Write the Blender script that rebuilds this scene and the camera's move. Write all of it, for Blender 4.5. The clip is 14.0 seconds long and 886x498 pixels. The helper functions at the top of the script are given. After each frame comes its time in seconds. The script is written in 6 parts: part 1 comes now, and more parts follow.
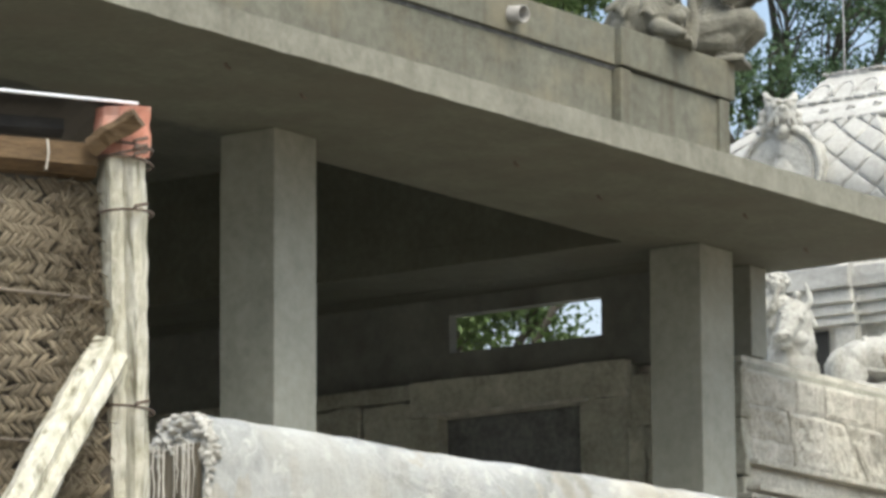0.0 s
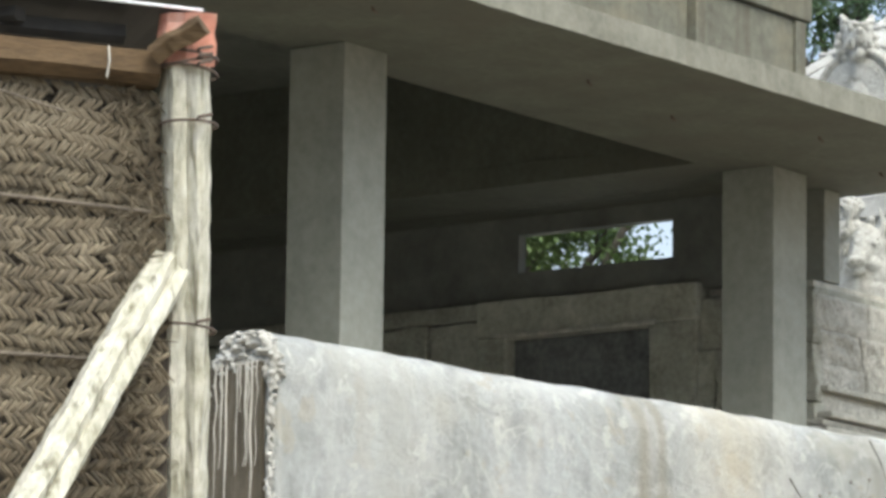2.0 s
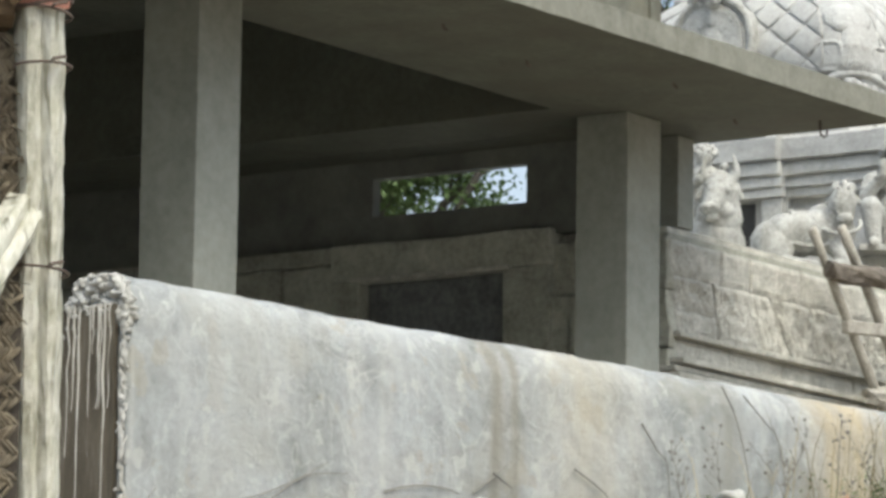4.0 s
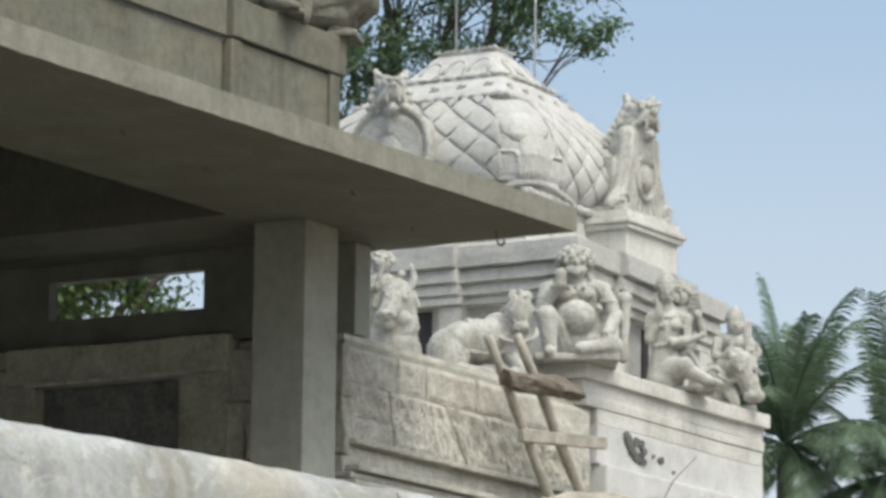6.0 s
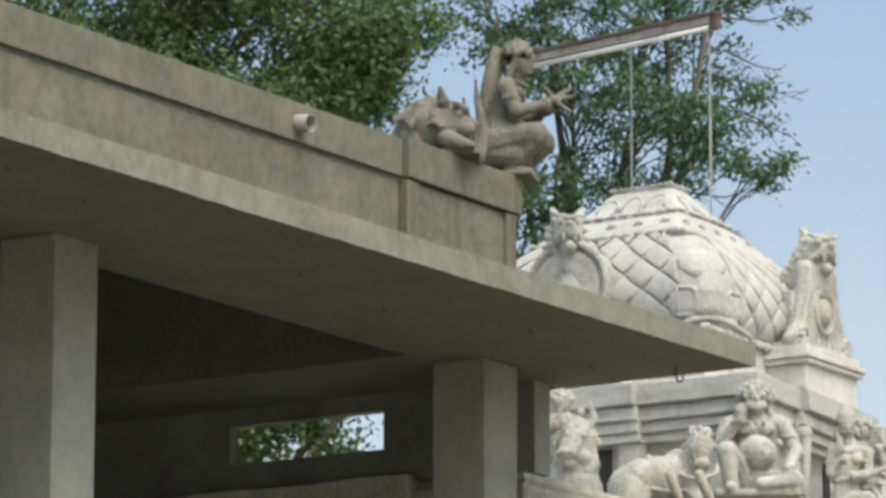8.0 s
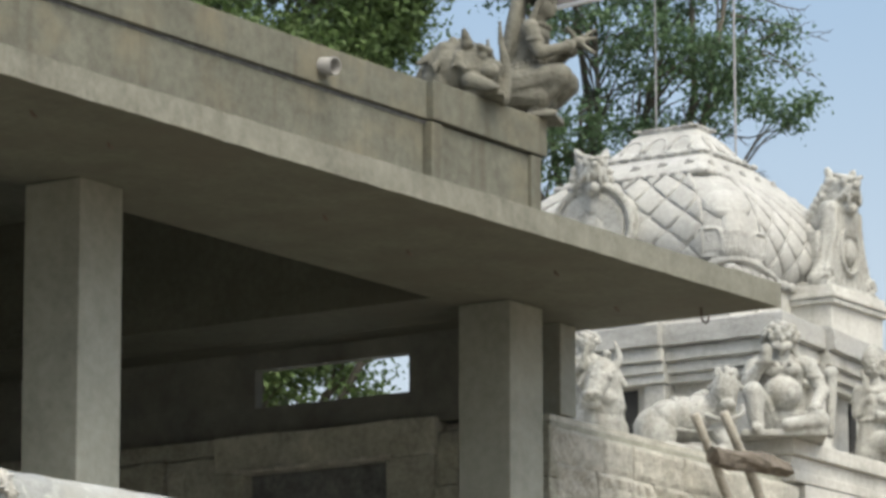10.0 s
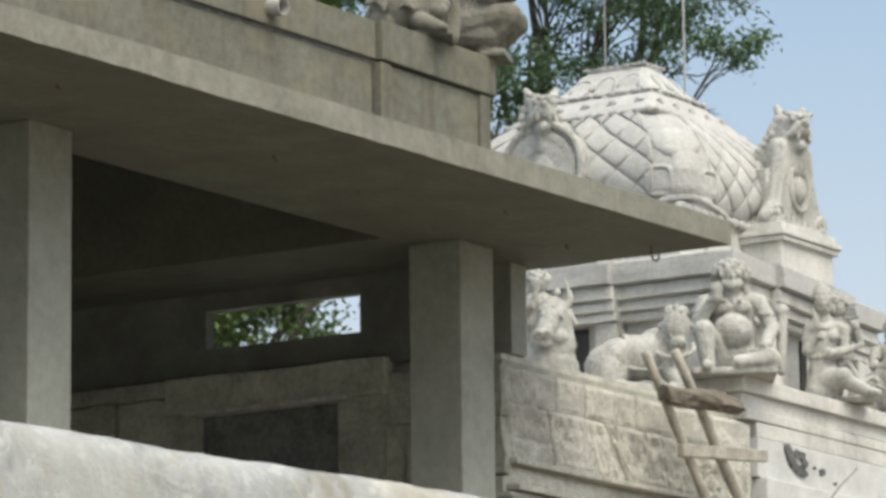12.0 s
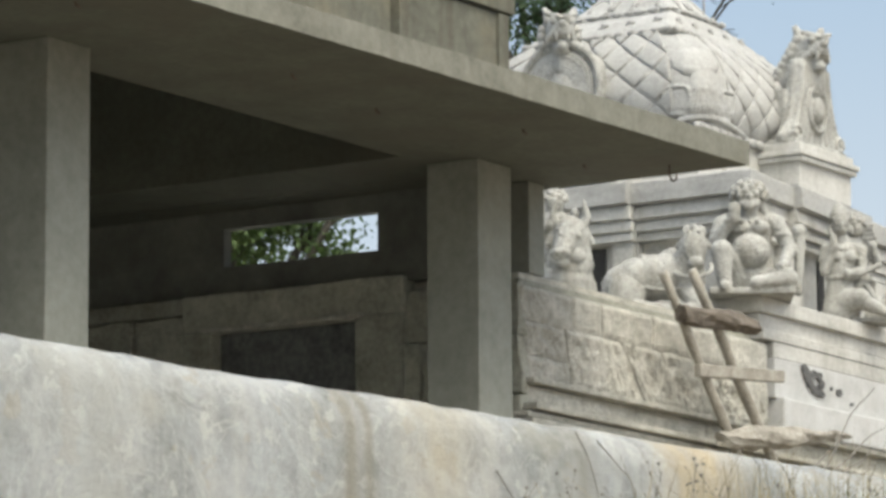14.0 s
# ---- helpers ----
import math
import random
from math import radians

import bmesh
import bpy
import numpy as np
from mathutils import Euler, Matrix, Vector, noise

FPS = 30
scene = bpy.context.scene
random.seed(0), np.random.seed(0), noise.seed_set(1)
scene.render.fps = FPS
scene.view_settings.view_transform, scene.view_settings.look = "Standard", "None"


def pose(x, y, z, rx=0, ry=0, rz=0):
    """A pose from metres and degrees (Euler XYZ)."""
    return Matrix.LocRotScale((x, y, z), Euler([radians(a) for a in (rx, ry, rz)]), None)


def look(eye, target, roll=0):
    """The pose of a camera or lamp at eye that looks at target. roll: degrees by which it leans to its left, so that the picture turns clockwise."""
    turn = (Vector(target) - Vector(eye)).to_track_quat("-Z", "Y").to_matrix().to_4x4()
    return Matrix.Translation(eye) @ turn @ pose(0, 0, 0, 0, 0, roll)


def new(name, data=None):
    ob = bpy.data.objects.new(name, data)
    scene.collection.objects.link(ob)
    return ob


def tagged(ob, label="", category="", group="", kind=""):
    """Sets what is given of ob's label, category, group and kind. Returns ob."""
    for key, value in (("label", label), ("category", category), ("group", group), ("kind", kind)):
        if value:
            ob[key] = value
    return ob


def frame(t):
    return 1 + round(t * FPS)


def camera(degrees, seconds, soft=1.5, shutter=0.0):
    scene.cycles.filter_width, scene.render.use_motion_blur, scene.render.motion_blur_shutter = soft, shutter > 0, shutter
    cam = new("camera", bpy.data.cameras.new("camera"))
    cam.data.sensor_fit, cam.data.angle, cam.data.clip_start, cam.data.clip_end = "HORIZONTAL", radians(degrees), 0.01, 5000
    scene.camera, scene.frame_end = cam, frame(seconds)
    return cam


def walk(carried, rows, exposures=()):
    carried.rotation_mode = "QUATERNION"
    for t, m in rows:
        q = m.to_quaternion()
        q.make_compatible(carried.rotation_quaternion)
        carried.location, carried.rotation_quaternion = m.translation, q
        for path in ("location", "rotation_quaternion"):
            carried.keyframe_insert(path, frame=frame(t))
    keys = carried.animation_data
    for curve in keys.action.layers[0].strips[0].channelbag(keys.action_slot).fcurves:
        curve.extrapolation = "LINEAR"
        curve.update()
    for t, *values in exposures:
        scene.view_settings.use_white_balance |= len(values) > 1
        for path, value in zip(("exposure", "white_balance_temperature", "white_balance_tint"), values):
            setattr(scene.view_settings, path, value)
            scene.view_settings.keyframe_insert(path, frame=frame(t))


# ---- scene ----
import functools

# camera: it stands in one spot below the temple and turns
cam = camera(11.0, 14.0, soft=3.4)
EYE = (0.0, 0.0, 1.5)
FIRST_EYE = (-0.305, -0.237, 1.431)   # a small step forward at the start
TURNS = [  # seconds, yaw, pitch, roll
    (0.0, -54.097, 10.644, 0.320),
    (0.2, -54.209, 10.677, 0.184),
    (0.5, -53.931, 10.780, -0.166),
    (0.7, -53.377, 10.801, -0.495),
    (1.0, -52.616, 10.583, -0.735),
    (1.2, -52.398, 10.374, -0.740),
    (1.5, -52.498, 10.060, -0.802),
    (2.0, -53.240, 9.627, -0.765),
    (2.5, -53.519, 9.530, -0.724),
    (2.7, -53.685, 9.569, -0.740),
    (4.8, -56.080, 8.540, -0.900),
    (5.0, -56.373, 8.546, -0.898),
    (5.5, -57.699, 9.046, -0.760),
    (5.7, -58.338, 9.512, -0.763),
    (6.0, -59.150, 10.336, -0.666),
    (6.2, -59.401, 10.836, -0.461),
    (6.5, -59.307, 11.494, -0.161),
    (6.7, -59.024, 11.836, -0.001),
    (7.0, -58.518, 12.113, 0.203),
    (7.5, -57.610, 12.330, 0.189),
    (8.0, -56.880, 12.047, -0.178),
    (8.2, -56.630, 11.992, -0.202),
    (10.3, -56.615, 11.220, 0.150),
    (10.5, -56.638, 11.140, 0.222),
    (11.0, -56.671, 10.935, 0.354),
    (11.5, -56.721, 10.809, 0.321),
    (12.0, -57.193, 10.575, 0.578),
    (12.2, -57.395, 10.488, 0.600),
    (12.5, -57.573, 10.433, 0.522),
    (13.0, -57.946, 10.188, 0.335),
    (13.2, -58.010, 10.063, 0.262),
    (13.5, -57.843, 9.721, 0.202),
    (14.0, -56.961, 9.566, 0.272),
]


def turned(t, yaw, pitch, roll):
    back = max(0.0, 1 - t / 0.5)
    eye = [a + (b - a) * back for a, b in zip(EYE, FIRST_EYE)]
    return pose(*eye, 0, 0, yaw) @ pose(0, 0, 0, pitch, 0, 0) @ pose(0, 0, 0, 0, roll, 0) @ pose(0, 0, 0, 90, 0, 0)


walk(cam, [(t, turned(t, a, b, c)) for t, a, b, c in TURNS], [
    (0.0, 1.15, 6300.0, 1.2), (0.5, 1.01, 6300.0, 1.2), (1.0, 1.16, 6330.0, 1.2), (1.5, 1.23, 6250.0, 0.8), (2.5, 1.10, 6080.0, 0.5),
    (5.0, 0.97, 6180.0, 1.0), (5.5, 0.92, 6150.0, 1.0), (6.0, 0.79, 6200.0, 1.3), (7.0, 0.81, 6270.0, 1.8), (8.0, 0.88, 6400.0, 1.8),
    (10.5, 0.87, 6400.0, 1.8), (12.0, 0.85, 6380.0, 1.8), (13.0, 0.79, 6430.0, 1.5), (14.0, 0.84, 6400.0, 1.5),
])

# ---- light: a bright hazy sky and a veiled, high sun ----
SUN_ELEVATION, SUN_AZIMUTH = 58.0, 243.0   # azimuth anticlockwise from +X, towards the sun
world = bpy.data.worlds.new("hazy_sky")
scene.world = world
world.use_nodes = True
wn, wl = world.node_tree.nodes, world.node_tree.links
sky = wn.new("ShaderNodeTexSky")
sky.sky_type = "NISHITA"
sky.sun_disc = False
sky.sun_elevation = radians(SUN_ELEVATION)
sky.sun_rotation = radians(90.0 - SUN_AZIMUTH)
sky.air_density, sky.dust_density, sky.ozone_density = 1.0, 8.0, 1.6
# haze: the lowest part of the sky pales towards the horizon
sky_dir = wn.new("ShaderNodeTexCoord")
sky_xyz = wn.new("ShaderNodeSeparateXYZ")
wl.new(sky_dir.outputs["Generated"], sky_xyz.inputs[0])
haze_part = wn.new("ShaderNodeMapRange")
haze_part.interpolation_type = "SMOOTHSTEP"
haze_part.inputs["From Min"].default_value, haze_part.inputs["From Max"].default_value = 0.04, 0.30
haze_part.inputs["To Min"].default_value, haze_part.inputs["To Max"].default_value = 0.75, 0.0
wl.new(sky_xyz.outputs["Z"], haze_part.inputs["Value"])
haze = wn.new("ShaderNodeMix")
haze.data_type = "RGBA"
haze.inputs[7].default_value = (3.85, 3.82, 4.2, 1.0)
wl.new(haze_part.outputs["Result"], haze.inputs[0])
wl.new(sky.outputs["Color"], haze.inputs[6])
wl.new(haze.outputs[2], wn["Background"].inputs["Color"])
wn["Background"].inputs["Strength"].default_value = 0.15
sun_data = bpy.data.lights.new("sun", "SUN")
sun_data.energy, sun_data.angle, sun_data.color = 0.24, radians(40), (1.0, 0.97, 0.92)
sun = new("sun", sun_data)
_a, _e = radians(SUN_AZIMUTH), radians(SUN_ELEVATION)
sun.matrix_basis = look((60 * math.cos(_a) * math.cos(_e), 60 * math.sin(_a) * math.cos(_e), 60 * math.sin(_e)), (0, 0, 0))


# ---- materials ----
def surface(name, dark, mid, light, scale=1.5, fine=14.0, rough=0.9, bump=0.25, depth=0.02, stretch=(1, 1, 1), tint=0.0, streak=0.0, streak_colour=(0.05, 0.045, 0.04), metal=0.0, mottled=0.35, swirl=0.0, streak_scale=1.0, veins=None, patch=None, patch_scale=0.8):
    """A weathered surface: broad stains, fine grain, relief, optional vertical run-off streaks and a shade of its own for each piece."""
    m = bpy.data.materials.new(name)
    m.use_nodes = True
    n, k = m.node_tree.nodes, m.node_tree.links
    bsdf = n["Principled BSDF"]
    co = n.new("ShaderNodeTexCoord")
    mp = n.new("ShaderNodeMapping")
    mp.inputs["Scale"].default_value = stretch
    k.new(co.outputs["Object"], mp.inputs["Vector"])
    big = n.new("ShaderNodeTexNoise")
    big.inputs["Scale"].default_value, big.inputs["Detail"].default_value, big.inputs["Roughness"].default_value = scale, 6.0, 0.62
    small = n.new("ShaderNodeTexNoise")
    small.inputs["Scale"].default_value, small.inputs["Detail"].default_value, small.inputs["Roughness"].default_value = fine, 8.0, 0.7
    big.inputs["Distortion"].default_value = swirl
    for q in (big, small):
        k.new(mp.outputs["Vector"], q.inputs["Vector"])
    mix = n.new("ShaderNodeMix")
    mix.data_type = "FLOAT"
    mix.inputs[0].default_value = mottled
    k.new(big.outputs["Fac"], mix.inputs[2])
    k.new(small.outputs["Fac"], mix.inputs[3])
    ramp = n.new("ShaderNodeValToRGB")
    ramp.color_ramp.elements[0].position, ramp.color_ramp.elements[0].color = 0.33, (*dark, 1)
    ramp.color_ramp.elements[1].position, ramp.color_ramp.elements[1].color = 0.67, (*light, 1)
    e = ramp.color_ramp.elements.new(0.5)
    e.color = (*mid, 1)
    k.new(mix.outputs[0], ramp.inputs["Fac"])
    colour = ramp.outputs["Color"]
    if veins:
        vn = n.new("ShaderNodeTexNoise")
        vn.inputs["Scale"].default_value, vn.inputs["Detail"].default_value, vn.inputs["Distortion"].default_value = 2.6, 3.0, 1.6
        k.new(co.outputs["Object"], vn.inputs["Vector"])
        vs = n.new("ShaderNodeMath")
        vs.operation = "SUBTRACT"
        vs.inputs[1].default_value = 0.5
        k.new(vn.outputs["Fac"], vs.inputs[0])
        va = n.new("ShaderNodeMath")
        va.operation = "ABSOLUTE"
        k.new(vs.outputs[0], va.inputs[0])
        vr = n.new("ShaderNodeMapRange")
        vr.inputs["From Min"].default_value, vr.inputs["From Max"].default_value = 0.0, 0.022
        vr.inputs["To Min"].default_value, vr.inputs["To Max"].default_value = 0.8, 0.0
        k.new(va.outputs[0], vr.inputs["Value"])
        vm = n.new("ShaderNodeMath")
        vm.operation = "MULTIPLY"
        k.new(vr.outputs["Result"], vm.inputs[0])
        k.new(small.outputs["Fac"], vm.inputs[1])
        vx = n.new("ShaderNodeMix")
        vx.data_type = "RGBA"
        vx.inputs[7].default_value = (*veins, 1)
        k.new(vm.outputs[0], vx.inputs[0])
        k.new(colour, vx.inputs[6])
        colour = vx.outputs[2]
    blotches = patch if isinstance(patch, list) else [(patch, patch_scale, 0.5, 0.68, 0.75)] if patch else []
    for blotch, size, low, high, amount in blotches:
        pn = n.new("ShaderNodeTexNoise")
        pn.inputs["Scale"].default_value, pn.inputs["Detail"].default_value, pn.inputs["Roughness"].default_value = size, 5.0, 0.6
        k.new(co.outputs["Object"], pn.inputs["Vector"])
        pr = n.new("ShaderNodeMapRange")
        pr.inputs["From Min"].default_value, pr.inputs["From Max"].default_value = low, high
        pr.inputs["To Max"].default_value = amount
        k.new(pn.outputs["Fac"], pr.inputs["Value"])
        px = n.new("ShaderNodeMix")
        px.data_type = "RGBA"
        px.inputs[7].default_value = (*blotch, 1)
        k.new(pr.outputs["Result"], px.inputs[0])
        k.new(colour, px.inputs[6])
        colour = px.outputs[2]
    if streak > 0:
        sm = n.new("ShaderNodeMapping")
        sm.inputs["Scale"].default_value = (7.0 * streak_scale, 7.0 * streak_scale, 0.35 * streak_scale)
        k.new(co.outputs["Object"], sm.inputs["Vector"])
        st = n.new("ShaderNodeTexNoise")
        st.inputs["Scale"].default_value, st.inputs["Detail"].default_value = 1.0, 5.0
        k.new(sm.outputs["Vector"], st.inputs["Vector"])
        sr = n.new("ShaderNodeMapRange")
        sr.inputs["From Min"].default_value, sr.inputs["From Max"].default_value = 0.54, 0.72
        sr.inputs["To Max"].default_value = streak
        k.new(st.outputs["Fac"], sr.inputs["Value"])
        sx = n.new("ShaderNodeMix")
        sx.data_type = "RGBA"
        sx.inputs[7].default_value = (*streak_colour, 1)
        k.new(sr.outputs["Result"], sx.inputs[0])
        k.new(colour, sx.inputs[6])
        colour = sx.outputs[2]
    if tint > 0:
        oi = n.new("ShaderNodeObjectInfo")
        mr = n.new("ShaderNodeMapRange")
        mr.inputs["To Min"].default_value, mr.inputs["To Max"].default_value = 1.0 - tint, 1.0 + tint
        k.new(oi.outputs["Random"], mr.inputs["Value"])
        hs = n.new("ShaderNodeHueSaturation")
        k.new(mr.outputs["Result"], hs.inputs["Value"])
        k.new(colour, hs.inputs["Color"])
        colour = hs.outputs["Color"]
    k.new(colour, bsdf.inputs["Base Color"])
    bsdf.inputs["Roughness"].default_value = rough
    bsdf.inputs["Metallic"].default_value = metal
    bp = n.new("ShaderNodeBump")
    bp.inputs["Strength"].default_value, bp.inputs["Distance"].default_value = bump, depth
    k.new(mix.outputs[0], bp.inputs["Height"])
    k.new(bp.outputs["Normal"], bsdf.inputs["Normal"])
    return m


def islands(m, spread):
    """Varies the brightness of each loose piece of a joined mesh."""
    n, k = m.node_tree.nodes, m.node_tree.links
    bsdf = n["Principled BSDF"]
    src = bsdf.inputs["Base Color"].links[0].from_socket
    g = n.new("ShaderNodeNewGeometry")
    mr = n.new("ShaderNodeMapRange")
    mr.inputs["To Min"].default_value, mr.inputs["To Max"].default_value = 1.0 - spread, 1.0 + spread
    k.new(g.outputs["Random Per Island"], mr.inputs["Value"])
    hs = n.new("ShaderNodeHueSaturation")
    k.new(mr.outputs["Result"], hs.inputs["Value"])
    k.new(src, hs.inputs["Color"])
    k.new(hs.outputs["Color"], bsdf.inputs["Base Color"])
    return m


def stained(m, stains):
    """Adds run-off stains of the wall itself: (place along X, half width, colour, strength), broken up by streaky noise."""
    n, k = m.node_tree.nodes, m.node_tree.links
    bsdf = n["Principled BSDF"]
    co = n.new("ShaderNodeTexCoord")
    sep = n.new("ShaderNodeSeparateXYZ")
    k.new(co.outputs["Object"], sep.inputs["Vector"])
    mp = n.new("ShaderNodeMapping")
    mp.inputs["Scale"].default_value = (9.0, 9.0, 1.6)
    k.new(co.outputs["Object"], mp.inputs["Vector"])
    ns = n.new("ShaderNodeTexNoise")
    ns.inputs["Scale"].default_value, ns.inputs["Detail"].default_value = 1.0, 7.0
    k.new(mp.outputs["Vector"], ns.inputs["Vector"])
    for x, w, c, f in stains:
        d = n.new("ShaderNodeMath")
        d.operation = "SUBTRACT"
        k.new(sep.outputs["X"], d.inputs[0])
        d.inputs[1].default_value = x
        a = n.new("ShaderNodeMath")
        a.operation = "ABSOLUTE"
        k.new(d.outputs[0], a.inputs[0])
        r = n.new("ShaderNodeMapRange")
        r.interpolation_type = "SMOOTHSTEP"
        r.inputs["From Min"].default_value, r.inputs["From Max"].default_value = 0.0, w
        r.inputs["To Min"].default_value, r.inputs["To Max"].default_value = f * 1.8, 0.0
        k.new(a.outputs[0], r.inputs["Value"])
        q = n.new("ShaderNodeMath")
        q.operation = "MULTIPLY"
        q.use_clamp = True
        k.new(r.outputs["Result"], q.inputs[0])
        k.new(ns.outputs["Fac"], q.inputs[1])
        mx = n.new("ShaderNodeMix")
        mx.data_type = "RGBA"
        mx.inputs[7].default_value = (*c, 1)
        src = bsdf.inputs["Base Color"].links[0].from_socket
        k.new(q.outputs[0], mx.inputs[0])
        k.new(src, mx.inputs[6])
        k.new(mx.outputs[2], bsdf.inputs["Base Color"])
    return m


def leafy(m, share=0.4):
    """Lets light through a leaf."""
    n, k = m.node_tree.nodes, m.node_tree.links
    bsdf = n["Principled BSDF"]
    tr = n.new("ShaderNodeBsdfTranslucent")
    k.new(bsdf.inputs["Base Color"].links[0].from_socket, tr.inputs["Color"])
    mx = n.new("ShaderNodeMixShader")
    mx.inputs["Fac"].default_value = share
    k.new(bsdf.outputs["BSDF"], mx.inputs[1])
    k.new(tr.outputs["BSDF"], mx.inputs[2])
    k.new(mx.outputs["Shader"], n["Material Output"].inputs["Surface"])
    return m


CONCRETE = surface("concrete", (0.0718, 0.0704, 0.054), (0.118, 0.118, 0.0924), (0.169, 0.169, 0.136), scale=1.8, fine=13, streak=0.6, streak_colour=(0.075, 0.068, 0.048), patch=(0.17, 0.152, 0.105), patch_scale=1.5, mottled=0.5)
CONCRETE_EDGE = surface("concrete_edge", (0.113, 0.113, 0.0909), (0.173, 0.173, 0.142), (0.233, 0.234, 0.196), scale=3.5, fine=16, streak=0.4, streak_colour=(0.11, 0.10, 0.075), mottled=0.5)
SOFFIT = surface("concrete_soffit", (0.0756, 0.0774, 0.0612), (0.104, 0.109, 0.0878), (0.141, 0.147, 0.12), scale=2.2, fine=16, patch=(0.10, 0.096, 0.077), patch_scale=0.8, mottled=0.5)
COLUMN = surface("column_plaster", (0.187, 0.194, 0.168), (0.245, 0.252, 0.223), (0.301, 0.311, 0.277), scale=2.0, fine=14, bump=0.3, streak=0.3, streak_colour=(0.31, 0.305, 0.27), mottled=0.45)
DARK_WALL = surface("dark_wall", (0.337, 0.353, 0.329), (0.467, 0.488, 0.451), (0.588, 0.612, 0.568), scale=1.5, fine=9)
OLD_STONE = surface("old_stone", (0.199, 0.197, 0.161), (0.359, 0.358, 0.301), (0.499, 0.498, 0.428), scale=4.0, fine=22, bump=1.0, depth=0.035, tint=0.2, mottled=0.5)
WALL_STONE = surface("wall_stone", (0.26, 0.251, 0.214), (0.443, 0.434, 0.381), (0.658, 0.648, 0.585), scale=6.0, fine=34, stretch=(1, 1, 1.1), bump=1.0, depth=0.04, tint=0.12, streak=0.05, streak_colour=(0.12, 0.11, 0.088), mottled=0.5)
STUCCO = surface("white_stucco", (0.349, 0.347, 0.316), (0.494, 0.491, 0.461), (0.613, 0.615, 0.582), scale=2.6, fine=24, bump=0.7, depth=0.02, streak=0.4, streak_colour=(0.25, 0.235, 0.195), mottled=0.5)
STUCCO_BRIGHT = surface("bright_stucco", (0.294, 0.291, 0.274), (0.374, 0.375, 0.357), (0.447, 0.448, 0.435), scale=3.0, fine=24, bump=0.7, depth=0.02, tint=0.06, mottled=0.5)
STATUE_WHITE = surface("statue_plaster", (0.183, 0.182, 0.16), (0.366, 0.366, 0.34), (0.494, 0.494, 0.471), scale=5, fine=34, bump=1.15, depth=0.02, streak=0.5, streak_colour=(0.20, 0.19, 0.155), mottled=0.45)
STATUE_GREY = surface("statue_cement", (0.0739, 0.0716, 0.0562), (0.129, 0.125, 0.102), (0.185, 0.18, 0.148), scale=6, fine=28, bump=0.7, depth=0.014)
RENDERED = stained(surface("wall_render", (0.154, 0.161, 0.152), (0.257, 0.269, 0.266), (0.367, 0.386, 0.388), scale=2.4, fine=22, bump=1.0, depth=0.03, streak=0.35, streak_colour=(0.44, 0.44, 0.415), mottled=0.36, swirl=0.9, veins=(0.44, 0.445, 0.42), patch=[((0.25, 0.247, 0.215), 1.6, 0.5, 0.62, 0.7), ((0.37, 0.378, 0.37), 2.6, 0.52, 0.60, 0.45), ((0.27, 0.25, 0.20), 4.5, 0.60, 0.63, 0.5), ((0.43, 0.43, 0.405), 7.0, 0.60, 0.63, 0.5)]), [(16.30, 0.07, (0.17, 0.16, 0.13), 0.8), (16.43, 0.05, (0.17, 0.16, 0.13), 0.85), (16.36, 0.22, (0.26, 0.25, 0.22), 0.35), (16.95, 0.55, (0.37, 0.335, 0.25), 0.45), (18.95, 0.55, (0.38, 0.31, 0.19), 0.7), (14.6, 0.5, (0.38, 0.40, 0.40), 0.45), (17.95, 0.25, (0.20, 0.195, 0.17), 0.6)])
WALL_CAP = surface("wall_cap", (0.237, 0.232, 0.204), (0.355, 0.351, 0.323), (0.454, 0.454, 0.43), scale=5, fine=24, bump=0.7, depth=0.02)
WALL_END = surface("wall_end_dirt", (0.0375, 0.03, 0.0203), (0.075, 0.0638, 0.0435), (0.143, 0.126, 0.096), scale=3, fine=16, stretch=(3, 3, 0.5), bump=0.8, depth=0.02)
POST_WOOD = surface("lichen_post", (0.209, 0.199, 0.133), (0.495, 0.487, 0.398), (0.667, 0.67, 0.613), scale=16, fine=60, stretch=(1, 1, 0.35), bump=1.0, depth=0.02, mottled=0.5, streak=0.85, streak_scale=7.0, streak_colour=(0.10, 0.09, 0.055), patch=(0.68, 0.67, 0.60), patch_scale=17)
POST_PAINT = surface("orange_paint", (0.30, 0.12, 0.08), (0.46, 0.21, 0.155), (0.54, 0.33, 0.27), scale=12, fine=40, bump=0.5, depth=0.008, patch=(0.52, 0.34, 0.27), patch_scale=16)
BEAM_WOOD = surface("brown_wood", (0.0334, 0.0211, 0.00855), (0.0779, 0.0498, 0.0227), (0.122, 0.083, 0.0425), scale=7, fine=34, stretch=(1, 1, 5), bump=0.7, depth=0.01, mottled=0.5)
DARK_WOOD = surface("dark_wood", (0.064, 0.0538, 0.0435), (0.128, 0.109, 0.087), (0.205, 0.177, 0.143), scale=8, fine=30, bump=0.6, depth=0.01)
GREY_WOOD = surface("grey_wood", (0.16, 0.146, 0.12), (0.304, 0.285, 0.244), (0.449, 0.431, 0.381), scale=6, fine=36, bump=0.8, depth=0.014, mottled=0.5)
# Sheet colour is near black to imitate its shaded underside.
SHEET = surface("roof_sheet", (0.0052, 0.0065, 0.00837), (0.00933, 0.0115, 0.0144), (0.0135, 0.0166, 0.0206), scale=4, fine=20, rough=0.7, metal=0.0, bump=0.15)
SHEET_EDGE = surface("sheet_edge", (0.55, 0.58, 0.62), (0.66, 0.69, 0.73), (0.76, 0.79, 0.82), scale=6, fine=30, rough=0.45, bump=0.1)
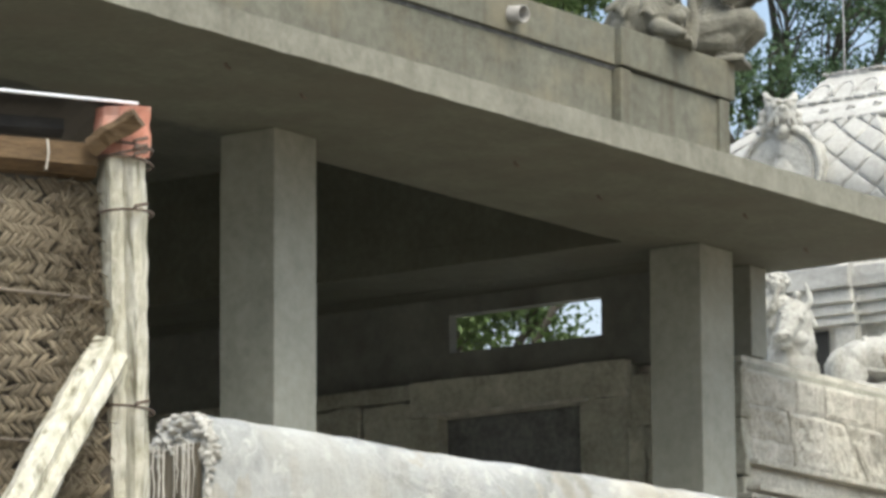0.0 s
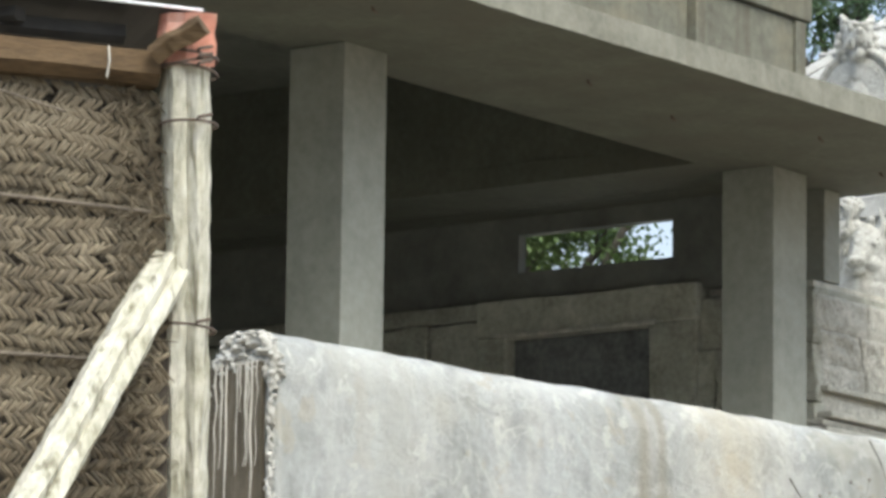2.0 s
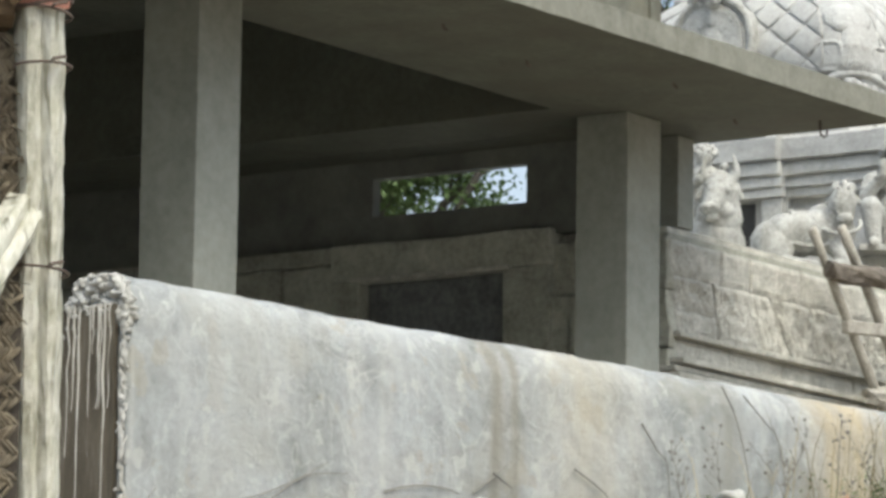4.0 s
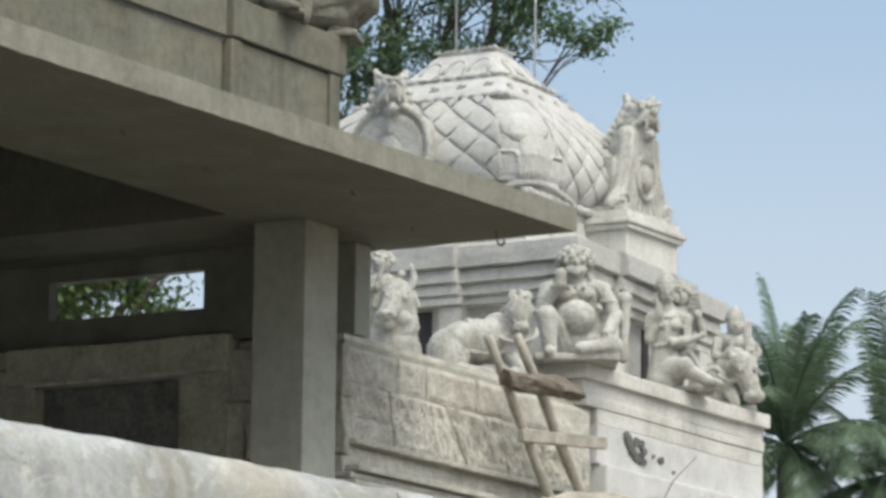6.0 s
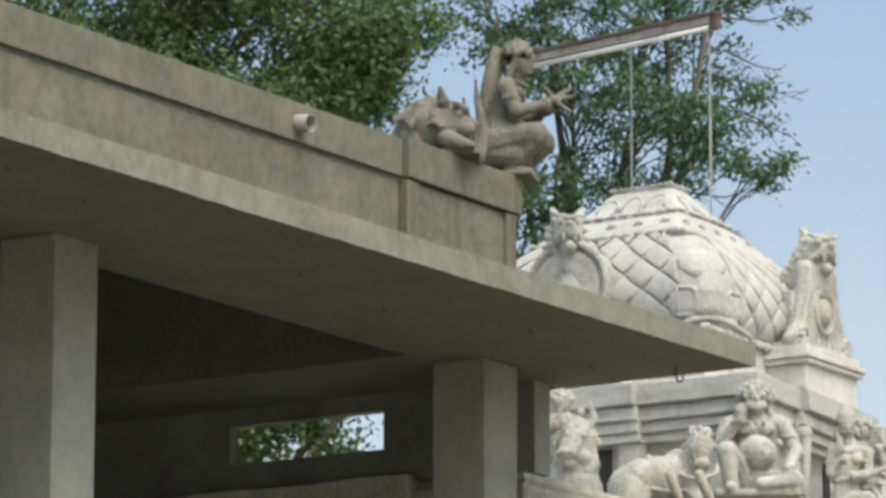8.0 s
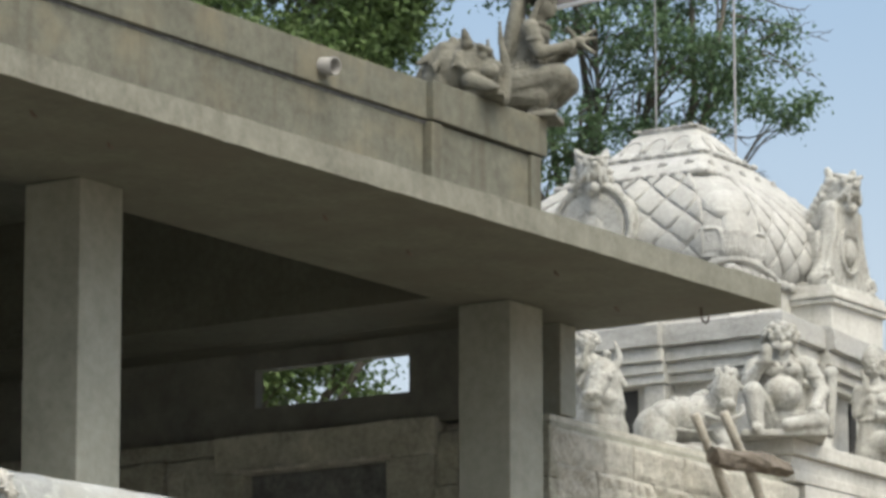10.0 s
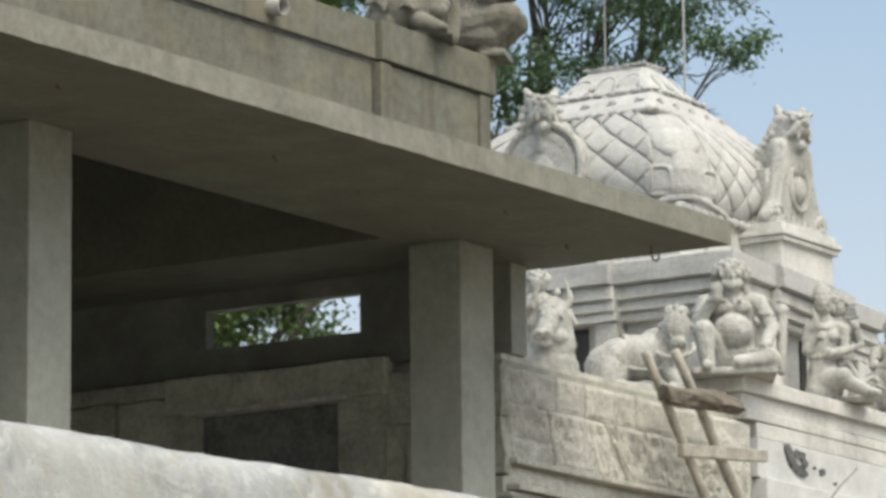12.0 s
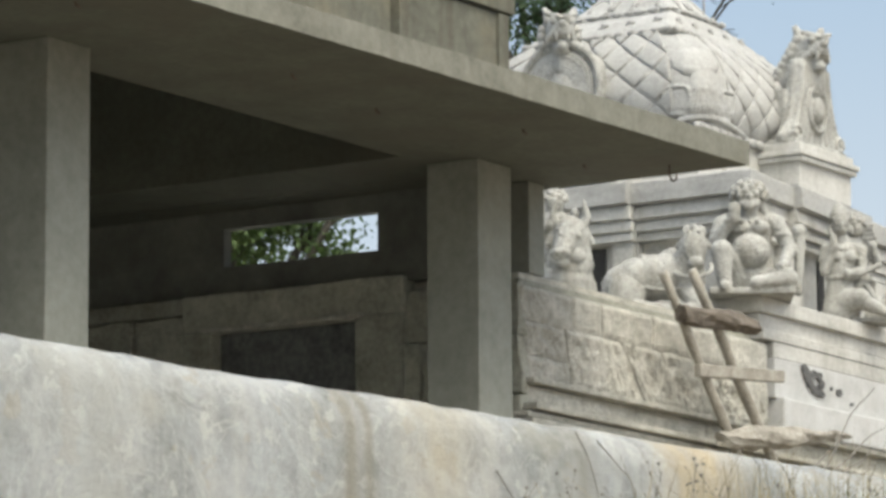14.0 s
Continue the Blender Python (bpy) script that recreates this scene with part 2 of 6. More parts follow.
THATCH = islands(surface("woven_palm_leaf", (0.0524, 0.041, 0.0264), (0.116, 0.0963, 0.0653), (0.189, 0.164, 0.12), scale=7, fine=60, bump=0.3, depth=0.004), 0.36)
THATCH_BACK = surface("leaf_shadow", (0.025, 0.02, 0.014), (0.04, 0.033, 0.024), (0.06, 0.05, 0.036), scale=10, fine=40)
# Near-black colour standing for shade: shed roof timbers and tower niches.
DEEP_SHADE = surface("deep_shade", (0.016, 0.016, 0.016), (0.028, 0.028, 0.027), (0.042, 0.041, 0.039), scale=8, fine=30, bump=0.4, depth=0.008)
WIRE = surface("rusty_wire", (0.05, 0.035, 0.025), (0.09, 0.065, 0.05), (0.13, 0.10, 0.08), scale=30, fine=90, rough=0.7)
STEEL = surface("grey_steel", (0.15, 0.153, 0.16), (0.189, 0.194, 0.199), (0.23, 0.234, 0.239), scale=6, fine=30, rough=0.5, metal=0.3, bump=0.1)
RUST = surface("rusty_steel", (0.201, 0.159, 0.136), (0.314, 0.285, 0.257), (0.415, 0.428, 0.41), scale=5, fine=30, rough=0.7, bump=0.2)
TUBE_GLASS = surface("tube_glass", (0.72, 0.73, 0.72), (0.78, 0.79, 0.78), (0.82, 0.83, 0.82), scale=5, fine=20, rough=0.25, bump=0.02)
PIPE_PLASTIC = surface("pipe_plastic", (0.18, 0.174, 0.162), (0.222, 0.216, 0.204), (0.264, 0.258, 0.246), scale=8, fine=30, rough=0.5, bump=0.1)
EARTH = surface("earth", (0.12, 0.10, 0.068), (0.19, 0.16, 0.115), (0.26, 0.225, 0.168), scale=0.8, fine=6, bump=0.6, depth=0.05)
GRASS = islands(surface("grass", (0.0676, 0.0891, 0.0378), (0.111, 0.136, 0.0608), (0.171, 0.183, 0.0944), scale=3, fine=20, bump=0.1), 0.4)
DRY_GRASS = islands(surface("dry_grass", (0.20, 0.165, 0.09), (0.29, 0.245, 0.145), (0.37, 0.325, 0.205), scale=3, fine=20, bump=0.1), 0.3)
TWIG = surface("dry_twig", (0.121, 0.113, 0.0993), (0.19, 0.18, 0.16), (0.261, 0.253, 0.233), scale=12, fine=50)
TARP_YELLOW = surface("yellow_sheet", (0.212, 0.165, 0.0706), (0.314, 0.261, 0.129), (0.39, 0.349, 0.212), scale=5, fine=25, rough=0.6, bump=0.4, depth=0.01, patch=(0.16, 0.13, 0.08), patch_scale=5)
TARP_ORANGE = surface("orange_sheet", (0.23, 0.111, 0.0547), (0.308, 0.18, 0.102), (0.386, 0.266, 0.169), scale=5, fine=25, rough=0.6, bump=0.4, depth=0.01, patch=(0.20, 0.12, 0.075), patch_scale=5)
WHITE_TILE = surface("whitewash", (0.375, 0.38, 0.368), (0.474, 0.479, 0.468), (0.553, 0.56, 0.55), scale=4, fine=30, rough=0.7, bump=0.3, streak=0.25, streak_colour=(0.30, 0.285, 0.245))
# Black of the painted marks, also used as shade in the parapet groove.
PAINT_SHADE_BLACK = surface("black_paint_and_shade", (0.054, 0.054, 0.054), (0.09, 0.09, 0.09), (0.162, 0.162, 0.153), scale=12, fine=50)
LIME = surface("lime_drip", (0.3, 0.285, 0.24), (0.42, 0.405, 0.36), (0.5, 0.485, 0.44), scale=9, fine=40)
LEAF = leafy(islands(surface("leaf", (0.0557, 0.099, 0.0488), (0.081, 0.138, 0.0668), (0.117, 0.176, 0.0919), scale=0.6, fine=5, rough=0.6, bump=0.05), 0.40))
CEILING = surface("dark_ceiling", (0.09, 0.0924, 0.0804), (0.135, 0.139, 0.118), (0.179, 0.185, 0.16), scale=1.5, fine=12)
DOOR_SHADE = surface("doorway_shade", (0.0644, 0.0673, 0.0675), (0.118, 0.123, 0.121), (0.193, 0.196, 0.19), scale=5, fine=20)
# Wall colour darkened to put in the shade round the window opening.
PIER_SHADE = surface("shaded_pier", (0.101, 0.104, 0.0943), (0.148, 0.153, 0.138), (0.202, 0.208, 0.185), scale=1.8, fine=10)
BOUNCE_FLOOR = surface("bounce_floor", (0.335, 0.33, 0.289), (0.446, 0.444, 0.39), (0.535, 0.54, 0.485), scale=1.2, fine=10, bump=0.3)
LEAF_LIGHT = leafy(islands(surface("light_leaf", (0.0787, 0.13, 0.0436), (0.115, 0.178, 0.061), (0.157, 0.217, 0.0871), scale=0.6, fine=5, rough=0.6, bump=0.05), 0.38))
PALM_LEAF = leafy(islands(surface("palm_leaf", (0.0617, 0.1, 0.06), (0.0952, 0.147, 0.0884), (0.142, 0.194, 0.119), scale=0.8, fine=5, rough=0.5, bump=0.05), 0.3), 0.3)
BARK = surface("bark", (0.0466, 0.042, 0.0357), (0.0798, 0.0735, 0.0607), (0.12, 0.112, 0.0928), scale=2, fine=14, stretch=(1, 1, 0.3), bump=0.6, depth=0.04)


# ---- building blocks ----
def world_of(ob):
    m = ob.matrix_basis.copy()
    while ob.parent:
        m = ob.parent.matrix_basis @ ob.matrix_parent_inverse @ m
        ob = ob.parent
    return m


def thing(name, at, label, category, group="", kind=""):
    ob = new(name)
    ob.empty_display_size = 0.1
    ob.matrix_basis = Matrix.Translation(at)
    return tagged(ob, label, category, group, kind)


def mesh_of(name, bm, material, smooth=False):
    me = bpy.data.meshes.new(name)
    bmesh.ops.recalc_face_normals(bm, faces=bm.faces)
    bm.to_mesh(me)
    bm.free()
    me.materials.append(material)
    if smooth:
        me.shade_smooth()
    return me


def part(name, bm, material, parent=None, label="", smooth=False):
    """Links a bmesh, given in world metres, as one mesh object, under a thing or a part."""
    ob = new(name, mesh_of(name, bm, material, smooth))
    if parent is not None:
        ob.parent = parent
        ob.matrix_parent_inverse = world_of(parent).inverted()
    if label:
        ob["label"] = label
    return ob


def box(bm, x0, x1, y0, y1, z0, z1, bevel=0.0):
    made = bmesh.ops.create_cube(bm, size=1.0, matrix=Matrix.LocRotScale(((x0 + x1) / 2, (y0 + y1) / 2, (z0 + z1) / 2), None, (x1 - x0, y1 - y0, z1 - z0)))["verts"]
    if bevel:
        edges = list({e for v in made for e in v.link_edges})
        made = bmesh.ops.bevel(bm, geom=edges, offset=bevel, segments=2, affect="EDGES", profile=0.6)["verts"]
    return made


def boxed(x0, x1, y0, y1, z0, z1, bevel=0.0):
    bm = bmesh.new()
    box(bm, x0, x1, y0, y1, z0, z1, bevel)
    return bm


def rough(bm, verts, amount, scale=3.0, seed=0.0):
    for v in verts:
        v.co += noise.noise_vector(v.co * scale + Vector((seed, 0, 0))) * amount


def worn(bm, cuts, amount, scale=5.0):
    """Gives straight work uneven, hand-modelled faces."""
    bmesh.ops.subdivide_edges(bm, edges=[e for e in bm.edges if e.calc_length() > 0.12], cuts=cuts, use_grid_fill=True)
    rough(bm, bm.verts, amount, scale)
    rough(bm, bm.verts, amount * 0.6, scale * 3, 7.0)
    return bm


def cut(bm, n):
    bmesh.ops.subdivide_edges(bm, edges=bm.edges, cuts=n, use_grid_fill=True)


def tube(bm, points, radii, seg=8, cap=True):
    """A tube of varying radius along points."""
    rings = []
    up = Vector((0.13, 0.21, 0.97))
    pts = [Vector(p) for p in points]
    for i, p in enumerate(pts):
        d = (pts[min(i + 1, len(pts) - 1)] - pts[max(i - 1, 0)]).normalized()
        a = d.cross(up)
        a = a.normalized() if a.length > 1e-4 else d.orthogonal().normalized()
        b = d.cross(a).normalized()
        r = radii[i] if isinstance(radii, (list, tuple)) else radii
        rings.append([bm.verts.new(p + a * (r * math.cos(j * math.tau / seg)) + b * (r * math.sin(j * math.tau / seg))) for j in range(seg)])
    for q, w in zip(rings, rings[1:]):
        for j in range(seg):
            bm.faces.new((q[j], q[(j + 1) % seg], w[(j + 1) % seg], w[j]))
    if cap:
        bm.faces.new(rings[0])
        bm.faces.new(rings[-1][::-1])
    return [v for r in rings for v in r]


def tubed(points, radii, seg=8):
    bm = bmesh.new()
    tube(bm, points, radii, seg)
    return bm


@functools.lru_cache(maxsize=None)
def unit_ball(seg):
    """Points and faces of a unit ball."""
    rings = seg // 2 + 1
    pts = [(0.0, 0.0, 1.0)]
    for j in range(1, rings):
        a = math.pi * j / rings
        pts += [(math.sin(a) * math.cos(i * math.tau / seg), math.sin(a) * math.sin(i * math.tau / seg), math.cos(a)) for i in range(seg)]
    pts.append((0.0, 0.0, -1.0))
    faces = [(0, 1 + i, 1 + (i + 1) % seg) for i in range(seg)]
    for j in range(rings - 2):
        k = 1 + j * seg
        faces += [(k + i, k + seg + i, k + seg + (i + 1) % seg, k + (i + 1) % seg) for i in range(seg)]
    k = 1 + (rings - 2) * seg
    faces += [(k + i, len(pts) - 1, k + (i + 1) % seg) for i in range(seg)]
    return pts, faces


def ball(bm, c, r, squash=(1, 1, 1), seg=14):
    pts, faces = unit_ball(seg)
    a, b, d = squash[0] * r, squash[1] * r, squash[2] * r
    vs = [bm.verts.new((c[0] + x * a, c[1] + y * b, c[2] + z * d)) for x, y, z in pts]
    for f in faces:
        bm.faces.new([vs[i] for i in f])


def limb(bm, p, q, r, s):
    p, q = Vector(p), Vector(q)
    ball(bm, p, r)
    ball(bm, q, s)
    tube(bm, [p, q], [r, s], 12)


def sculpture(name, at, heading, build, material, label, category, size=1.0, voxel=0.0085):
    """A statue as one plain mesh: rounded masses fused together. The figure is built facing +X about its base."""
    bm = bmesh.new()
    build(bm)
    bmesh.ops.transform(bm, matrix=Matrix.Diagonal((size, size, size, 1)), verts=bm.verts)
    ob = new(name, mesh_of(name, bm, material, True))
    ob.matrix_basis = pose(*at, 0, 0, heading)
    re = ob.modifiers.new("fuse", "REMESH")
    re.mode, re.voxel_size, re.use_smooth_shade = "VOXEL", voxel, True
    sm = ob.modifiers.new("soften", "SMOOTH")
    sm.factor, sm.iterations = 0.5, 1
    for size, strength in ((0.05, 0.010), (0.018, 0.006)):
        lumps = bpy.data.textures.new("lumps", "CLOUDS")
        lumps.noise_scale, lumps.noise_depth = size, 3
        di = ob.modifiers.new("modelling", "DISPLACE")
        di.texture, di.strength, di.mid_level = lumps, strength, 0.5
    return tagged(ob, label, category)


def smoothstep(a, b, v):
    v = min(1.0, max(0.0, (v - a) / (b - a)))
    return v * v * (3 - 2 * v)


# ---- ground ----
def ground_height(x, y):
    d = 0.82 * x + 0.57 * y
    h = 3.2 * min(1.0, max(0.0, (d - 2.0) / 16.0))
    h += 0.42 * smoothstep(15.5, 18.5, x) * smoothstep(7.0, 10.0, y) * (1 - smoothstep(10.6, 13.5, y)) * (1 - smoothstep(24, 30, x))
    if abs(x) < 60 and abs(y) < 60:
        h += 0.05 * noise.noise((x * 0.7, y * 0.7, 0.0)) + 0.025 * noise.noise((x * 2.3, y * 2.3, 4.0))
    return h


def build_ground():
    ticks = [-1500, -800, -400, -200, -100, -60, -35, -20, -12] + [i * 0.6 - 6 for i in range(78)] + [45, 52, 60, 75, 100, 160, 260, 500, 900, 1500]
    verts = [(x, y, ground_height(x, y)) for y in ticks for x in ticks]
    n = len(ticks)
    faces = [(j * n + i, j * n + i + 1, (j + 1) * n + i + 1, (j + 1) * n + i) for j in range(n - 1) for i in range(n - 1)]
    me = bpy.data.meshes.new("ground")
    me.from_pydata(verts, [], faces)
    me.materials.append(EARTH)
    me.shade_smooth()
    tagged(new("ground", me), "bare brown earth bank rising towards the temple", "ground", kind="structure")


build_ground()

# ---- the concrete pavilion ----
COL_X, COL_Y, COL_W = (12.56, 17.66, 22.76, 27.86), 17.81, 0.45
SOFFIT_Z, FLOOR_Z, EAVE_Y, EAVE_X = 7.745, 4.3, 16.36, 29.23
pavilion = thing("pavilion", (20, 20, FLOOR_Z), "grey concrete temple pavilion with square columns and a flat eave", "pavilion")
part("plinth", boxed(11.5, 28.5, 17.2, 24.2, 3.0, FLOOR_Z, 0.03), CONCRETE, pavilion, "grey concrete plinth")
for cx in COL_X:
    bm = boxed(cx, cx + COL_W, COL_Y, COL_Y + COL_W, FLOOR_Z, SOFFIT_Z, 0.008)
    cut(bm, 3)
    rough(bm, bm.verts, 0.004, 2.5)
    part("column", bm, COLUMN, pavilion, "smooth grey plastered square column")


def eave_y(x):
    return 16.32 + 0.0146 * (EAVE_X - x)


def eave_slab():
    """The eave: a slab with a slightly uneven lower arris, along the front and round the end."""
    bm = bmesh.new()
    outer = [(10.5, eave_y(10.5)), (EAVE_X, eave_y(EAVE_X)), (EAVE_X, 24.4), (28.31, 24.4), (28.31, COL_Y), (10.5, COL_Y)]
    lo = [bm.verts.new((x, y, SOFFIT_Z)) for x, y in outer]
    hi = [bm.verts.new((x, y, SOFFIT_Z + 0.17)) for x, y in outer]
    for i in range(6):
        j = (i + 1) % 6
        bm.faces.new((lo[i], lo[j], hi[j], hi[i]))
    for ring in (lo, hi):
        bm.faces.new((ring[0], ring[1], ring[4], ring[5]))
        bm.faces.new((ring[1], ring[2], ring[3], ring[4]))
    return bm


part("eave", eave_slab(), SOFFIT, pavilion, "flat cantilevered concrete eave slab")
bm = bmesh.new()
made = box(bm, 10.5, EAVE_X + 0.004, EAVE_Y - 0.012, EAVE_Y - 0.002, SOFFIT_Z - 0.004, SOFFIT_Z + 0.175)
bmesh.ops.subdivide_edges(bm, edges=[e for e in bm.edges if abs(e.verts[0].co.x - e.verts[1].co.x) > 1], cuts=150)
rough(bm, [v for v in bm.verts if v.co.y < EAVE_Y - 0.006], 0.009, 5.0)
for v in bm.verts:
    v.co.y += eave_y(v.co.x) - EAVE_Y
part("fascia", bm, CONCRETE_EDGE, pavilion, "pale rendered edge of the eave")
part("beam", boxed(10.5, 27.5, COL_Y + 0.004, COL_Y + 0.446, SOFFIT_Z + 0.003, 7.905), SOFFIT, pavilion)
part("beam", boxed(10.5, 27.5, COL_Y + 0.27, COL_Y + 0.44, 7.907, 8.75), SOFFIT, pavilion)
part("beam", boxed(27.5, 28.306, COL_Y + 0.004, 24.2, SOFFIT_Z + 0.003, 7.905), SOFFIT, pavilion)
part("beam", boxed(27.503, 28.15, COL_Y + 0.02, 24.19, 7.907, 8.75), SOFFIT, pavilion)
# Pale floor layer, out of sight, added to bounce light into the pavilion.
part("bounce_slab", boxed(11.55, 28.45, 17.25, 23.9, FLOOR_Z + 0.001, FLOOR_Z + 0.02), BOUNCE_FLOOR, pavilion, "unseen pale floor layer added to bounce light inside")
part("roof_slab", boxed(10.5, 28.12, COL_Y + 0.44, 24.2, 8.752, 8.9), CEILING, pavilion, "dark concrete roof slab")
part("back_wall", boxed(11.5, 28.6, 23.9, 24.12, FLOOR_Z, 8.75), DARK_WALL, pavilion)
part("end_wall", boxed(11.3, 11.5, 17.9, 24.1, FLOOR_Z, 8.75), DARK_WALL, pavilion)


# parapet: plain panels below, a proud band above, a pedestal at the end
def wavy_box(x0, x1, y0, y1, z0, z1, bevel, amount, cuts=3):
    bm = boxed(x0, x1, y0, y1, z0, z1, bevel)
    cut(bm, cuts)
    rough(bm, bm.verts, amount, 2.0, x0)
    return bm


def skewed(bm):
    """The parapet runs a little out of line with the columns."""
    for v in bm.verts:
        v.co.y += 0.012 * (28.3 - v.co.x)
    return bm


parapet = part("parapet", skewed(boxed(10.5, 26.74, COL_Y, COL_Y + 0.22, SOFFIT_Z + 0.17, 8.865)), CONCRETE, pavilion, "grey rendered parapet wall with damp stains")
part("band", skewed(wavy_box(10.5, 26.745, COL_Y - 0.035, COL_Y + 0.25, 8.882, 9.165, 0.012, 0.006, 2)), CONCRETE, parapet)
# Black strip: the shade line under the band, put in as colour.
part("groove", skewed(boxed(10.5, 28.3, COL_Y - 0.004, COL_Y + 0.19, 8.855, 8.89)), PAINT_SHADE_BLACK, parapet)
pedestal = part("pedestal", boxed(26.77, 28.22, COL_Y - 0.02, COL_Y + 0.5, SOFFIT_Z + 0.17, 8.865), CONCRETE, pavilion, "rendered end pedestal of the parapet")
part("band", wavy_box(26.765, 28.295, COL_Y - 0.06, COL_Y + 0.55, 8.882, 9.17, 0.012, 0.008, 2), CONCRETE, pedestal)
part("pilaster", boxed(28.09, 28.23, COL_Y - 0.045, COL_Y + 0.1, SOFFIT_Z + 0.17, 8.87, 0.006), CONCRETE, pedestal)
part("pilaster", boxed(26.765, 26.9, COL_Y - 0.045, COL_Y + 0.1, SOFFIT_Z + 0.17, 8.87, 0.006), CONCRETE, pedestal)


def ring_pipe(a, b, r, wall, seg=20):
    """An open pipe with a real bore, from a to b."""
    a, b = Vector(a), Vector(b)
    d = (b - a).normalized()
    return_bm = bmesh.new()
    rot = d.to_track_quat("Z", "Y").to_matrix()
    loops = []
    for p, q in ((a, r), (b, r), (b, r - wall), (a, r - wall)):
        loops.append([return_bm.verts.new(p + rot @ Vector((q * math.cos(i * math.tau / seg), q * math.sin(i * math.tau / seg), 0))) for i in range(seg)])
    for k in range(4):
        q, w = loops[k], loops[(k + 1) % 4]
        for i in range(seg):
            return_bm.faces.new((q[i], q[(i + 1) % seg], w[(i + 1) % seg], w[i]))
    return return_bm


part("drain_pipe", ring_pipe((25.47, COL_Y + 0.2, 9.035), (25.44, COL_Y - 0.12, 8.998), 0.064, 0.010), PIPE_PLASTIC, pavilion, "short grey plastic drain pipe", True)

# steel hook under the eave's end
E_HOOK = [(28.9, 16.80, 7.75), (28.9, 16.80, 7.68), (28.92, 16.80, 7.645), (28.96, 16.80, 7.635), (29.0, 16.80, 7.655), (29.01, 16.80, 7.70)]
part("hook", tubed(E_HOOK, 0.008, 8), WIRE, pavilion, "rusty steel hook", True)

# Added stubs stand in for small dark nail holes in the soffit.
for x, y in ((22.05, 17.05), (24.6, 17.2), (27.1, 16.95), (28.5, 17.3), (21.1, 16.9), (25.9, 17.4)):
    part("soffit_mark", tubed([(x, y, SOFFIT_Z + 0.01), (x + 0.02, y, SOFFIT_Z - 0.02), (x + 0.07, y + 0.01, SOFFIT_Z - 0.025)], 0.009, 6), WIRE, pavilion)

# ---- the old stone hall behind ----
HALL_X, HALL_Y, HALL_TOP = 28.62, 17.92, 7.05
hall = thing("stone_hall", (31, 20, FLOOR_Z), "old hall of grey stone blocks with a moulded base", "temple hall")
part("core", boxed(HALL_X + 0.1, 35.38, HALL_Y + 0.08, 24.1, FLOOR_Z - 1.0, 6.99), OLD_STONE, hall)
part("roof", boxed(HALL_X + 0.12, 35.38, HALL_Y + 0.1, 24.05, 6.991, 7.04), WALL_STONE, hall)


def block(x0, x1, y0, y1, z0, z1, seed, amount=0.012, bevel=0.006):
    bm = bmesh.new()
    made = box(bm, x0, x1, y0, y1, z0, z1)
    bmesh.ops.bevel(bm, geom=list(bm.edges), offset=bevel, segments=1, affect="EDGES")
    if amount > 0.02:
        cut(bm, 2)
        rough(bm, bm.verts, amount * 0.7, 11.0, seed)
    rough(bm, bm.verts, amount, 4.0, seed)
    return bm


rng = random.Random(5)


def hacked(low, high, z0, z1, seed, proud, amount):
    """A rough-hewn stone between two joints, each given by its x at the foot and at the head, with upright tool marks."""
    nx, nz = max(4, int((low[1] - low[0]) / 0.018)), max(4, int((z1 - z0) / 0.035))
    bm = bmesh.new()
    rows = []
    for j in range(nz + 1):
        g = j / nz
        xa, xb = low[0] + (high[0] - low[0]) * g, low[1] + (high[1] - low[1]) * g
        row = []
        for i in range(nx + 1):
            x, z = xa + (xb - xa) * i / nx, z0 + (z1 - z0) * g
            rim = min(i, nx - i, j, nz - j)
            y = HALL_Y - proud + (0.012 if rim == 0 else 0.0)
            y += amount * (abs(noise.noise((x * 11 + seed + z * 4.0, z * 8.0, 1.0))) * 2.6 - 0.5) * (0 if rim == 0 else 1) + amount * 0.5 * noise.noise((x * 3 + seed, z * 1.5, 7.0))
            row.append(bm.verts.new((x + 0.006 * noise.noise((z * 9, seed, i * 0.3)), y, z + 0.006 * noise.noise((x * 7, seed, 3.0)))))
        rows.append(row)
    for q, w in zip(rows, rows[1:]):
        for i in range(nx):
            bm.faces.new((q[i], q[i + 1], w[i + 1], w[i]))
    back = [bm.verts.new((v.co.x, HALL_Y + 0.1, v.co.z)) for v in (rows[0][0], rows[0][-1], rows[-1][-1], rows[-1][0])]
    bm.faces.new(back)
    for line, p, q in ((rows[0], 0, 1), (rows[-1], 3, 2), ([r[0] for r in rows], 0, 3), ([r[-1] for r in rows], 1, 2)):
        bm.faces.new(line + [back[q], back[p]])
    return bm


def joint_row(z0, z1, joints, proud, amount):
    """Stones between joints (x at the foot, x at the head)."""
    for (a, b), (c, d) in zip(joints, joints[1:]):
        part("stone", hacked((a + 0.007, c - 0.007), (b + 0.007, d - 0.007), z0 + 0.003, z1 - 0.003, a * 3 + z0, proud + 0.008 * math.sin(a * 17 + z0 * 5), amount), WALL_STONE, hall)


joint_row(6.665, 6.93, [(x, x) for x in (28.64, 29.38, 29.80, 30.56, 31.13, 31.7, 32.38)], 0.0, 0.006)
joint_row(6.41, 6.665, [(28.69, 28.67), (29.31, 29.26)], 0.0, 0.022)
joint_row(6.235, 6.41, [(28.73, 28.69), (29.33, 29.31)], 0.006, 0.022)
joint_row(6.235, 6.665, [(29.33, 29.26), (29.92, 29.80), (30.43, 30.07), (31.05, 30.90), (31.62, 31.58), (32.38, 32.38)], 0.0, 0.024)
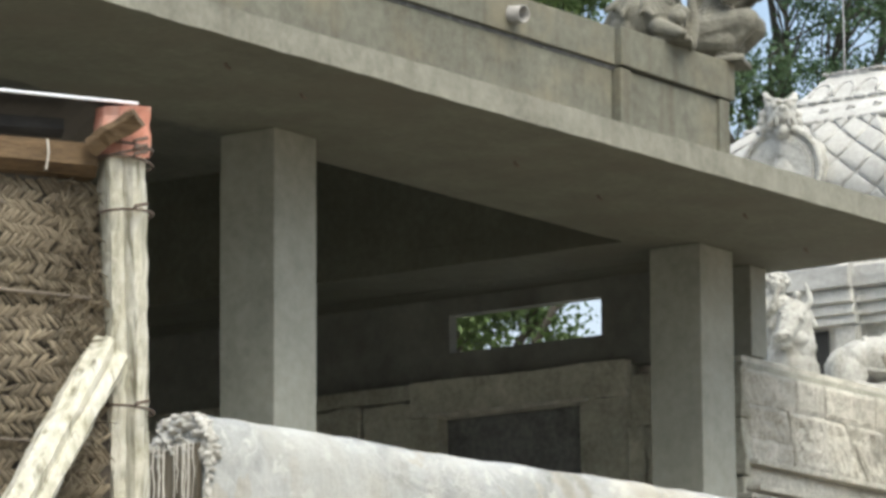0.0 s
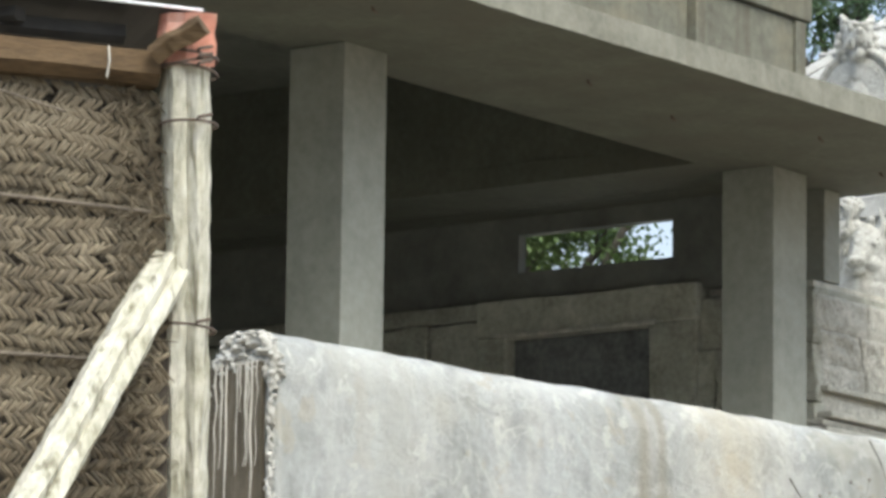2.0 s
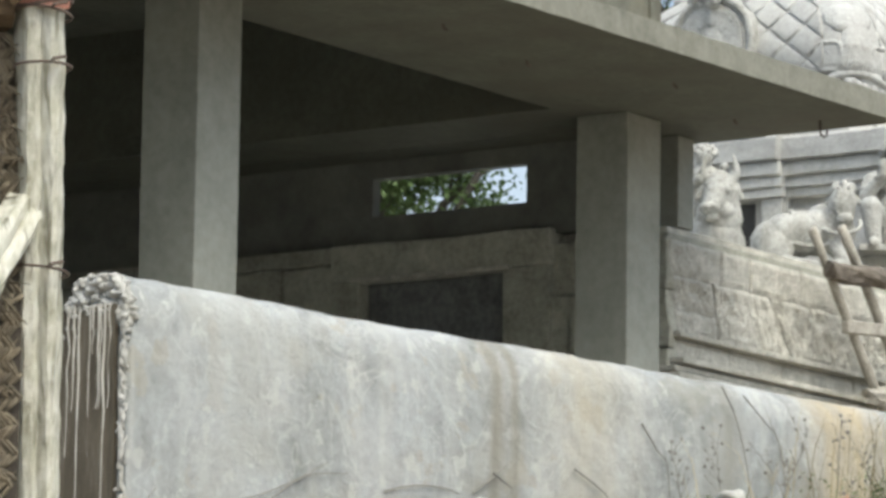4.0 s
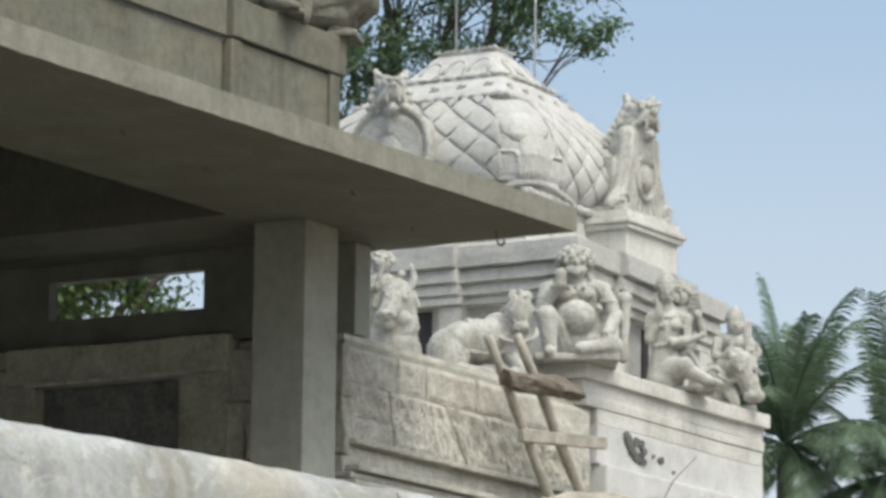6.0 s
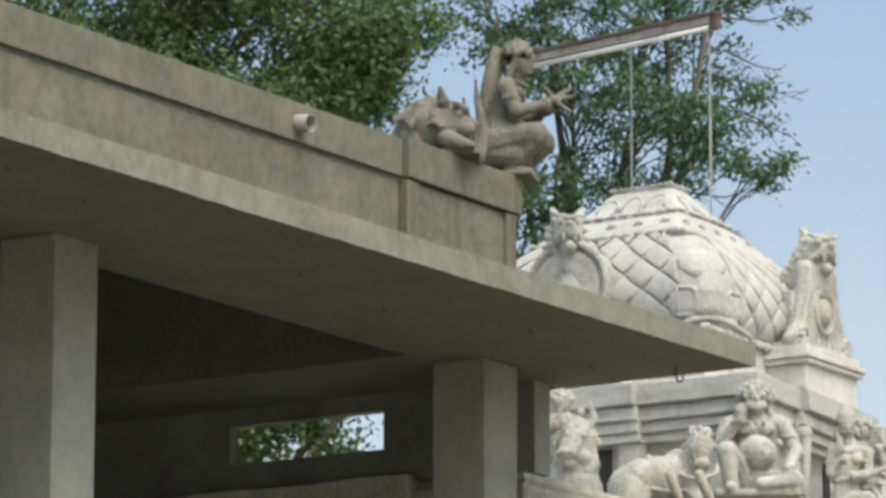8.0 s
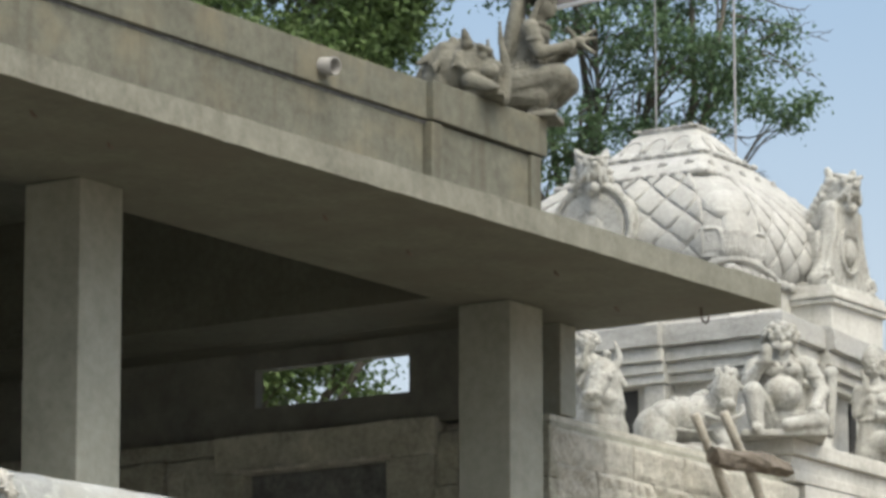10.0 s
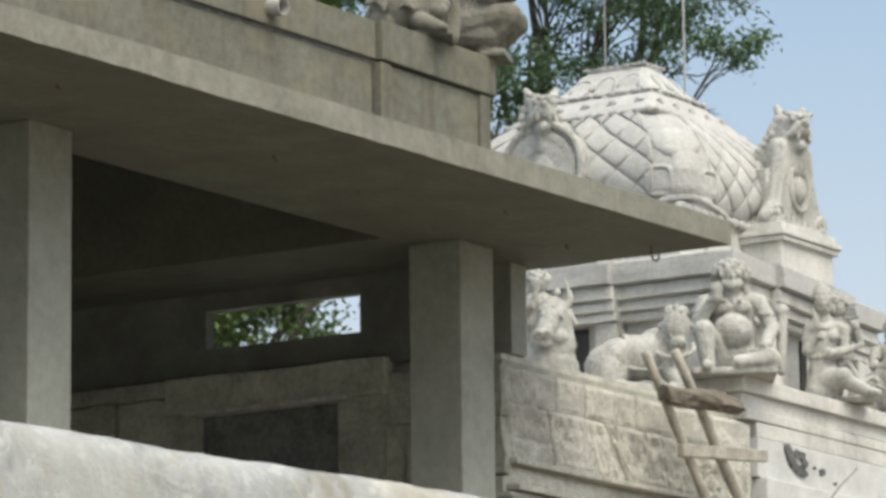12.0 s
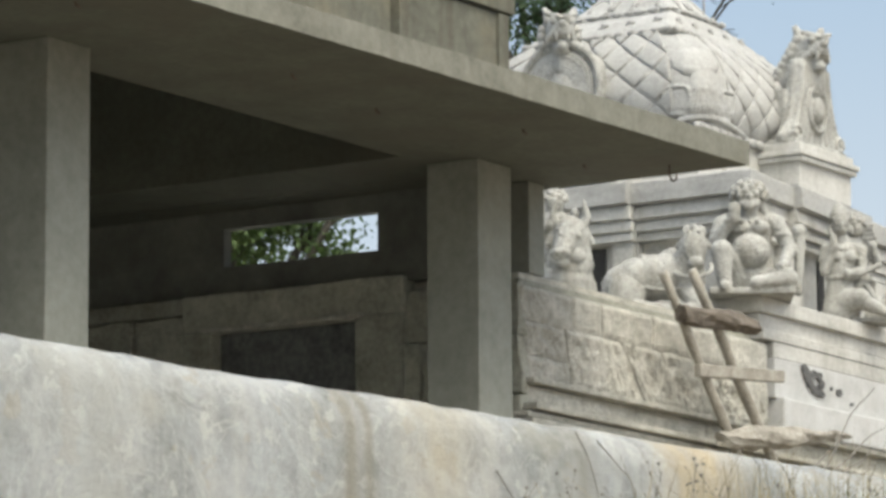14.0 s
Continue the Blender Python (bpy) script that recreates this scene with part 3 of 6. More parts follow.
part("moulding", wavy_box(HALL_X + 0.05, 36.1, HALL_Y - 0.075, HALL_Y + 0.1, 6.188, 6.228, 0.008, 0.006, 4), WALL_STONE, hall)
joint_row(6.035, 6.185, [(x, x) for x in (28.68, 29.5, 30.3, 31.4, 32.3, 33.4, 34.6, 36.0)], -0.012, 0.006)
part("moulding", wavy_box(HALL_X + 0.02, 36.1, HALL_Y - 0.12, HALL_Y + 0.1, 5.985, 6.03, 0.01, 0.006, 4), WALL_STONE, hall)
part("moulding", wavy_box(HALL_X - 0.02, 36.1, HALL_Y - 0.07, HALL_Y + 0.1, 5.93, 5.972, 0.01, 0.006, 4), WALL_STONE, hall)
part("moulding", wavy_box(HALL_X - 0.05, 36.1, HALL_Y - 0.13, HALL_Y + 0.1, 5.86, 5.915, 0.015, 0.006, 4), WALL_STONE, hall)
part("base", boxed(HALL_X - 0.08, 36.2, HALL_Y - 0.15, HALL_Y + 0.1, 3.2, 5.855), WALL_STONE, hall)

# the hall's front, in the shade of the pavilion, with its door
for z0, z1 in ((4.3, 4.75), (4.75, 5.2), (5.2, 5.65), (5.65, 6.1), (6.1, 6.55), (6.55, 6.95)):
    y = HALL_Y + 0.01
    while y < 23.9:
        w = rng.uniform(0.35, 0.6)
        if y < 20.95 and y + w > 19.1:
            if y < 19.0:
                w = 19.1 - y
            else:
                y = 20.95
                continue
        part("stone", block(HALL_X - rng.uniform(0.0, 0.03), HALL_X + 0.1, y + 0.004, min(y + w, 23.9) - 0.004, z0 + 0.004, z1 - 0.004, y + z0, 0.025), OLD_STONE, hall)
        y += w
part("stone_beam", wavy_box(HALL_X - 0.05, HALL_X + 0.2, 20.9, 23.9, 6.955, 7.08, 0.01, 0.012, 3), OLD_STONE, hall)
doorway = part("door_frame", wavy_box(HALL_X - 0.06, HALL_X + 0.12, 18.95, 21.0, 6.80, 7.085, 0.012, 0.016, 4), OLD_STONE, hall, "plain stone door surround")
# Strip of paler stone imitates light caught along the lintel's lower edge.
part("moulding", wavy_box(HALL_X - 0.10, HALL_X + 0.1, 19.3, 20.8, 6.785, 6.815, 0.006, 0.004, 3), WALL_STONE, doorway, "thin pale strip for light caught on the lintel edge")
part("jamb", wavy_box(HALL_X - 0.06, HALL_X + 0.12, 20.72, 21.0, FLOOR_Z, 6.797, 0.012, 0.01, 3), OLD_STONE, doorway)
part("jamb", wavy_box(HALL_X - 0.06, HALL_X + 0.12, 18.95, 19.38, FLOOR_Z, 6.797, 0.012, 0.01, 3), OLD_STONE, doorway)
# Flat dark sheet; its colour imitates the shaded interior behind the door.
part("opening", boxed(HALL_X + 0.07, HALL_X + 0.095, 19.38, 20.72, FLOOR_Z, 6.797), DOOR_SHADE, doorway, "dark sheet standing for the shaded inside of the doorway")
# upstand and piers between the hall's roof and the eave, coloured dark for shade
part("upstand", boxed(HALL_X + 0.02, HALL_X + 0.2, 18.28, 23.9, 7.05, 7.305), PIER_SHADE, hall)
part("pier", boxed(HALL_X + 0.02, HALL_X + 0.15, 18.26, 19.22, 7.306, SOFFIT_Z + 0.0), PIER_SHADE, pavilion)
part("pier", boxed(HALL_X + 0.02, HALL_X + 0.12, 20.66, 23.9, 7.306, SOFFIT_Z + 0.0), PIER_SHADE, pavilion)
# Dark board added over the opening to cover the bright eave underside.
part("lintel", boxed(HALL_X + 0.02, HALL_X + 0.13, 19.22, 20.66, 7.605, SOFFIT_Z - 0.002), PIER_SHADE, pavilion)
part("pier", boxed(28.86, 29.08, 18.0, 18.22, 7.05, SOFFIT_Z, 0.006), COLUMN, pavilion)

# ---- the tower at the hall's far end ----
TX, TY = 33.8, 19.87
tower = thing("temple_tower", (TX, TY, 7.05), "whitish stucco temple tower with moulded cornices and a ribbed square dome", "temple tower")


def plus(hx, hy, p, w):
    """A rectangle with a shallow projection of half width w in the middle of each side."""
    pts = [(-hx, -hy), (-w, -hy), (-w, -hy - p), (w, -hy - p), (w, -hy), (hx, -hy), (hx, -w), (hx + p, -w), (hx + p, w), (hx, w), (hx, hy), (w, hy), (w, hy + p), (-w, hy + p), (-w, hy), (-hx, hy), (-hx, w), (-hx - p, w), (-hx - p, -w), (-hx, -w)]
    return [(TX + x, TY + y) for x, y in pts]


def loft(levels, close=True):
    """Skins outlines of equal length, given as (points, z)."""
    bm = bmesh.new()
    rings = [[bm.verts.new((x, y, z)) for x, y in pts] for pts, z in levels]
    for q, w in zip(rings, rings[1:]):
        for i in range(len(q)):
            bm.faces.new((q[i], q[(i + 1) % len(q)], w[(i + 1) % len(q)], w[i]))
    if close:
        bm.faces.new(rings[0])
        bm.faces.new(rings[-1])
    return bm


def moulded(profile, hx, hy, p, w):
    return askew(worn(loft([(plus(hx + o, hy + o, p, w), z) for o, z in profile]), 5, 0.008))


def askew(bm):
    """The tower's side is longer than its front and runs a little out of square."""
    for v in bm.verts:
        d = max(0.0, v.co.x - 32.5) * 1.33
        v.co.x, v.co.y = min(v.co.x, 32.5) + d, v.co.y + 0.125 * d
    return bm


HX, HY, PJ, PW = 1.14, 1.57, 0.08, 0.62
# platform that carries the tower and its statues
platform = part("platform", boxed(32.2, 35.42, HALL_Y - 0.02, 22.6, 7.045, 7.16), STUCCO, tower, "moulded stucco platform")
part("moulding", wavy_box(32.16, 35.47, HALL_Y - 0.07, 22.6, 7.162, 7.29, 0.015, 0.008, 3), STUCCO, platform)
part("moulding", wavy_box(32.24, 35.42, HALL_Y - 0.04, HALL_Y + 0.2, 6.95, 7.04, 0.012, 0.006, 3), STUCCO, platform)
part("tower_wall", moulded([(0, 7.292), (0, 7.93)], HX, HY, PJ, PW), STUCCO, tower)
cornice = part("cornice", moulded([(0.06, 7.925), (0.085, 7.93), (0.08, 7.99), (0.07, 7.995), (0.07, 8.003), (0.115, 8.01), (0.11, 8.08), (0.10, 8.09)], HX, HY, PJ, PW), STUCCO, tower, "stepped stucco cornice")
part("moulding", moulded([(0.10, 8.092), (0.10, 8.10), (0.15, 8.107), (0.145, 8.20), (0.135, 8.21)], HX, HY, PJ, PW), STUCCO, cornice)
part("moulding", moulded([(0.135, 8.212), (0.135, 8.222), (0.20, 8.23), (0.195, 8.40), (0.14, 8.43)], HX, HY, PJ, PW), STUCCO_BRIGHT, cornice)
for sx, sy in ((-1, -1), (1, -1), (-1, 1), (1, 1)):
    cx, cy = TX + sx * (HX - 0.02), TY + sy * (HY - 0.02)
    part("pilaster", askew(boxed(cx - 0.12, cx + 0.12, cy - 0.12, cy + 0.12, 7.293, 7.92, 0.01)), STUCCO, tower)
for s in (-1, 1):
    part("pilaster", askew(boxed(TX - HX - PJ - 0.05, TX - HX - PJ + 0.02, TY + s * 0.5 - 0.1, TY + s * 0.5 + 0.1, 7.293, 7.92, 0.01)), STUCCO, tower)
    part("pilaster", askew(boxed(TX + s * 0.5 - 0.1, TX + s * 0.5 + 0.1, TY - HY - PJ - 0.05, TY - HY - PJ + 0.02, 7.293, 7.92, 0.01)), STUCCO, tower)
# Thin near-black slabs on the wall; their colour stands for the niches' shade.
part("niche", askew(boxed(TX - HX - PJ - 0.012, TX - HX - PJ + 0.01, 19.56, 19.765, 7.30, 7.90)), DEEP_SHADE, tower, "near-black strip standing for a shaded niche")
part("niche", askew(boxed(33.76, 33.87, TY - HY - PJ - 0.012, TY - HY - PJ + 0.01, 7.30, 7.90)), DEEP_SHADE, tower, "near-black strip standing for a shaded niche")
TX, TY = 33.65, 19.80   # the dome's axis
part("neck", loft([(plus(0.90, 1.04, 0.05, 0.5), 8.43), (plus(0.90, 1.04, 0.05, 0.5), 8.82)]), STUCCO, tower)

# dome: square on plan, swelling, with diamond tiles and a floral crown
DOME = [(0.93, 1.02, 8.80), (1.02, 1.10, 8.88), (1.09, 1.16, 9.02), (1.11, 1.17, 9.17), (1.08, 1.13, 9.33), (1.01, 1.05, 9.48), (0.91, 0.93, 9.63), (0.78, 0.77, 9.76)]


def dome_half(z):
    for (a, b, c), (d, e, g) in zip(DOME, DOME[1:]):
        if c <= z <= g:
            f = (z - c) / (g - c)
            return a + (d - a) * f, b + (e - b) * f
    return (DOME[0] if z < DOME[0][2] else DOME[-1])[:2]


def rounded(hx, hy, r=0.24, n=6):
    pts = []
    for sx, sy, a0 in ((1, 1, 0), (-1, 1, 90), (-1, -1, 180), (1, -1, 270)):
        for i in range(n + 1):
            a = radians(a0 + 90 * i / n)
            pts.append((TX + sx * (hx - r) + r * math.cos(a), TY + sy * (hy - r) + r * math.sin(a)))
    return pts


dome = part("dome", loft([(rounded(a, b), z) for a, b, z in DOME]), STUCCO_BRIGHT, tower, "swelling square stucco dome", True)


def dome_at(face, u, z, off):
    """A point on a face of the dome: u across, from -1 to 1."""
    hx, hy = dome_half(z)
    if face == "x":
        return Vector((TX - hx - off, TY + u * (hy - 0.02), z + off * 0.2))
    return Vector((TX + u * (hx - 0.02), TY - hy - off, z + off * 0.2))


def diamond(face, u, z, du, dz):
    """A low lozenge tile, cut off at the corner ornament and at the crown; its rim stands back from its neighbours."""
    low = -0.80 if face == "x" else -0.56
    def at(a, b, g, off):
        return dome_at(face, min(0.93, max(low, u + a * du * g)), min(9.775, max(8.84, z + b * dz * g)), off)
    corners = ((-1, 0), (-0.5, -0.5), (0, -1), (0.5, -0.5), (1, 0), (0.5, 0.5), (0, 1), (-0.5, 0.5))
    bm = bmesh.new()
    rings = [[bm.verts.new(at(a, b, g, off)) for a, b in corners] for g, off in ((0.905, -0.004), (0.87, 0.017), (0.78, 0.021), (0.4, 0.024))]
    for lo, hi in zip(rings, rings[1:]):
        for i in range(8):
            bm.faces.new((lo[i], lo[(i + 1) % 8], hi[(i + 1) % 8], hi[i]))
    bm.faces.new(rings[-1])
    return bm


for face, du, dz in (("x", 0.165, 0.148), ("y", 0.15, 0.148)):
    for row in range(8):
        z = 8.92 + row * dz
        for c in range(-4, 5):
            u = c * du * 2 + (du if row % 2 else 0)
            if u - du < 0.88 and u + du > (-0.72 if face == "x" else -0.45) and z - dz < 9.72:
                part("tile", diamond(face, u, z, du, dz), STUCCO_BRIGHT, dome, "", True)
# corner ridge above the leaf ornament
part("ridge", tubed([(TX - a + 0.09, TY - b + 0.09, z) for a, b, z in DOME[5:]], 0.02, 8), STUCCO_BRIGHT, dome, "", True)


def scallops(hx, hy, z, r, step, drop):
    """A row of petals round the square."""
    bm = bmesh.new()
    for face in ("x", "y"):
        h = hy if face == "x" else hx
        n = int(2 * h / step)
        for i in range(n + 1):
            u = -h + 2 * h * i / n
            c = (TX - hx, TY + u, z) if face == "x" else (TX + u, TY - hy, z)
            ball(bm, c, r, (0.45, 1, drop) if face == "x" else (1, 0.45, drop), 8)
    return bm


part("petal_base", scallops(1.05, 1.13, 8.845, 0.075, 0.13, 0.55), STUCCO_BRIGHT, dome, "band of stucco lotus petals", True)


def petals(hx, hy, z, w, h):
    """A row of small pointed petals round the front and side, each a little different."""
    bm = bmesh.new()
    r = random.Random(int(z * 1000))
    for face in ("x", "y"):
        half = hy if face == "x" else hx
        n = max(2, int(2 * half / w))
        for i in range(n):
            u = -half + 2 * half * (i + 0.5) / n + r.uniform(-0.1, 0.1) * w
            c = (TX - hx, TY + u, z) if face == "x" else (TX + u, TY - hy, z)
            k = w * r.uniform(0.42, 0.6)
            ball(bm, c, 1.0, (0.016, k, h * r.uniform(0.7, 1.2)) if face == "x" else (k, 0.016, h * r.uniform(0.7, 1.2)), 8)
    return bm


CROWN = [(0.74, 0.70, 9.72), (0.80, 0.76, 9.75), (0.81, 0.77, 9.785), (0.765, 0.73, 9.80), (0.61, 0.62, 9.93), (0.50, 0.57, 9.99), (0.455, 0.545, 10.01), (0.475, 0.56, 10.04), (0.38, 0.50, 10.075), (0.28, 0.39, 10.20), (0.175, 0.29, 10.31), (0.195, 0.31, 10.335), (0.10, 0.19, 10.37)]
crown = part("crown", worn(loft([(rounded(a, b, 0.06, 3), z) for a, b, z in CROWN]), 7, 0.014), STUCCO_BRIGHT, dome, "tiered stucco crown of the dome", True)
for a, b, z, w, h in ((0.80, 0.76, 9.775, 0.11, 0.026), (0.47, 0.555, 10.035, 0.12, 0.022), (0.19, 0.305, 10.34, 0.075, 0.014)):
    tagged(part("leaf_edge", petals(a, b, z, w, h), STUCCO_BRIGHT, crown, "uneven stucco leaf edging", True), kind="stuff")


def crown_panel(face, u, w):
    """A round-headed leaf panel in low relief on the steep upper slope."""
    pts = []
    for i in range(11):
        a = math.pi * i / 10
        y, h = u + w * math.cos(a), 10.10 + 0.13 * math.sin(a) ** 0.7
        f = (h - 10.075) / 0.235
        hx, hy = 0.38 - 0.205 * f, 0.50 - 0.21 * f
        pts.append((TX - hx, TY + y, h) if face == "x" else (TX + y, TY - hy, h))
    bm = tubed(pts, 0.017, 8)
    part("leaf_panel", bm, STUCCO_BRIGHT, crown, "", True)


for u in (-0.24, 0.0, 0.24):
    crown_panel("x", u, 0.10)
for u in (-0.12, 0.12):
    crown_panel("y", u, 0.09)


def flowers(hx, hy, z, step, s):
    """Low relief blossoms along a band: a hub and petals, each blossom by itself."""
    for face in ("x", "y"):
        h = hy if face == "x" else hx
        n = max(2, int(2 * h / step))
        for i in range(n):
            bm = bmesh.new()
            u = -h + 2 * h * (i + 0.5) / n
            for q in range(6):
                a = q * math.tau / 5
                du, dz = (0, 0) if q == 5 else (s * 0.6 * math.cos(a), s * 0.5 * math.sin(a))
                c = (TX - hx, TY + u + du, z + dz) if face == "x" else (TX + u + du, TY - hy, z + dz)
                ball(bm, c, s * 0.5, (0.5, 1, 0.7) if face == "x" else (1, 0.5, 0.7), 6)
            part("blossom", bm, STUCCO_BRIGHT, crown, "", True)


flowers(0.67, 0.665, 9.885, 0.24, 0.05)
flowers(0.42, 0.53, 10.055, 0.22, 0.04)

# projecting gables in the middle of the faces, each on a bracketed pedestal
def gable_pedestal(x0, x1, y0, y1):
    ped = part("gable_pedestal", boxed(x0 + 0.06, x1 - 0.06, y0 + 0.06, y1, 8.43, 8.69, 0.006), STUCCO, tower, "stucco pedestal with a moulded top")
    part("moulding", wavy_box(x0 + 0.02, x1 - 0.02, y0 + 0.02, y1, 8.69, 8.735, 0.012, 0.004, 2), STUCCO, ped)
    part("moulding", wavy_box(x0, x1, y0, y1, 8.737, 8.785, 0.012, 0.004, 2), STUCCO, ped)
    part("moulding", wavy_box(x0 + 0.04, x1 - 0.04, y0 + 0.04, y1, 8.787, 8.855, 0.012, 0.004, 2), STUCCO, ped)
    return ped


gable_pedestal(33.66, 34.70, 18.27, 19.0)
gable_pedestal(32.34, 33.0, 19.3, 20.5)


def shield(bm, face, c, r, thick):
    """A round arched shield with a rim, upright, facing -Y or -X."""
    for rr, tt in ((r, thick), (r * 0.8, thick * 1.25)):
        m = Matrix.Translation(c) @ (Matrix.Rotation(radians(90), 4, "X") if face == "y" else Matrix.Rotation(radians(90), 4, "Y"))
        bmesh.ops.create_cone(bm, cap_ends=True, segments=28, radius1=rr, radius2=rr * 0.93, depth=tt, matrix=m)


def beast_head(bm, c, h, s):
    """A beast's head: heavy brow, bulging eyes, blunt snout, open toothed jaw, pointed ears and a curled mane; h: the way it faces."""
    c, h = Vector(c), Vector(h).normalized()
    side = Vector((-h.y, h.x, 0))
    up = Vector((0, 0, 1))

    def at(f, k, z):
        return c + h * (f * s) + side * (k * s) + up * (z * s)

    ball(bm, at(0, 0, 0.02), 0.10 * s, (1, 1, 1.05))
    limb(bm, at(0.04, 0, 0.01), at(0.13, 0, -0.005), 0.075 * s, 0.055 * s)
    ball(bm, at(0.175, 0, 0.03), 0.032 * s, (1, 1, 0.9), 10)
    limb(bm, at(0.0, 0, -0.11), at(0.12, 0, -0.115), 0.062 * s, 0.038 * s)
    for k in (-1, 1):
        ball(bm, at(0.10, 0.05 * k, 0.065), 0.031 * s, (1, 1, 1), 10)
        limb(bm, at(0.12, 0.02 * k, 0.085), at(0.07, 0.10 * k, 0.115), 0.024 * s, 0.016 * s)
        limb(bm, at(-0.02, 0.06 * k, 0.08), at(-0.03, 0.10 * k, 0.165), 0.05 * s, 0.022 * s)
        limb(bm, at(0.12, 0.045 * k, -0.01), at(0.06, 0.085 * k, -0.06), 0.022 * s, 0.026 * s)
        limb(bm, at(0.15, 0.04 * k, -0.03), at(0.155, 0.045 * k, -0.095), 0.014 * s, 0.006 * s)
        for j in range(3):
            limb(bm, at(0.13 - 0.03 * j, (0.015 + 0.02 * j) * k, -0.04), at(0.13 - 0.03 * j, (0.015 + 0.02 * j) * k, -0.072), 0.010 * s, 0.007 * s)
        for j in range(6):
            a = 0.7 + j * 0.45
            ball(bm, at(-0.05, 0.125 * k * math.sin(a), 0.12 * math.cos(a) - 0.02), 0.036 * s, (1, 1, 1), 8)


def gable_x(bm):
    shield(bm, "x", (0, 0, 0.42), 0.40, 0.24)
    for q, w in ((0.385, 0.034), (0.27, 0.026)):
        for i in range(90):
            a = i * math.tau / 90
            ball(bm, (-0.13, q * math.cos(a), 0.42 + q * math.sin(a)), w, (1, 1, 1), 8)
    ball(bm, (-0.12, 0, 0.40), 0.15, (0.4, 1, 1.1))
    for k in (-1, 1):
        ball(bm, (-0.05, 0.38 * k, 0.12), 0.11, (0.8, 1, 1.2))
    box(bm, -0.1, 0.2, -0.45, 0.45, 0.0, 0.1)
    limb(bm, (-0.06, 0, 0.60), (-0.10, 0, 0.84), 0.11, 0.085)
    beast_head(bm, (-0.12, 0, 0.90), (-0.80, -0.60, 0), 1.25)


def gable_y(bm):
    """An upright shield, flared at the foot, with a scrolled rim, a curled mane and a beast's head on top."""
    def half(f):
        return 0.42 - 0.17 * math.sin(f * 1.57) + (0.06 * (1 - f / 0.3) ** 2 if f < 0.3 else 0)

    for i in range(30):
        f = i / 29
        w = half(f) - 0.07
        for j in range(9):
            ball(bm, (w * (j - 4) / 4, 0.0, 0.07 + 0.66 * f), 0.085, (1, 1.1, 0.8), 10)
        for k in (-1, 1):
            ball(bm, (half(f) * k - 0.03 * k, -0.065, 0.09 + 0.62 * f), 0.032, (1, 1.2, 1), 8)
    for k in (-1, 1):
        for i in range(14):
            a = i * 0.55
            ball(bm, (k * (0.37 + 0.075 * math.cos(a) * (1 - i / 20)), -0.10, 0.10 + 0.075 * math.sin(a) * (1 - i / 20)), 0.022, (1, 1.2, 1), 8)
    for i in range(64):
        a = i * math.tau / 64
        ball(bm, (0.16 * math.cos(a), -0.10, 0.37 + 0.20 * math.sin(a)), 0.02, (1, 1, 1), 8)
    ball(bm, (0, -0.09, 0.36), 0.09, (1, 0.6, 1.4))
    box(bm, -0.46, 0.46, -0.12, 0.5, 0.0, 0.05)
    box(bm, -0.32, 0.18, 0.05, 0.66, 0.03, 0.52, 0.01)
    limb(bm, (0, 0.02, 0.56), (0, -0.02, 0.80), 0.17, 0.15)
    limb(bm, (0, 0.05, 0.90), (-0.03, 0.18, 0.62), 0.12, 0.10)
    for i in range(7):
        for k in (-1, 0, 1):
            f = i / 6
            ball(bm, (0.09 * k - 0.03 * f, 0.05 + 0.20 * f, 1.0 - 0.32 * f - 0.02 * abs(k)), 0.045, (1, 1, 1), 8)
    beast_head(bm, (0.0, -0.04, 0.87), (-0.52, -0.85, 0), 1.3)


sculpture("gable_beast", (32.55, 19.9, 8.857), 0, gable_x, STATUE_WHITE, "white plaster gable with a horned beast head on the dome", "statue")
sculpture("gable_beast", (34.22, 18.51, 8.857), 0, gable_y, STATUE_WHITE, "white plaster gable with a fanged beast head on a pedestal", "statue")


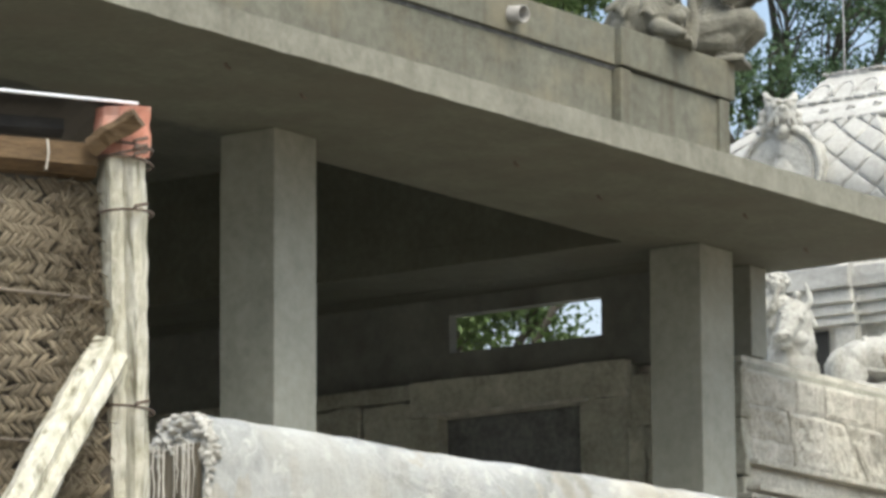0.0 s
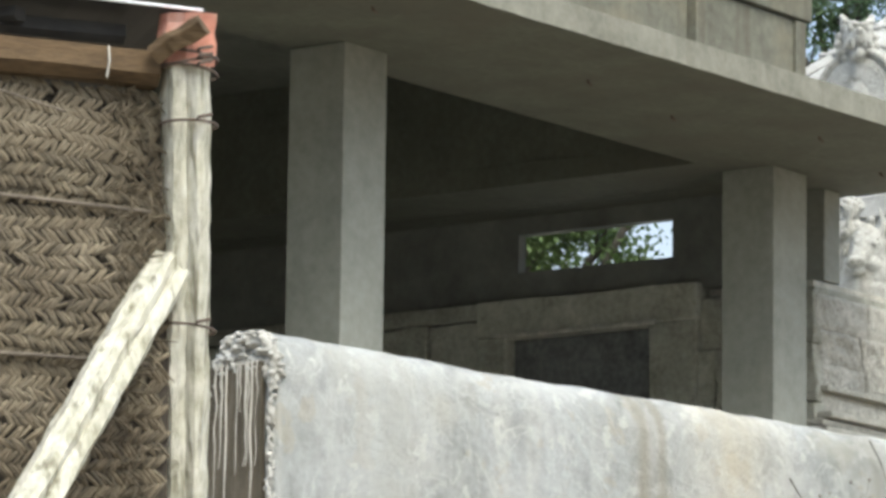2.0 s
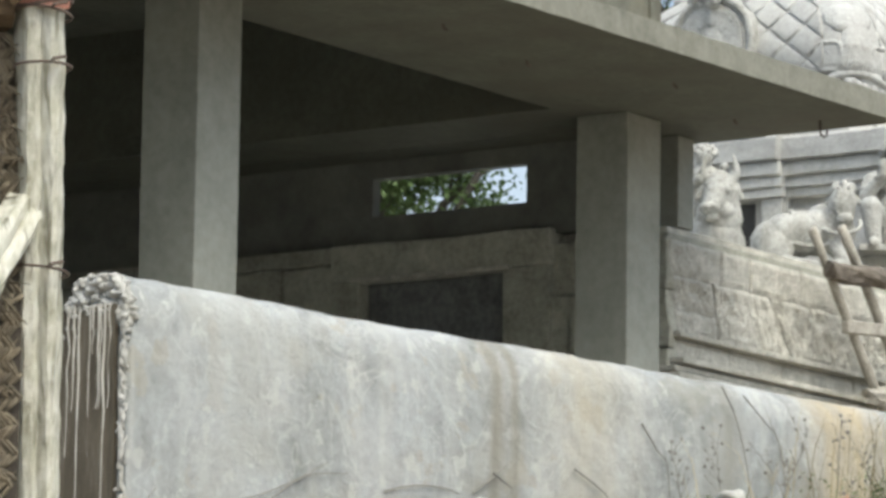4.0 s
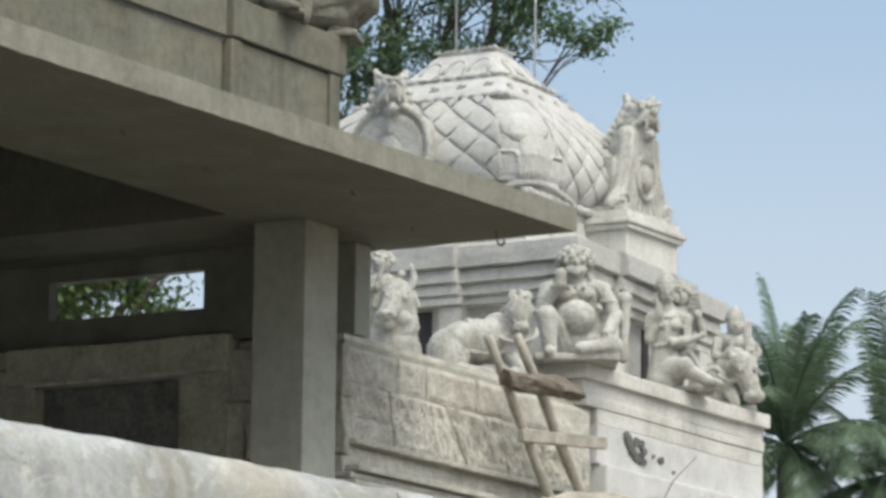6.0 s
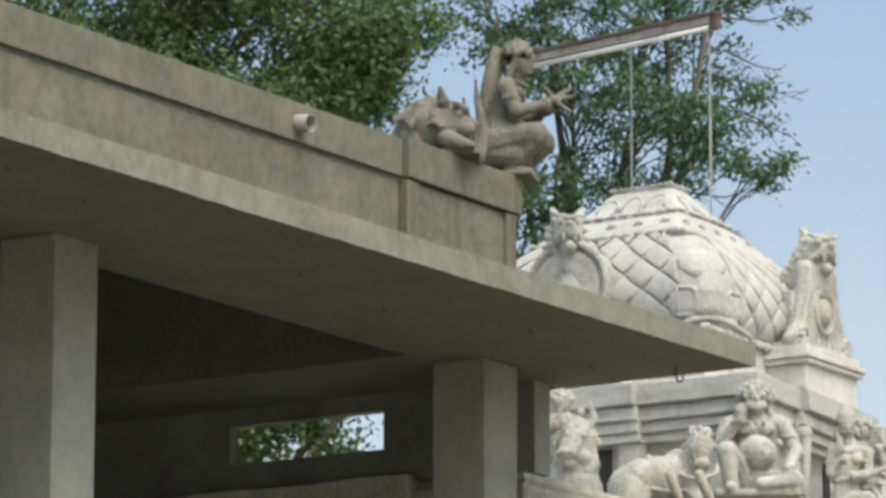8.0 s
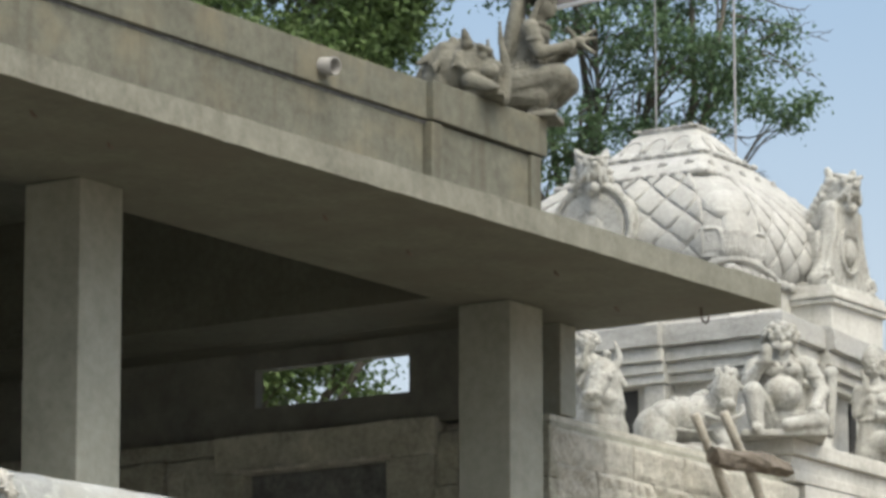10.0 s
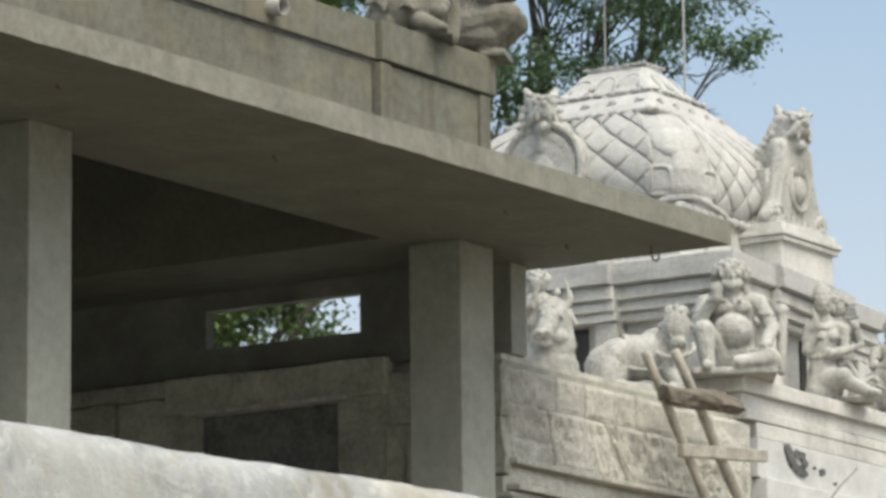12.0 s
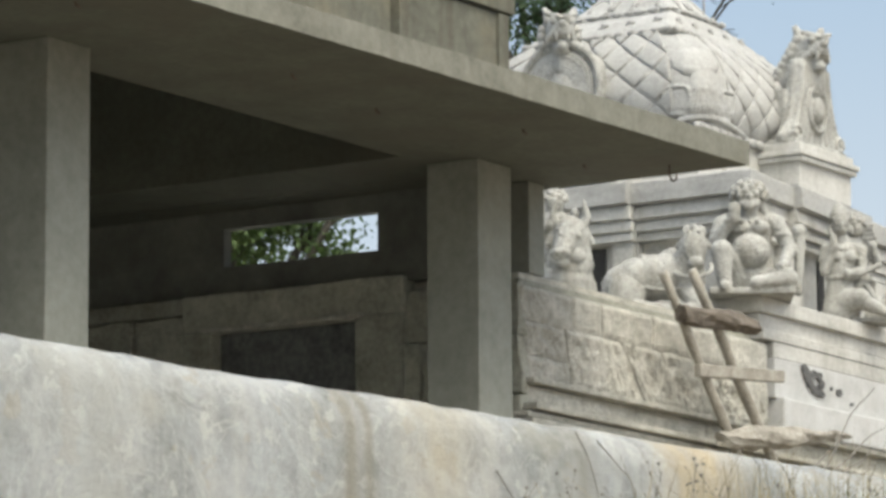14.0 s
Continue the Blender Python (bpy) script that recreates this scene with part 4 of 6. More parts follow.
def corner_leaf(bm):
    """Low relief on the rounded corner: a broad bulb over a bell-shaped stem, squarish side loops and a curved tray below."""
    foot = math.hypot(dome_half(8.90)[0] - 0.24, dome_half(8.90)[1] - 0.24)

    def on(y, z, off=0.0):
        """A point at y along the corner's curve and height z, standing off the dome."""
        hx, hy = dome_half(8.90 + z)
        back = 0.24 - math.sqrt(0.0576 - y * y) if abs(y) < 0.17 else 0.07 + (abs(y) - 0.17)
        return (math.hypot(hx - 0.24, hy - 0.24) - foot + 0.24 - back + off, y, z)

    for i in range(17):
        for j in range(13):
            p, q = (i - 8) / 8, (j - 6) / 6
            if p * p + q * q <= 1.0:
                ball(bm, on(0.04 + 0.20 * p, 0.52 + 0.125 * q, 0.045 * math.sqrt(1.02 - p * p - q * q) - 0.015), 0.034, (1, 1, 1), 8)
    for i in range(11):
        for j in range(15):
            p, f = (i - 5) / 5, j / 14
            w = 0.135 - 0.03 * f + 0.03 * (1 - f) ** 3
            ball(bm, on(0.10 + w * p, 0.09 + 0.31 * f, 0.03 * math.sqrt(1.02 - p * p) - 0.01), 0.03, (1, 1, 1), 8)
    for k, c, w in ((-1, -0.13, 0.095), (1, 0.32, 0.075)):
        for i in range(64):
            a = i * math.tau / 64
            u, v = math.cos(a), math.sin(a)
            g = (abs(u) ** 4 + abs(v) ** 4) ** -0.25
            ball(bm, on(c + w * u * g + 0.02 * v * g * k, 0.18 + 0.115 * v * g, 0.012), 0.019, (1, 1, 1), 8)
        for i in range(7):
            for j in range(7):
                ball(bm, on(c + w * 0.65 * (i - 3) / 3, 0.17 + 0.07 * (j - 3) / 3, -0.012), 0.024, (1, 1, 1), 8)
    for i in range(60):
        y = -0.22 + 0.80 * i / 59
        ball(bm, on(y, 0.045 - 0.55 * (y - 0.16) ** 2, 0.03), 0.032, (1, 1, 0.9), 8)
        ball(bm, on(y, -0.01 - 0.55 * (y - 0.16) ** 2, 0.005), 0.034, (1, 1, 1), 8)


sculpture("corner_ornament", (TX - dome_half(8.90)[0] + 0.24, TY - dome_half(8.90)[1] + 0.24, 8.90), 222, corner_leaf, STUCCO_BRIGHT, "white plaster leaf ornament on the corner of the dome", "ornament", voxel=0.0095)


# ---- statues ----
def torso(bm, hip, chest, r_hip, r_chest, wide):
    """A trunk from hips to chest, wider than deep, with shoulders."""
    hip, chest = Vector(hip), Vector(chest)
    for i in range(15):
        f = i / 14
        r = r_hip + (r_chest - r_hip) * f - 0.02 * math.sin(f * math.pi)
        ball(bm, hip.lerp(chest, f), r, (0.82, wide, 0.8), 12)


def curls(bm, c, r, n, s, low=-0.1):
    """Curly hair: small locks over the upper part of a head."""
    for i in range(n):
        z = low + (1 - low) * (i + 0.5) / n
        a = i * 2.4
        q = math.sqrt(max(0.0, 1 - z * z))
        ball(bm, (c[0] + r * q * math.cos(a) * 0.95, c[1] + r * q * math.sin(a) * 1.1, c[2] + r * z), s, (1, 1, 1), 7)


def arm(bm, a, b, c, r):
    limb(bm, a, b, r, r * 0.82)
    limb(bm, b, c, r * 0.82, r * 0.62)
    ball(bm, c, r * 0.85, (1, 1, 1.1), 8)
    m = Vector(a).lerp(Vector(b), 0.45)
    ball(bm, m, r * 1.18, (1, 1, 0.35), 10)
    m = Vector(b).lerp(Vector(c), 0.85)
    ball(bm, m, r * 0.88, (1, 1, 0.5), 8)


def seated_guard(bm):
    box(bm, -0.25, 0.3, -0.32, 0.32, 0.0, 0.045)
    torso(bm, (-0.04, 0, 0.17), (-0.03, 0, 0.53), 0.175, 0.145, 1.25)
    ball(bm, (0.075, 0, 0.35), 0.135, (0.85, 1.15, 1.0))
    for k in (-1, 1):
        ball(bm, (0.07, 0.075 * k, 0.535), 0.07, (0.7, 1.1, 0.75), 10)
        ball(bm, (-0.03, 0.185 * k, 0.575), 0.075)
        limb(bm, (-0.03, 0.05 * k, 0.63), (-0.03, 0.18 * k, 0.60), 0.05, 0.055)
    limb(bm, (0, 0, 0.6), (0.02, 0, 0.72), 0.065, 0.06)
    ball(bm, (0.04, 0, 0.765), 0.085, (0.95, 0.92, 1.2))
    ball(bm, (0.095, 0, 0.70), 0.05, (0.8, 1.0, 1.1))
    ball(bm, (0.125, 0, 0.762), 0.018, (1, 0.8, 1.6), 8)
    curls(bm, (-0.01, 0, 0.785), 0.118, 40, 0.031, -0.25)
    for k in (-1, 1):
        for j in range(5):
            ball(bm, (0.0, (0.10 + 0.012 * math.sin(j * 2.0)) * k, 0.80 - 0.035 * j), 0.030, (1, 1, 1), 8)
        limb(bm, (0.105, 0.012 * k, 0.80), (0.095, 0.06 * k, 0.808), 0.013, 0.010)
        ball(bm, (0.108, 0.036 * k, 0.780), 0.017, (0.8, 1.3, 0.9), 8)
        limb(bm, (0.118, 0.008 * k, 0.722), (0.10, 0.06 * k, 0.712), 0.015, 0.010)
    for j in range(7):
        a = (j - 3) * 0.36
        ball(bm, (0.06 + 0.055 * math.cos(a), 0.075 * math.sin(a), 0.685 + 0.02 * abs(j - 3) * 0.5), 0.022, (1, 1, 1.3), 7)
    arm(bm, (-0.02, 0.21, 0.575), (0.03, 0.30, 0.37), (0.2, 0.235, 0.20), 0.066)
    ball(bm, (0.24, 0.22, 0.13), 0.05)
    arm(bm, (-0.02, -0.21, 0.575), (0.06, -0.26, 0.42), (0.15, -0.125, 0.60), 0.066)
    ball(bm, (0.17, -0.12, 0.655), 0.05, (0.8, 1, 1.2))
    limb(bm, (0.02, -0.12, 0.15), (0.25, -0.225, 0.33), 0.105, 0.085)
    limb(bm, (0.25, -0.225, 0.33), (0.25, -0.2, 0.07), 0.08, 0.055)
    limb(bm, (0.25, -0.2, 0.06), (0.34, -0.21, 0.05), 0.045, 0.035)
    limb(bm, (0.02, 0.12, 0.13), (0.25, 0.27, 0.11), 0.10, 0.08)
    limb(bm, (0.25, 0.27, 0.11), (0.3, 0.03, 0.08), 0.07, 0.05)
    limb(bm, (0.02, 0.36, 0.05), (-0.04, 0.38, 0.50), 0.035, 0.045)
    ball(bm, (-0.04, 0.38, 0.52), 0.055, (1, 1, 1.1))
    for i in range(12):
        a = i * math.tau / 12
        ball(bm, (0.03 + 0.10 * math.cos(a), 0.115 * math.sin(a), 0.60 - 0.03 * math.cos(a)), 0.02, (1, 1, 1), 6)


def lying_bull(bm):
    """A bull lying sideways, its head turned out, with a saddle cloth, a bead necklace and a crested head ornament."""
    box(bm, -0.22, 0.2, -0.42, 0.42, 0.0, 0.05)
    for y, z, r, d in ((-0.30, 0.30, 0.17, 1.0), (-0.20, 0.34, 0.185, 1.0), (-0.08, 0.36, 0.19, 0.95), (0.04, 0.37, 0.19, 0.95), (0.14, 0.38, 0.185, 0.95), (0.20, 0.36, 0.17, 1.0)):
        ball(bm, (0, y, z), r, (d, 1, 1), 20)
    ball(bm, (-0.02, 0.10, 0.54), 0.085, (1, 1.3, 0.8))
    ball(bm, (0.12, -0.28, 0.22), 0.14, (0.7, 1.1, 1.15), 16)
    limb(bm, (0.17, -0.22, 0.10), (0.17, 0.02, 0.08), 0.06, 0.045)
    limb(bm, (0.10, 0.20, 0.25), (0.18, 0.30, 0.10), 0.09, 0.06)
    limb(bm, (0.18, 0.30, 0.09), (0.20, 0.12, 0.07), 0.055, 0.04)
    for i in range(15):
        f = i / 14
        ball(bm, (0.15 + 0.03 * math.sin(f * 3.1), -0.14 + 0.30 * f, 0.26 - 0.02 * math.sin(f * 3.1)), 0.016, (1, 1, 1), 8)
        ball(bm, (0.14 * math.cos(f * 1.3), -0.15 + 0.01 * math.sin(f * 20), 0.27 + 0.27 * math.sin(f * 1.5)), 0.016, (1, 1, 1), 8)
    limb(bm, (0.03, 0.20, 0.42), (0.12, 0.25, 0.54), 0.15, 0.115)
    ball(bm, (0.17, 0.26, 0.58), 0.112, (0.85, 0.95, 1.4), 18)
    ball(bm, (0.23, 0.27, 0.44), 0.068, (1.0, 1.05, 0.8), 14)
    for k in (-1, 1):
        ball(bm, (0.24, 0.27 + 0.028 * k, 0.455), 0.016, (1, 1, 1), 8)
        ball(bm, (0.225, 0.26 + 0.062 * k, 0.575), 0.024, (1, 1, 1.2), 8)
        limb(bm, (0.13, 0.26 + 0.08 * k, 0.63), (0.11, 0.26 + 0.125 * k, 0.60), 0.036, 0.026)
        ball(bm, (0.16, 0.26 + 0.055 * k, 0.705), 0.05, (0.8, 1, 1.2), 12)
        for j in range(6):
            ball(bm, (0.235, 0.26 + 0.045 * k, 0.50 + 0.04 * j), 0.017, (1, 1, 1.2), 8)
    limb(bm, (0.225, 0.26, 0.52), (0.20, 0.26, 0.74), 0.022, 0.03)
    for i in range(22):
        t = -0.3 + i * 3.7 / 21
        ball(bm, (0.10 + 0.14 * math.sin(t) * 0.9, 0.24 - 0.16 * math.cos(t), 0.43 - 0.10 * math.sin(t)), 0.021, (1, 1, 1), 8)
    limb(bm, (-0.02, -0.46, 0.32), (0.08, -0.44, 0.08), 0.022, 0.03)


def standing_figure(bm):
    """A slim kneeling figure, one hand raised, the other arm held out with a rod; a second figure leans behind it."""
    box(bm, -0.22, 0.06, -0.14, 0.40, 0.0, 0.035)
    for i in range(12):
        f = i / 11
        ball(bm, (-0.01, -0.02 - 0.01 * f, 0.10 + 0.28 * f), 0.165 - 0.055 * f, (0.85, 1.0 - 0.06 * f, 0.75), 18)
    for i in range(10):
        f = i / 9
        ball(bm, (0.0, -0.03 + 0.02 * f, 0.38 + 0.22 * f), 0.10 + 0.02 * math.sin(f * 2.2), (0.78, 1.1, 0.7), 18)
    for k in (-1, 1):
        ball(bm, (0.075, 0.0 + 0.055 * k, 0.55), 0.052, (0.8, 1, 0.95), 12)
        ball(bm, (-0.01, 0.0 + 0.135 * k, 0.615), 0.058)
        limb(bm, (-0.01, 0.04 * k, 0.655), (-0.01, 0.13 * k, 0.63), 0.045, 0.045)
    limb(bm, (0.0, -0.01, 0.64), (0.02, -0.02, 0.76), 0.046, 0.045)
    ball(bm, (0.03, -0.02, 0.82), 0.083, (0.95, 0.9, 1.15), 18)
    ball(bm, (0.11, -0.02, 0.815), 0.018, (1, 0.8, 1.7), 8)
    for k in (-1, 1):
        ball(bm, (0.098, -0.02 + 0.034 * k, 0.838), 0.016, (0.8, 1.4, 0.8), 8)
        limb(bm, (0.105, -0.02 + 0.012 * k, 0.862), (0.085, -0.02 + 0.062 * k, 0.866), 0.012, 0.009)
        ball(bm, (0.02, -0.02 + 0.088 * k, 0.79), 0.026, (0.9, 0.9, 1.7), 10)
    limb(bm, (0.095, -0.045, 0.777), (0.095, 0.005, 0.777), 0.012, 0.012)
    for i, r in enumerate((0.097, 0.092, 0.078, 0.056, 0.03)):
        ball(bm, (0.01, -0.02, 0.885 + 0.033 * i), r, (1, 1, 0.40), 16)
    for i in range(16):
        a = i * math.tau / 16
        ball(bm, (0.02 + 0.075 * math.cos(a), -0.015 + 0.085 * math.sin(a), 0.645 - 0.03 * math.cos(a)), 0.014, (1, 1, 1), 8)
        ball(bm, (0.10 * math.cos(a) - 0.005, -0.025 + 0.115 * math.sin(a), 0.375), 0.018, (1, 1, 1), 8)
    arm(bm, (0.0, -0.145, 0.61), (0.06, -0.165, 0.43), (0.12, -0.085, 0.63), 0.052)
    limb(bm, (0.13, -0.085, 0.66), (0.14, -0.115, 0.77), 0.028, 0.012)
    limb(bm, (0.13, -0.075, 0.66), (0.14, -0.075, 0.73), 0.02, 0.012)
    arm(bm, (0.0, 0.15, 0.61), (0.06, 0.16, 0.43), (0.13, 0.02, 0.40), 0.050)
    limb(bm, (0.08, 0.07, 0.38), (0.10, 0.29, 0.47), 0.030, 0.026)
    # raised knee, shin and trailing scarf
    limb(bm, (0.03, 0.02, 0.17), (0.15, 0.12, 0.18), 0.125, 0.092)
    limb(bm, (0.15, 0.12, 0.17), (0.06, 0.34, 0.08), 0.078, 0.05)
    limb(bm, (0.06, 0.34, 0.075), (0.14, 0.42, 0.055), 0.048, 0.032)
    for i in range(24):
        f = i / 23
        ball(bm, (0.03, 0.12 + 0.30 * f, 0.31 - 0.17 * f + 0.045 * math.sin(f * 8.5)), 0.028, (1, 1, 1), 8)
    # the second figure's head, shoulder and hanging hair behind
    torso(bm, (-0.14, 0.15, 0.40), (-0.14, 0.13, 0.62), 0.10, 0.11, 1.1)
    ball(bm, (-0.09, 0.105, 0.825), 0.078, (0.95, 0.9, 1.15), 16)
    ball(bm, (-0.015, 0.115, 0.815), 0.016, (1, 0.8, 1.5), 8)
    curls(bm, (-0.11, 0.105, 0.86), 0.088, 26, 0.024, -0.1)
    for j in range(4):
        for i in range(9):
            f = i / 8
            ball(bm, (-0.10 + 0.02 * j, 0.18 + 0.028 * j + 0.03 * f + 0.010 * math.sin(f * 11 + j), 0.84 - 0.29 * f), 0.019, (1, 1, 1), 8)
    arm(bm, (-0.12, 0.24, 0.60), (-0.05, 0.30, 0.50), (0.0, 0.25, 0.66), 0.042)


def horned_figure(bm):
    """A horned bull with its face turned out, and a rider's trunk behind its neck."""
    box(bm, -0.35, 0.30, -0.30, 0.30, 0.0, 0.06)
    for x, z, r in ((-0.20, 0.30, 0.24), (-0.08, 0.38, 0.25), (0.02, 0.46, 0.22)):
        ball(bm, (x, -0.02, z), r, (1, 1, 1.1), 18)
    for k in (-1, 1):
        limb(bm, (0.10, 0.15 * k, 0.30), (0.16, 0.15 * k, 0.05), 0.09, 0.06)
    limb(bm, (0.05, 0.0, 0.60), (0.14, 0.0, 0.82), 0.20, 0.15)
    ball(bm, (0.17, 0.0, 0.84), 0.135, (0.9, 0.95, 1.1), 20)
    limb(bm, (0.20, -0.02, 0.80), (0.28, -0.07, 0.67), 0.11, 0.078)
    ball(bm, (0.30, -0.085, 0.655), 0.078, (0.9, 1.15, 0.75), 16)
    ball(bm, (0.28, -0.07, 0.585), 0.056, (0.9, 1.1, 0.55), 12)
    ball(bm, (0.20, 0.04, 0.65), 0.085, (0.9, 1, 0.95), 14)
    for k in (-1, 1):
        ball(bm, (0.365, -0.085 + 0.035 * k, 0.665), 0.018, (1, 1, 1), 8)
        ball(bm, (0.275, -0.01 + 0.072 * k, 0.815), 0.027, (1, 1, 1.2), 10)
        limb(bm, (0.27, -0.01 + 0.03 * k, 0.855), (0.25, -0.01 + 0.105 * k, 0.862), 0.018, 0.014)
        limb(bm, (0.16, 0.10 * k, 0.90), (0.17, 0.145 * k, 0.98), 0.042, 0.032)
        limb(bm, (0.17, 0.145 * k, 0.98), (0.19, 0.105 * k, 1.12), 0.032, 0.012)
        limb(bm, (0.14, 0.125 * k, 0.86), (0.16, 0.185 * k, 0.76), 0.042, 0.022)
        limb(bm, (0.14, 0.13 * k, 0.80), (0.16, 0.16 * k, 0.62), 0.030, 0.018)
    for j in range(9):
        ball(bm, (0.27 - 0.012 * j, 0.0, 0.83 + 0.018 * j), 0.02, (1, 1, 1), 8)
    torso(bm, (-0.08, -0.12, 0.72), (-0.04, -0.12, 0.98), 0.13, 0.12, 1.1)
    ball(bm, (-0.01, -0.12, 1.13), 0.085, (1, 0.95, 1.15), 16)
    curls(bm, (-0.03, -0.12, 1.15), 0.092, 24, 0.026, -0.2)
    arm(bm, (0.0, 0.02, 0.99), (0.07, 0.02, 0.93), (0.12, 0.04, 1.02), 0.05)
    arm(bm, (0.0, -0.25, 0.99), (0.08, -0.26, 0.86), (0.16, -0.16, 0.92), 0.05)


def rider(bm):
    """A bull seen from the front, head low and turned aside, its rider bent over its shoulder."""
    box(bm, -0.32, 0.06, -0.32, 0.18, 0.0, 0.05)
    for y, z, r in ((-0.24, 0.20, 0.17), (-0.12, 0.26, 0.19), (0.0, 0.32, 0.18)):
        ball(bm, (-0.06, y, z), r, (0.95, 1, 1), 18)
    for i in range(14):
        f = i / 13
        ball(bm, (0.02 + 0.06 * f, -0.22 + 0.24 * f, 0.24 + 0.26 * math.sin(f * 1.75)), 0.062 - 0.01 * f, (1, 1, 1), 12)
    limb(bm, (0.0, -0.02, 0.38), (0.12, 0.05, 0.34), 0.15, 0.115)
    ball(bm, (0.14, 0.055, 0.36), 0.135, (0.9, 0.95, 1.05), 18)
    limb(bm, (0.15, 0.06, 0.32), (0.20, 0.13, 0.14), 0.112, 0.078)
    ball(bm, (0.21, 0.14, 0.10), 0.085, (1, 1.15, 0.75), 14)
    for k in (-1, 1):
        limb(bm, (0.13, 0.06 + 0.085 * k, 0.43), (0.13, 0.06 + 0.135 * k, 0.50), 0.032, 0.026)
        limb(bm, (0.13, 0.06 + 0.135 * k, 0.50), (0.14, 0.06 + 0.10 * k, 0.58), 0.026, 0.010)
        ball(bm, (0.245, 0.08 + 0.07 * k, 0.335), 0.026, (1, 1, 1.2), 8)
        limb(bm, (0.10, 0.05 + 0.10 * k, 0.37), (0.09, 0.05 + 0.17 * k, 0.31), 0.032, 0.016)
        ball(bm, (0.275, 0.14 + 0.04 * k, 0.125), 0.017, (1, 1, 1), 8)
    for i in range(16):
        t = i * 3.3 / 15
        ball(bm, (0.07 + 0.12 * math.sin(t), -0.03 - 0.13 * math.cos(t), 0.32 - 0.09 * math.sin(t)), 0.02, (1, 1, 1), 8)
    limb(bm, (0.08, -0.06, 0.18), (0.16, -0.02, 0.05), 0.07, 0.05)
    torso(bm, (-0.12, -0.02, 0.42), (-0.08, -0.02, 0.62), 0.12, 0.11, 1.1)
    ball(bm, (-0.03, 0.0, 0.755), 0.078, (1, 0.95, 1.15), 16)
    ball(bm, (0.045, 0.005, 0.745), 0.016, (1, 0.8, 1.5), 8)
    for i, r in enumerate((0.088, 0.08, 0.06, 0.036)):
        ball(bm, (-0.05, 0.0, 0.815 + 0.034 * i), r, (1, 1, 0.42), 14)
    for j in range(3):
        for i in range(8):
            ball(bm, (-0.04, 0.085 + 0.022 * j + 0.01 * i / 7, 0.79 - 0.03 * i), 0.019, (1, 1, 1), 8)
    arm(bm, (-0.06, -0.15, 0.62), (0.02, -0.18, 0.47), (0.12, -0.06, 0.46), 0.046)
    arm(bm, (-0.06, 0.13, 0.62), (0.03, 0.18, 0.50), (0.12, 0.10, 0.52), 0.046)


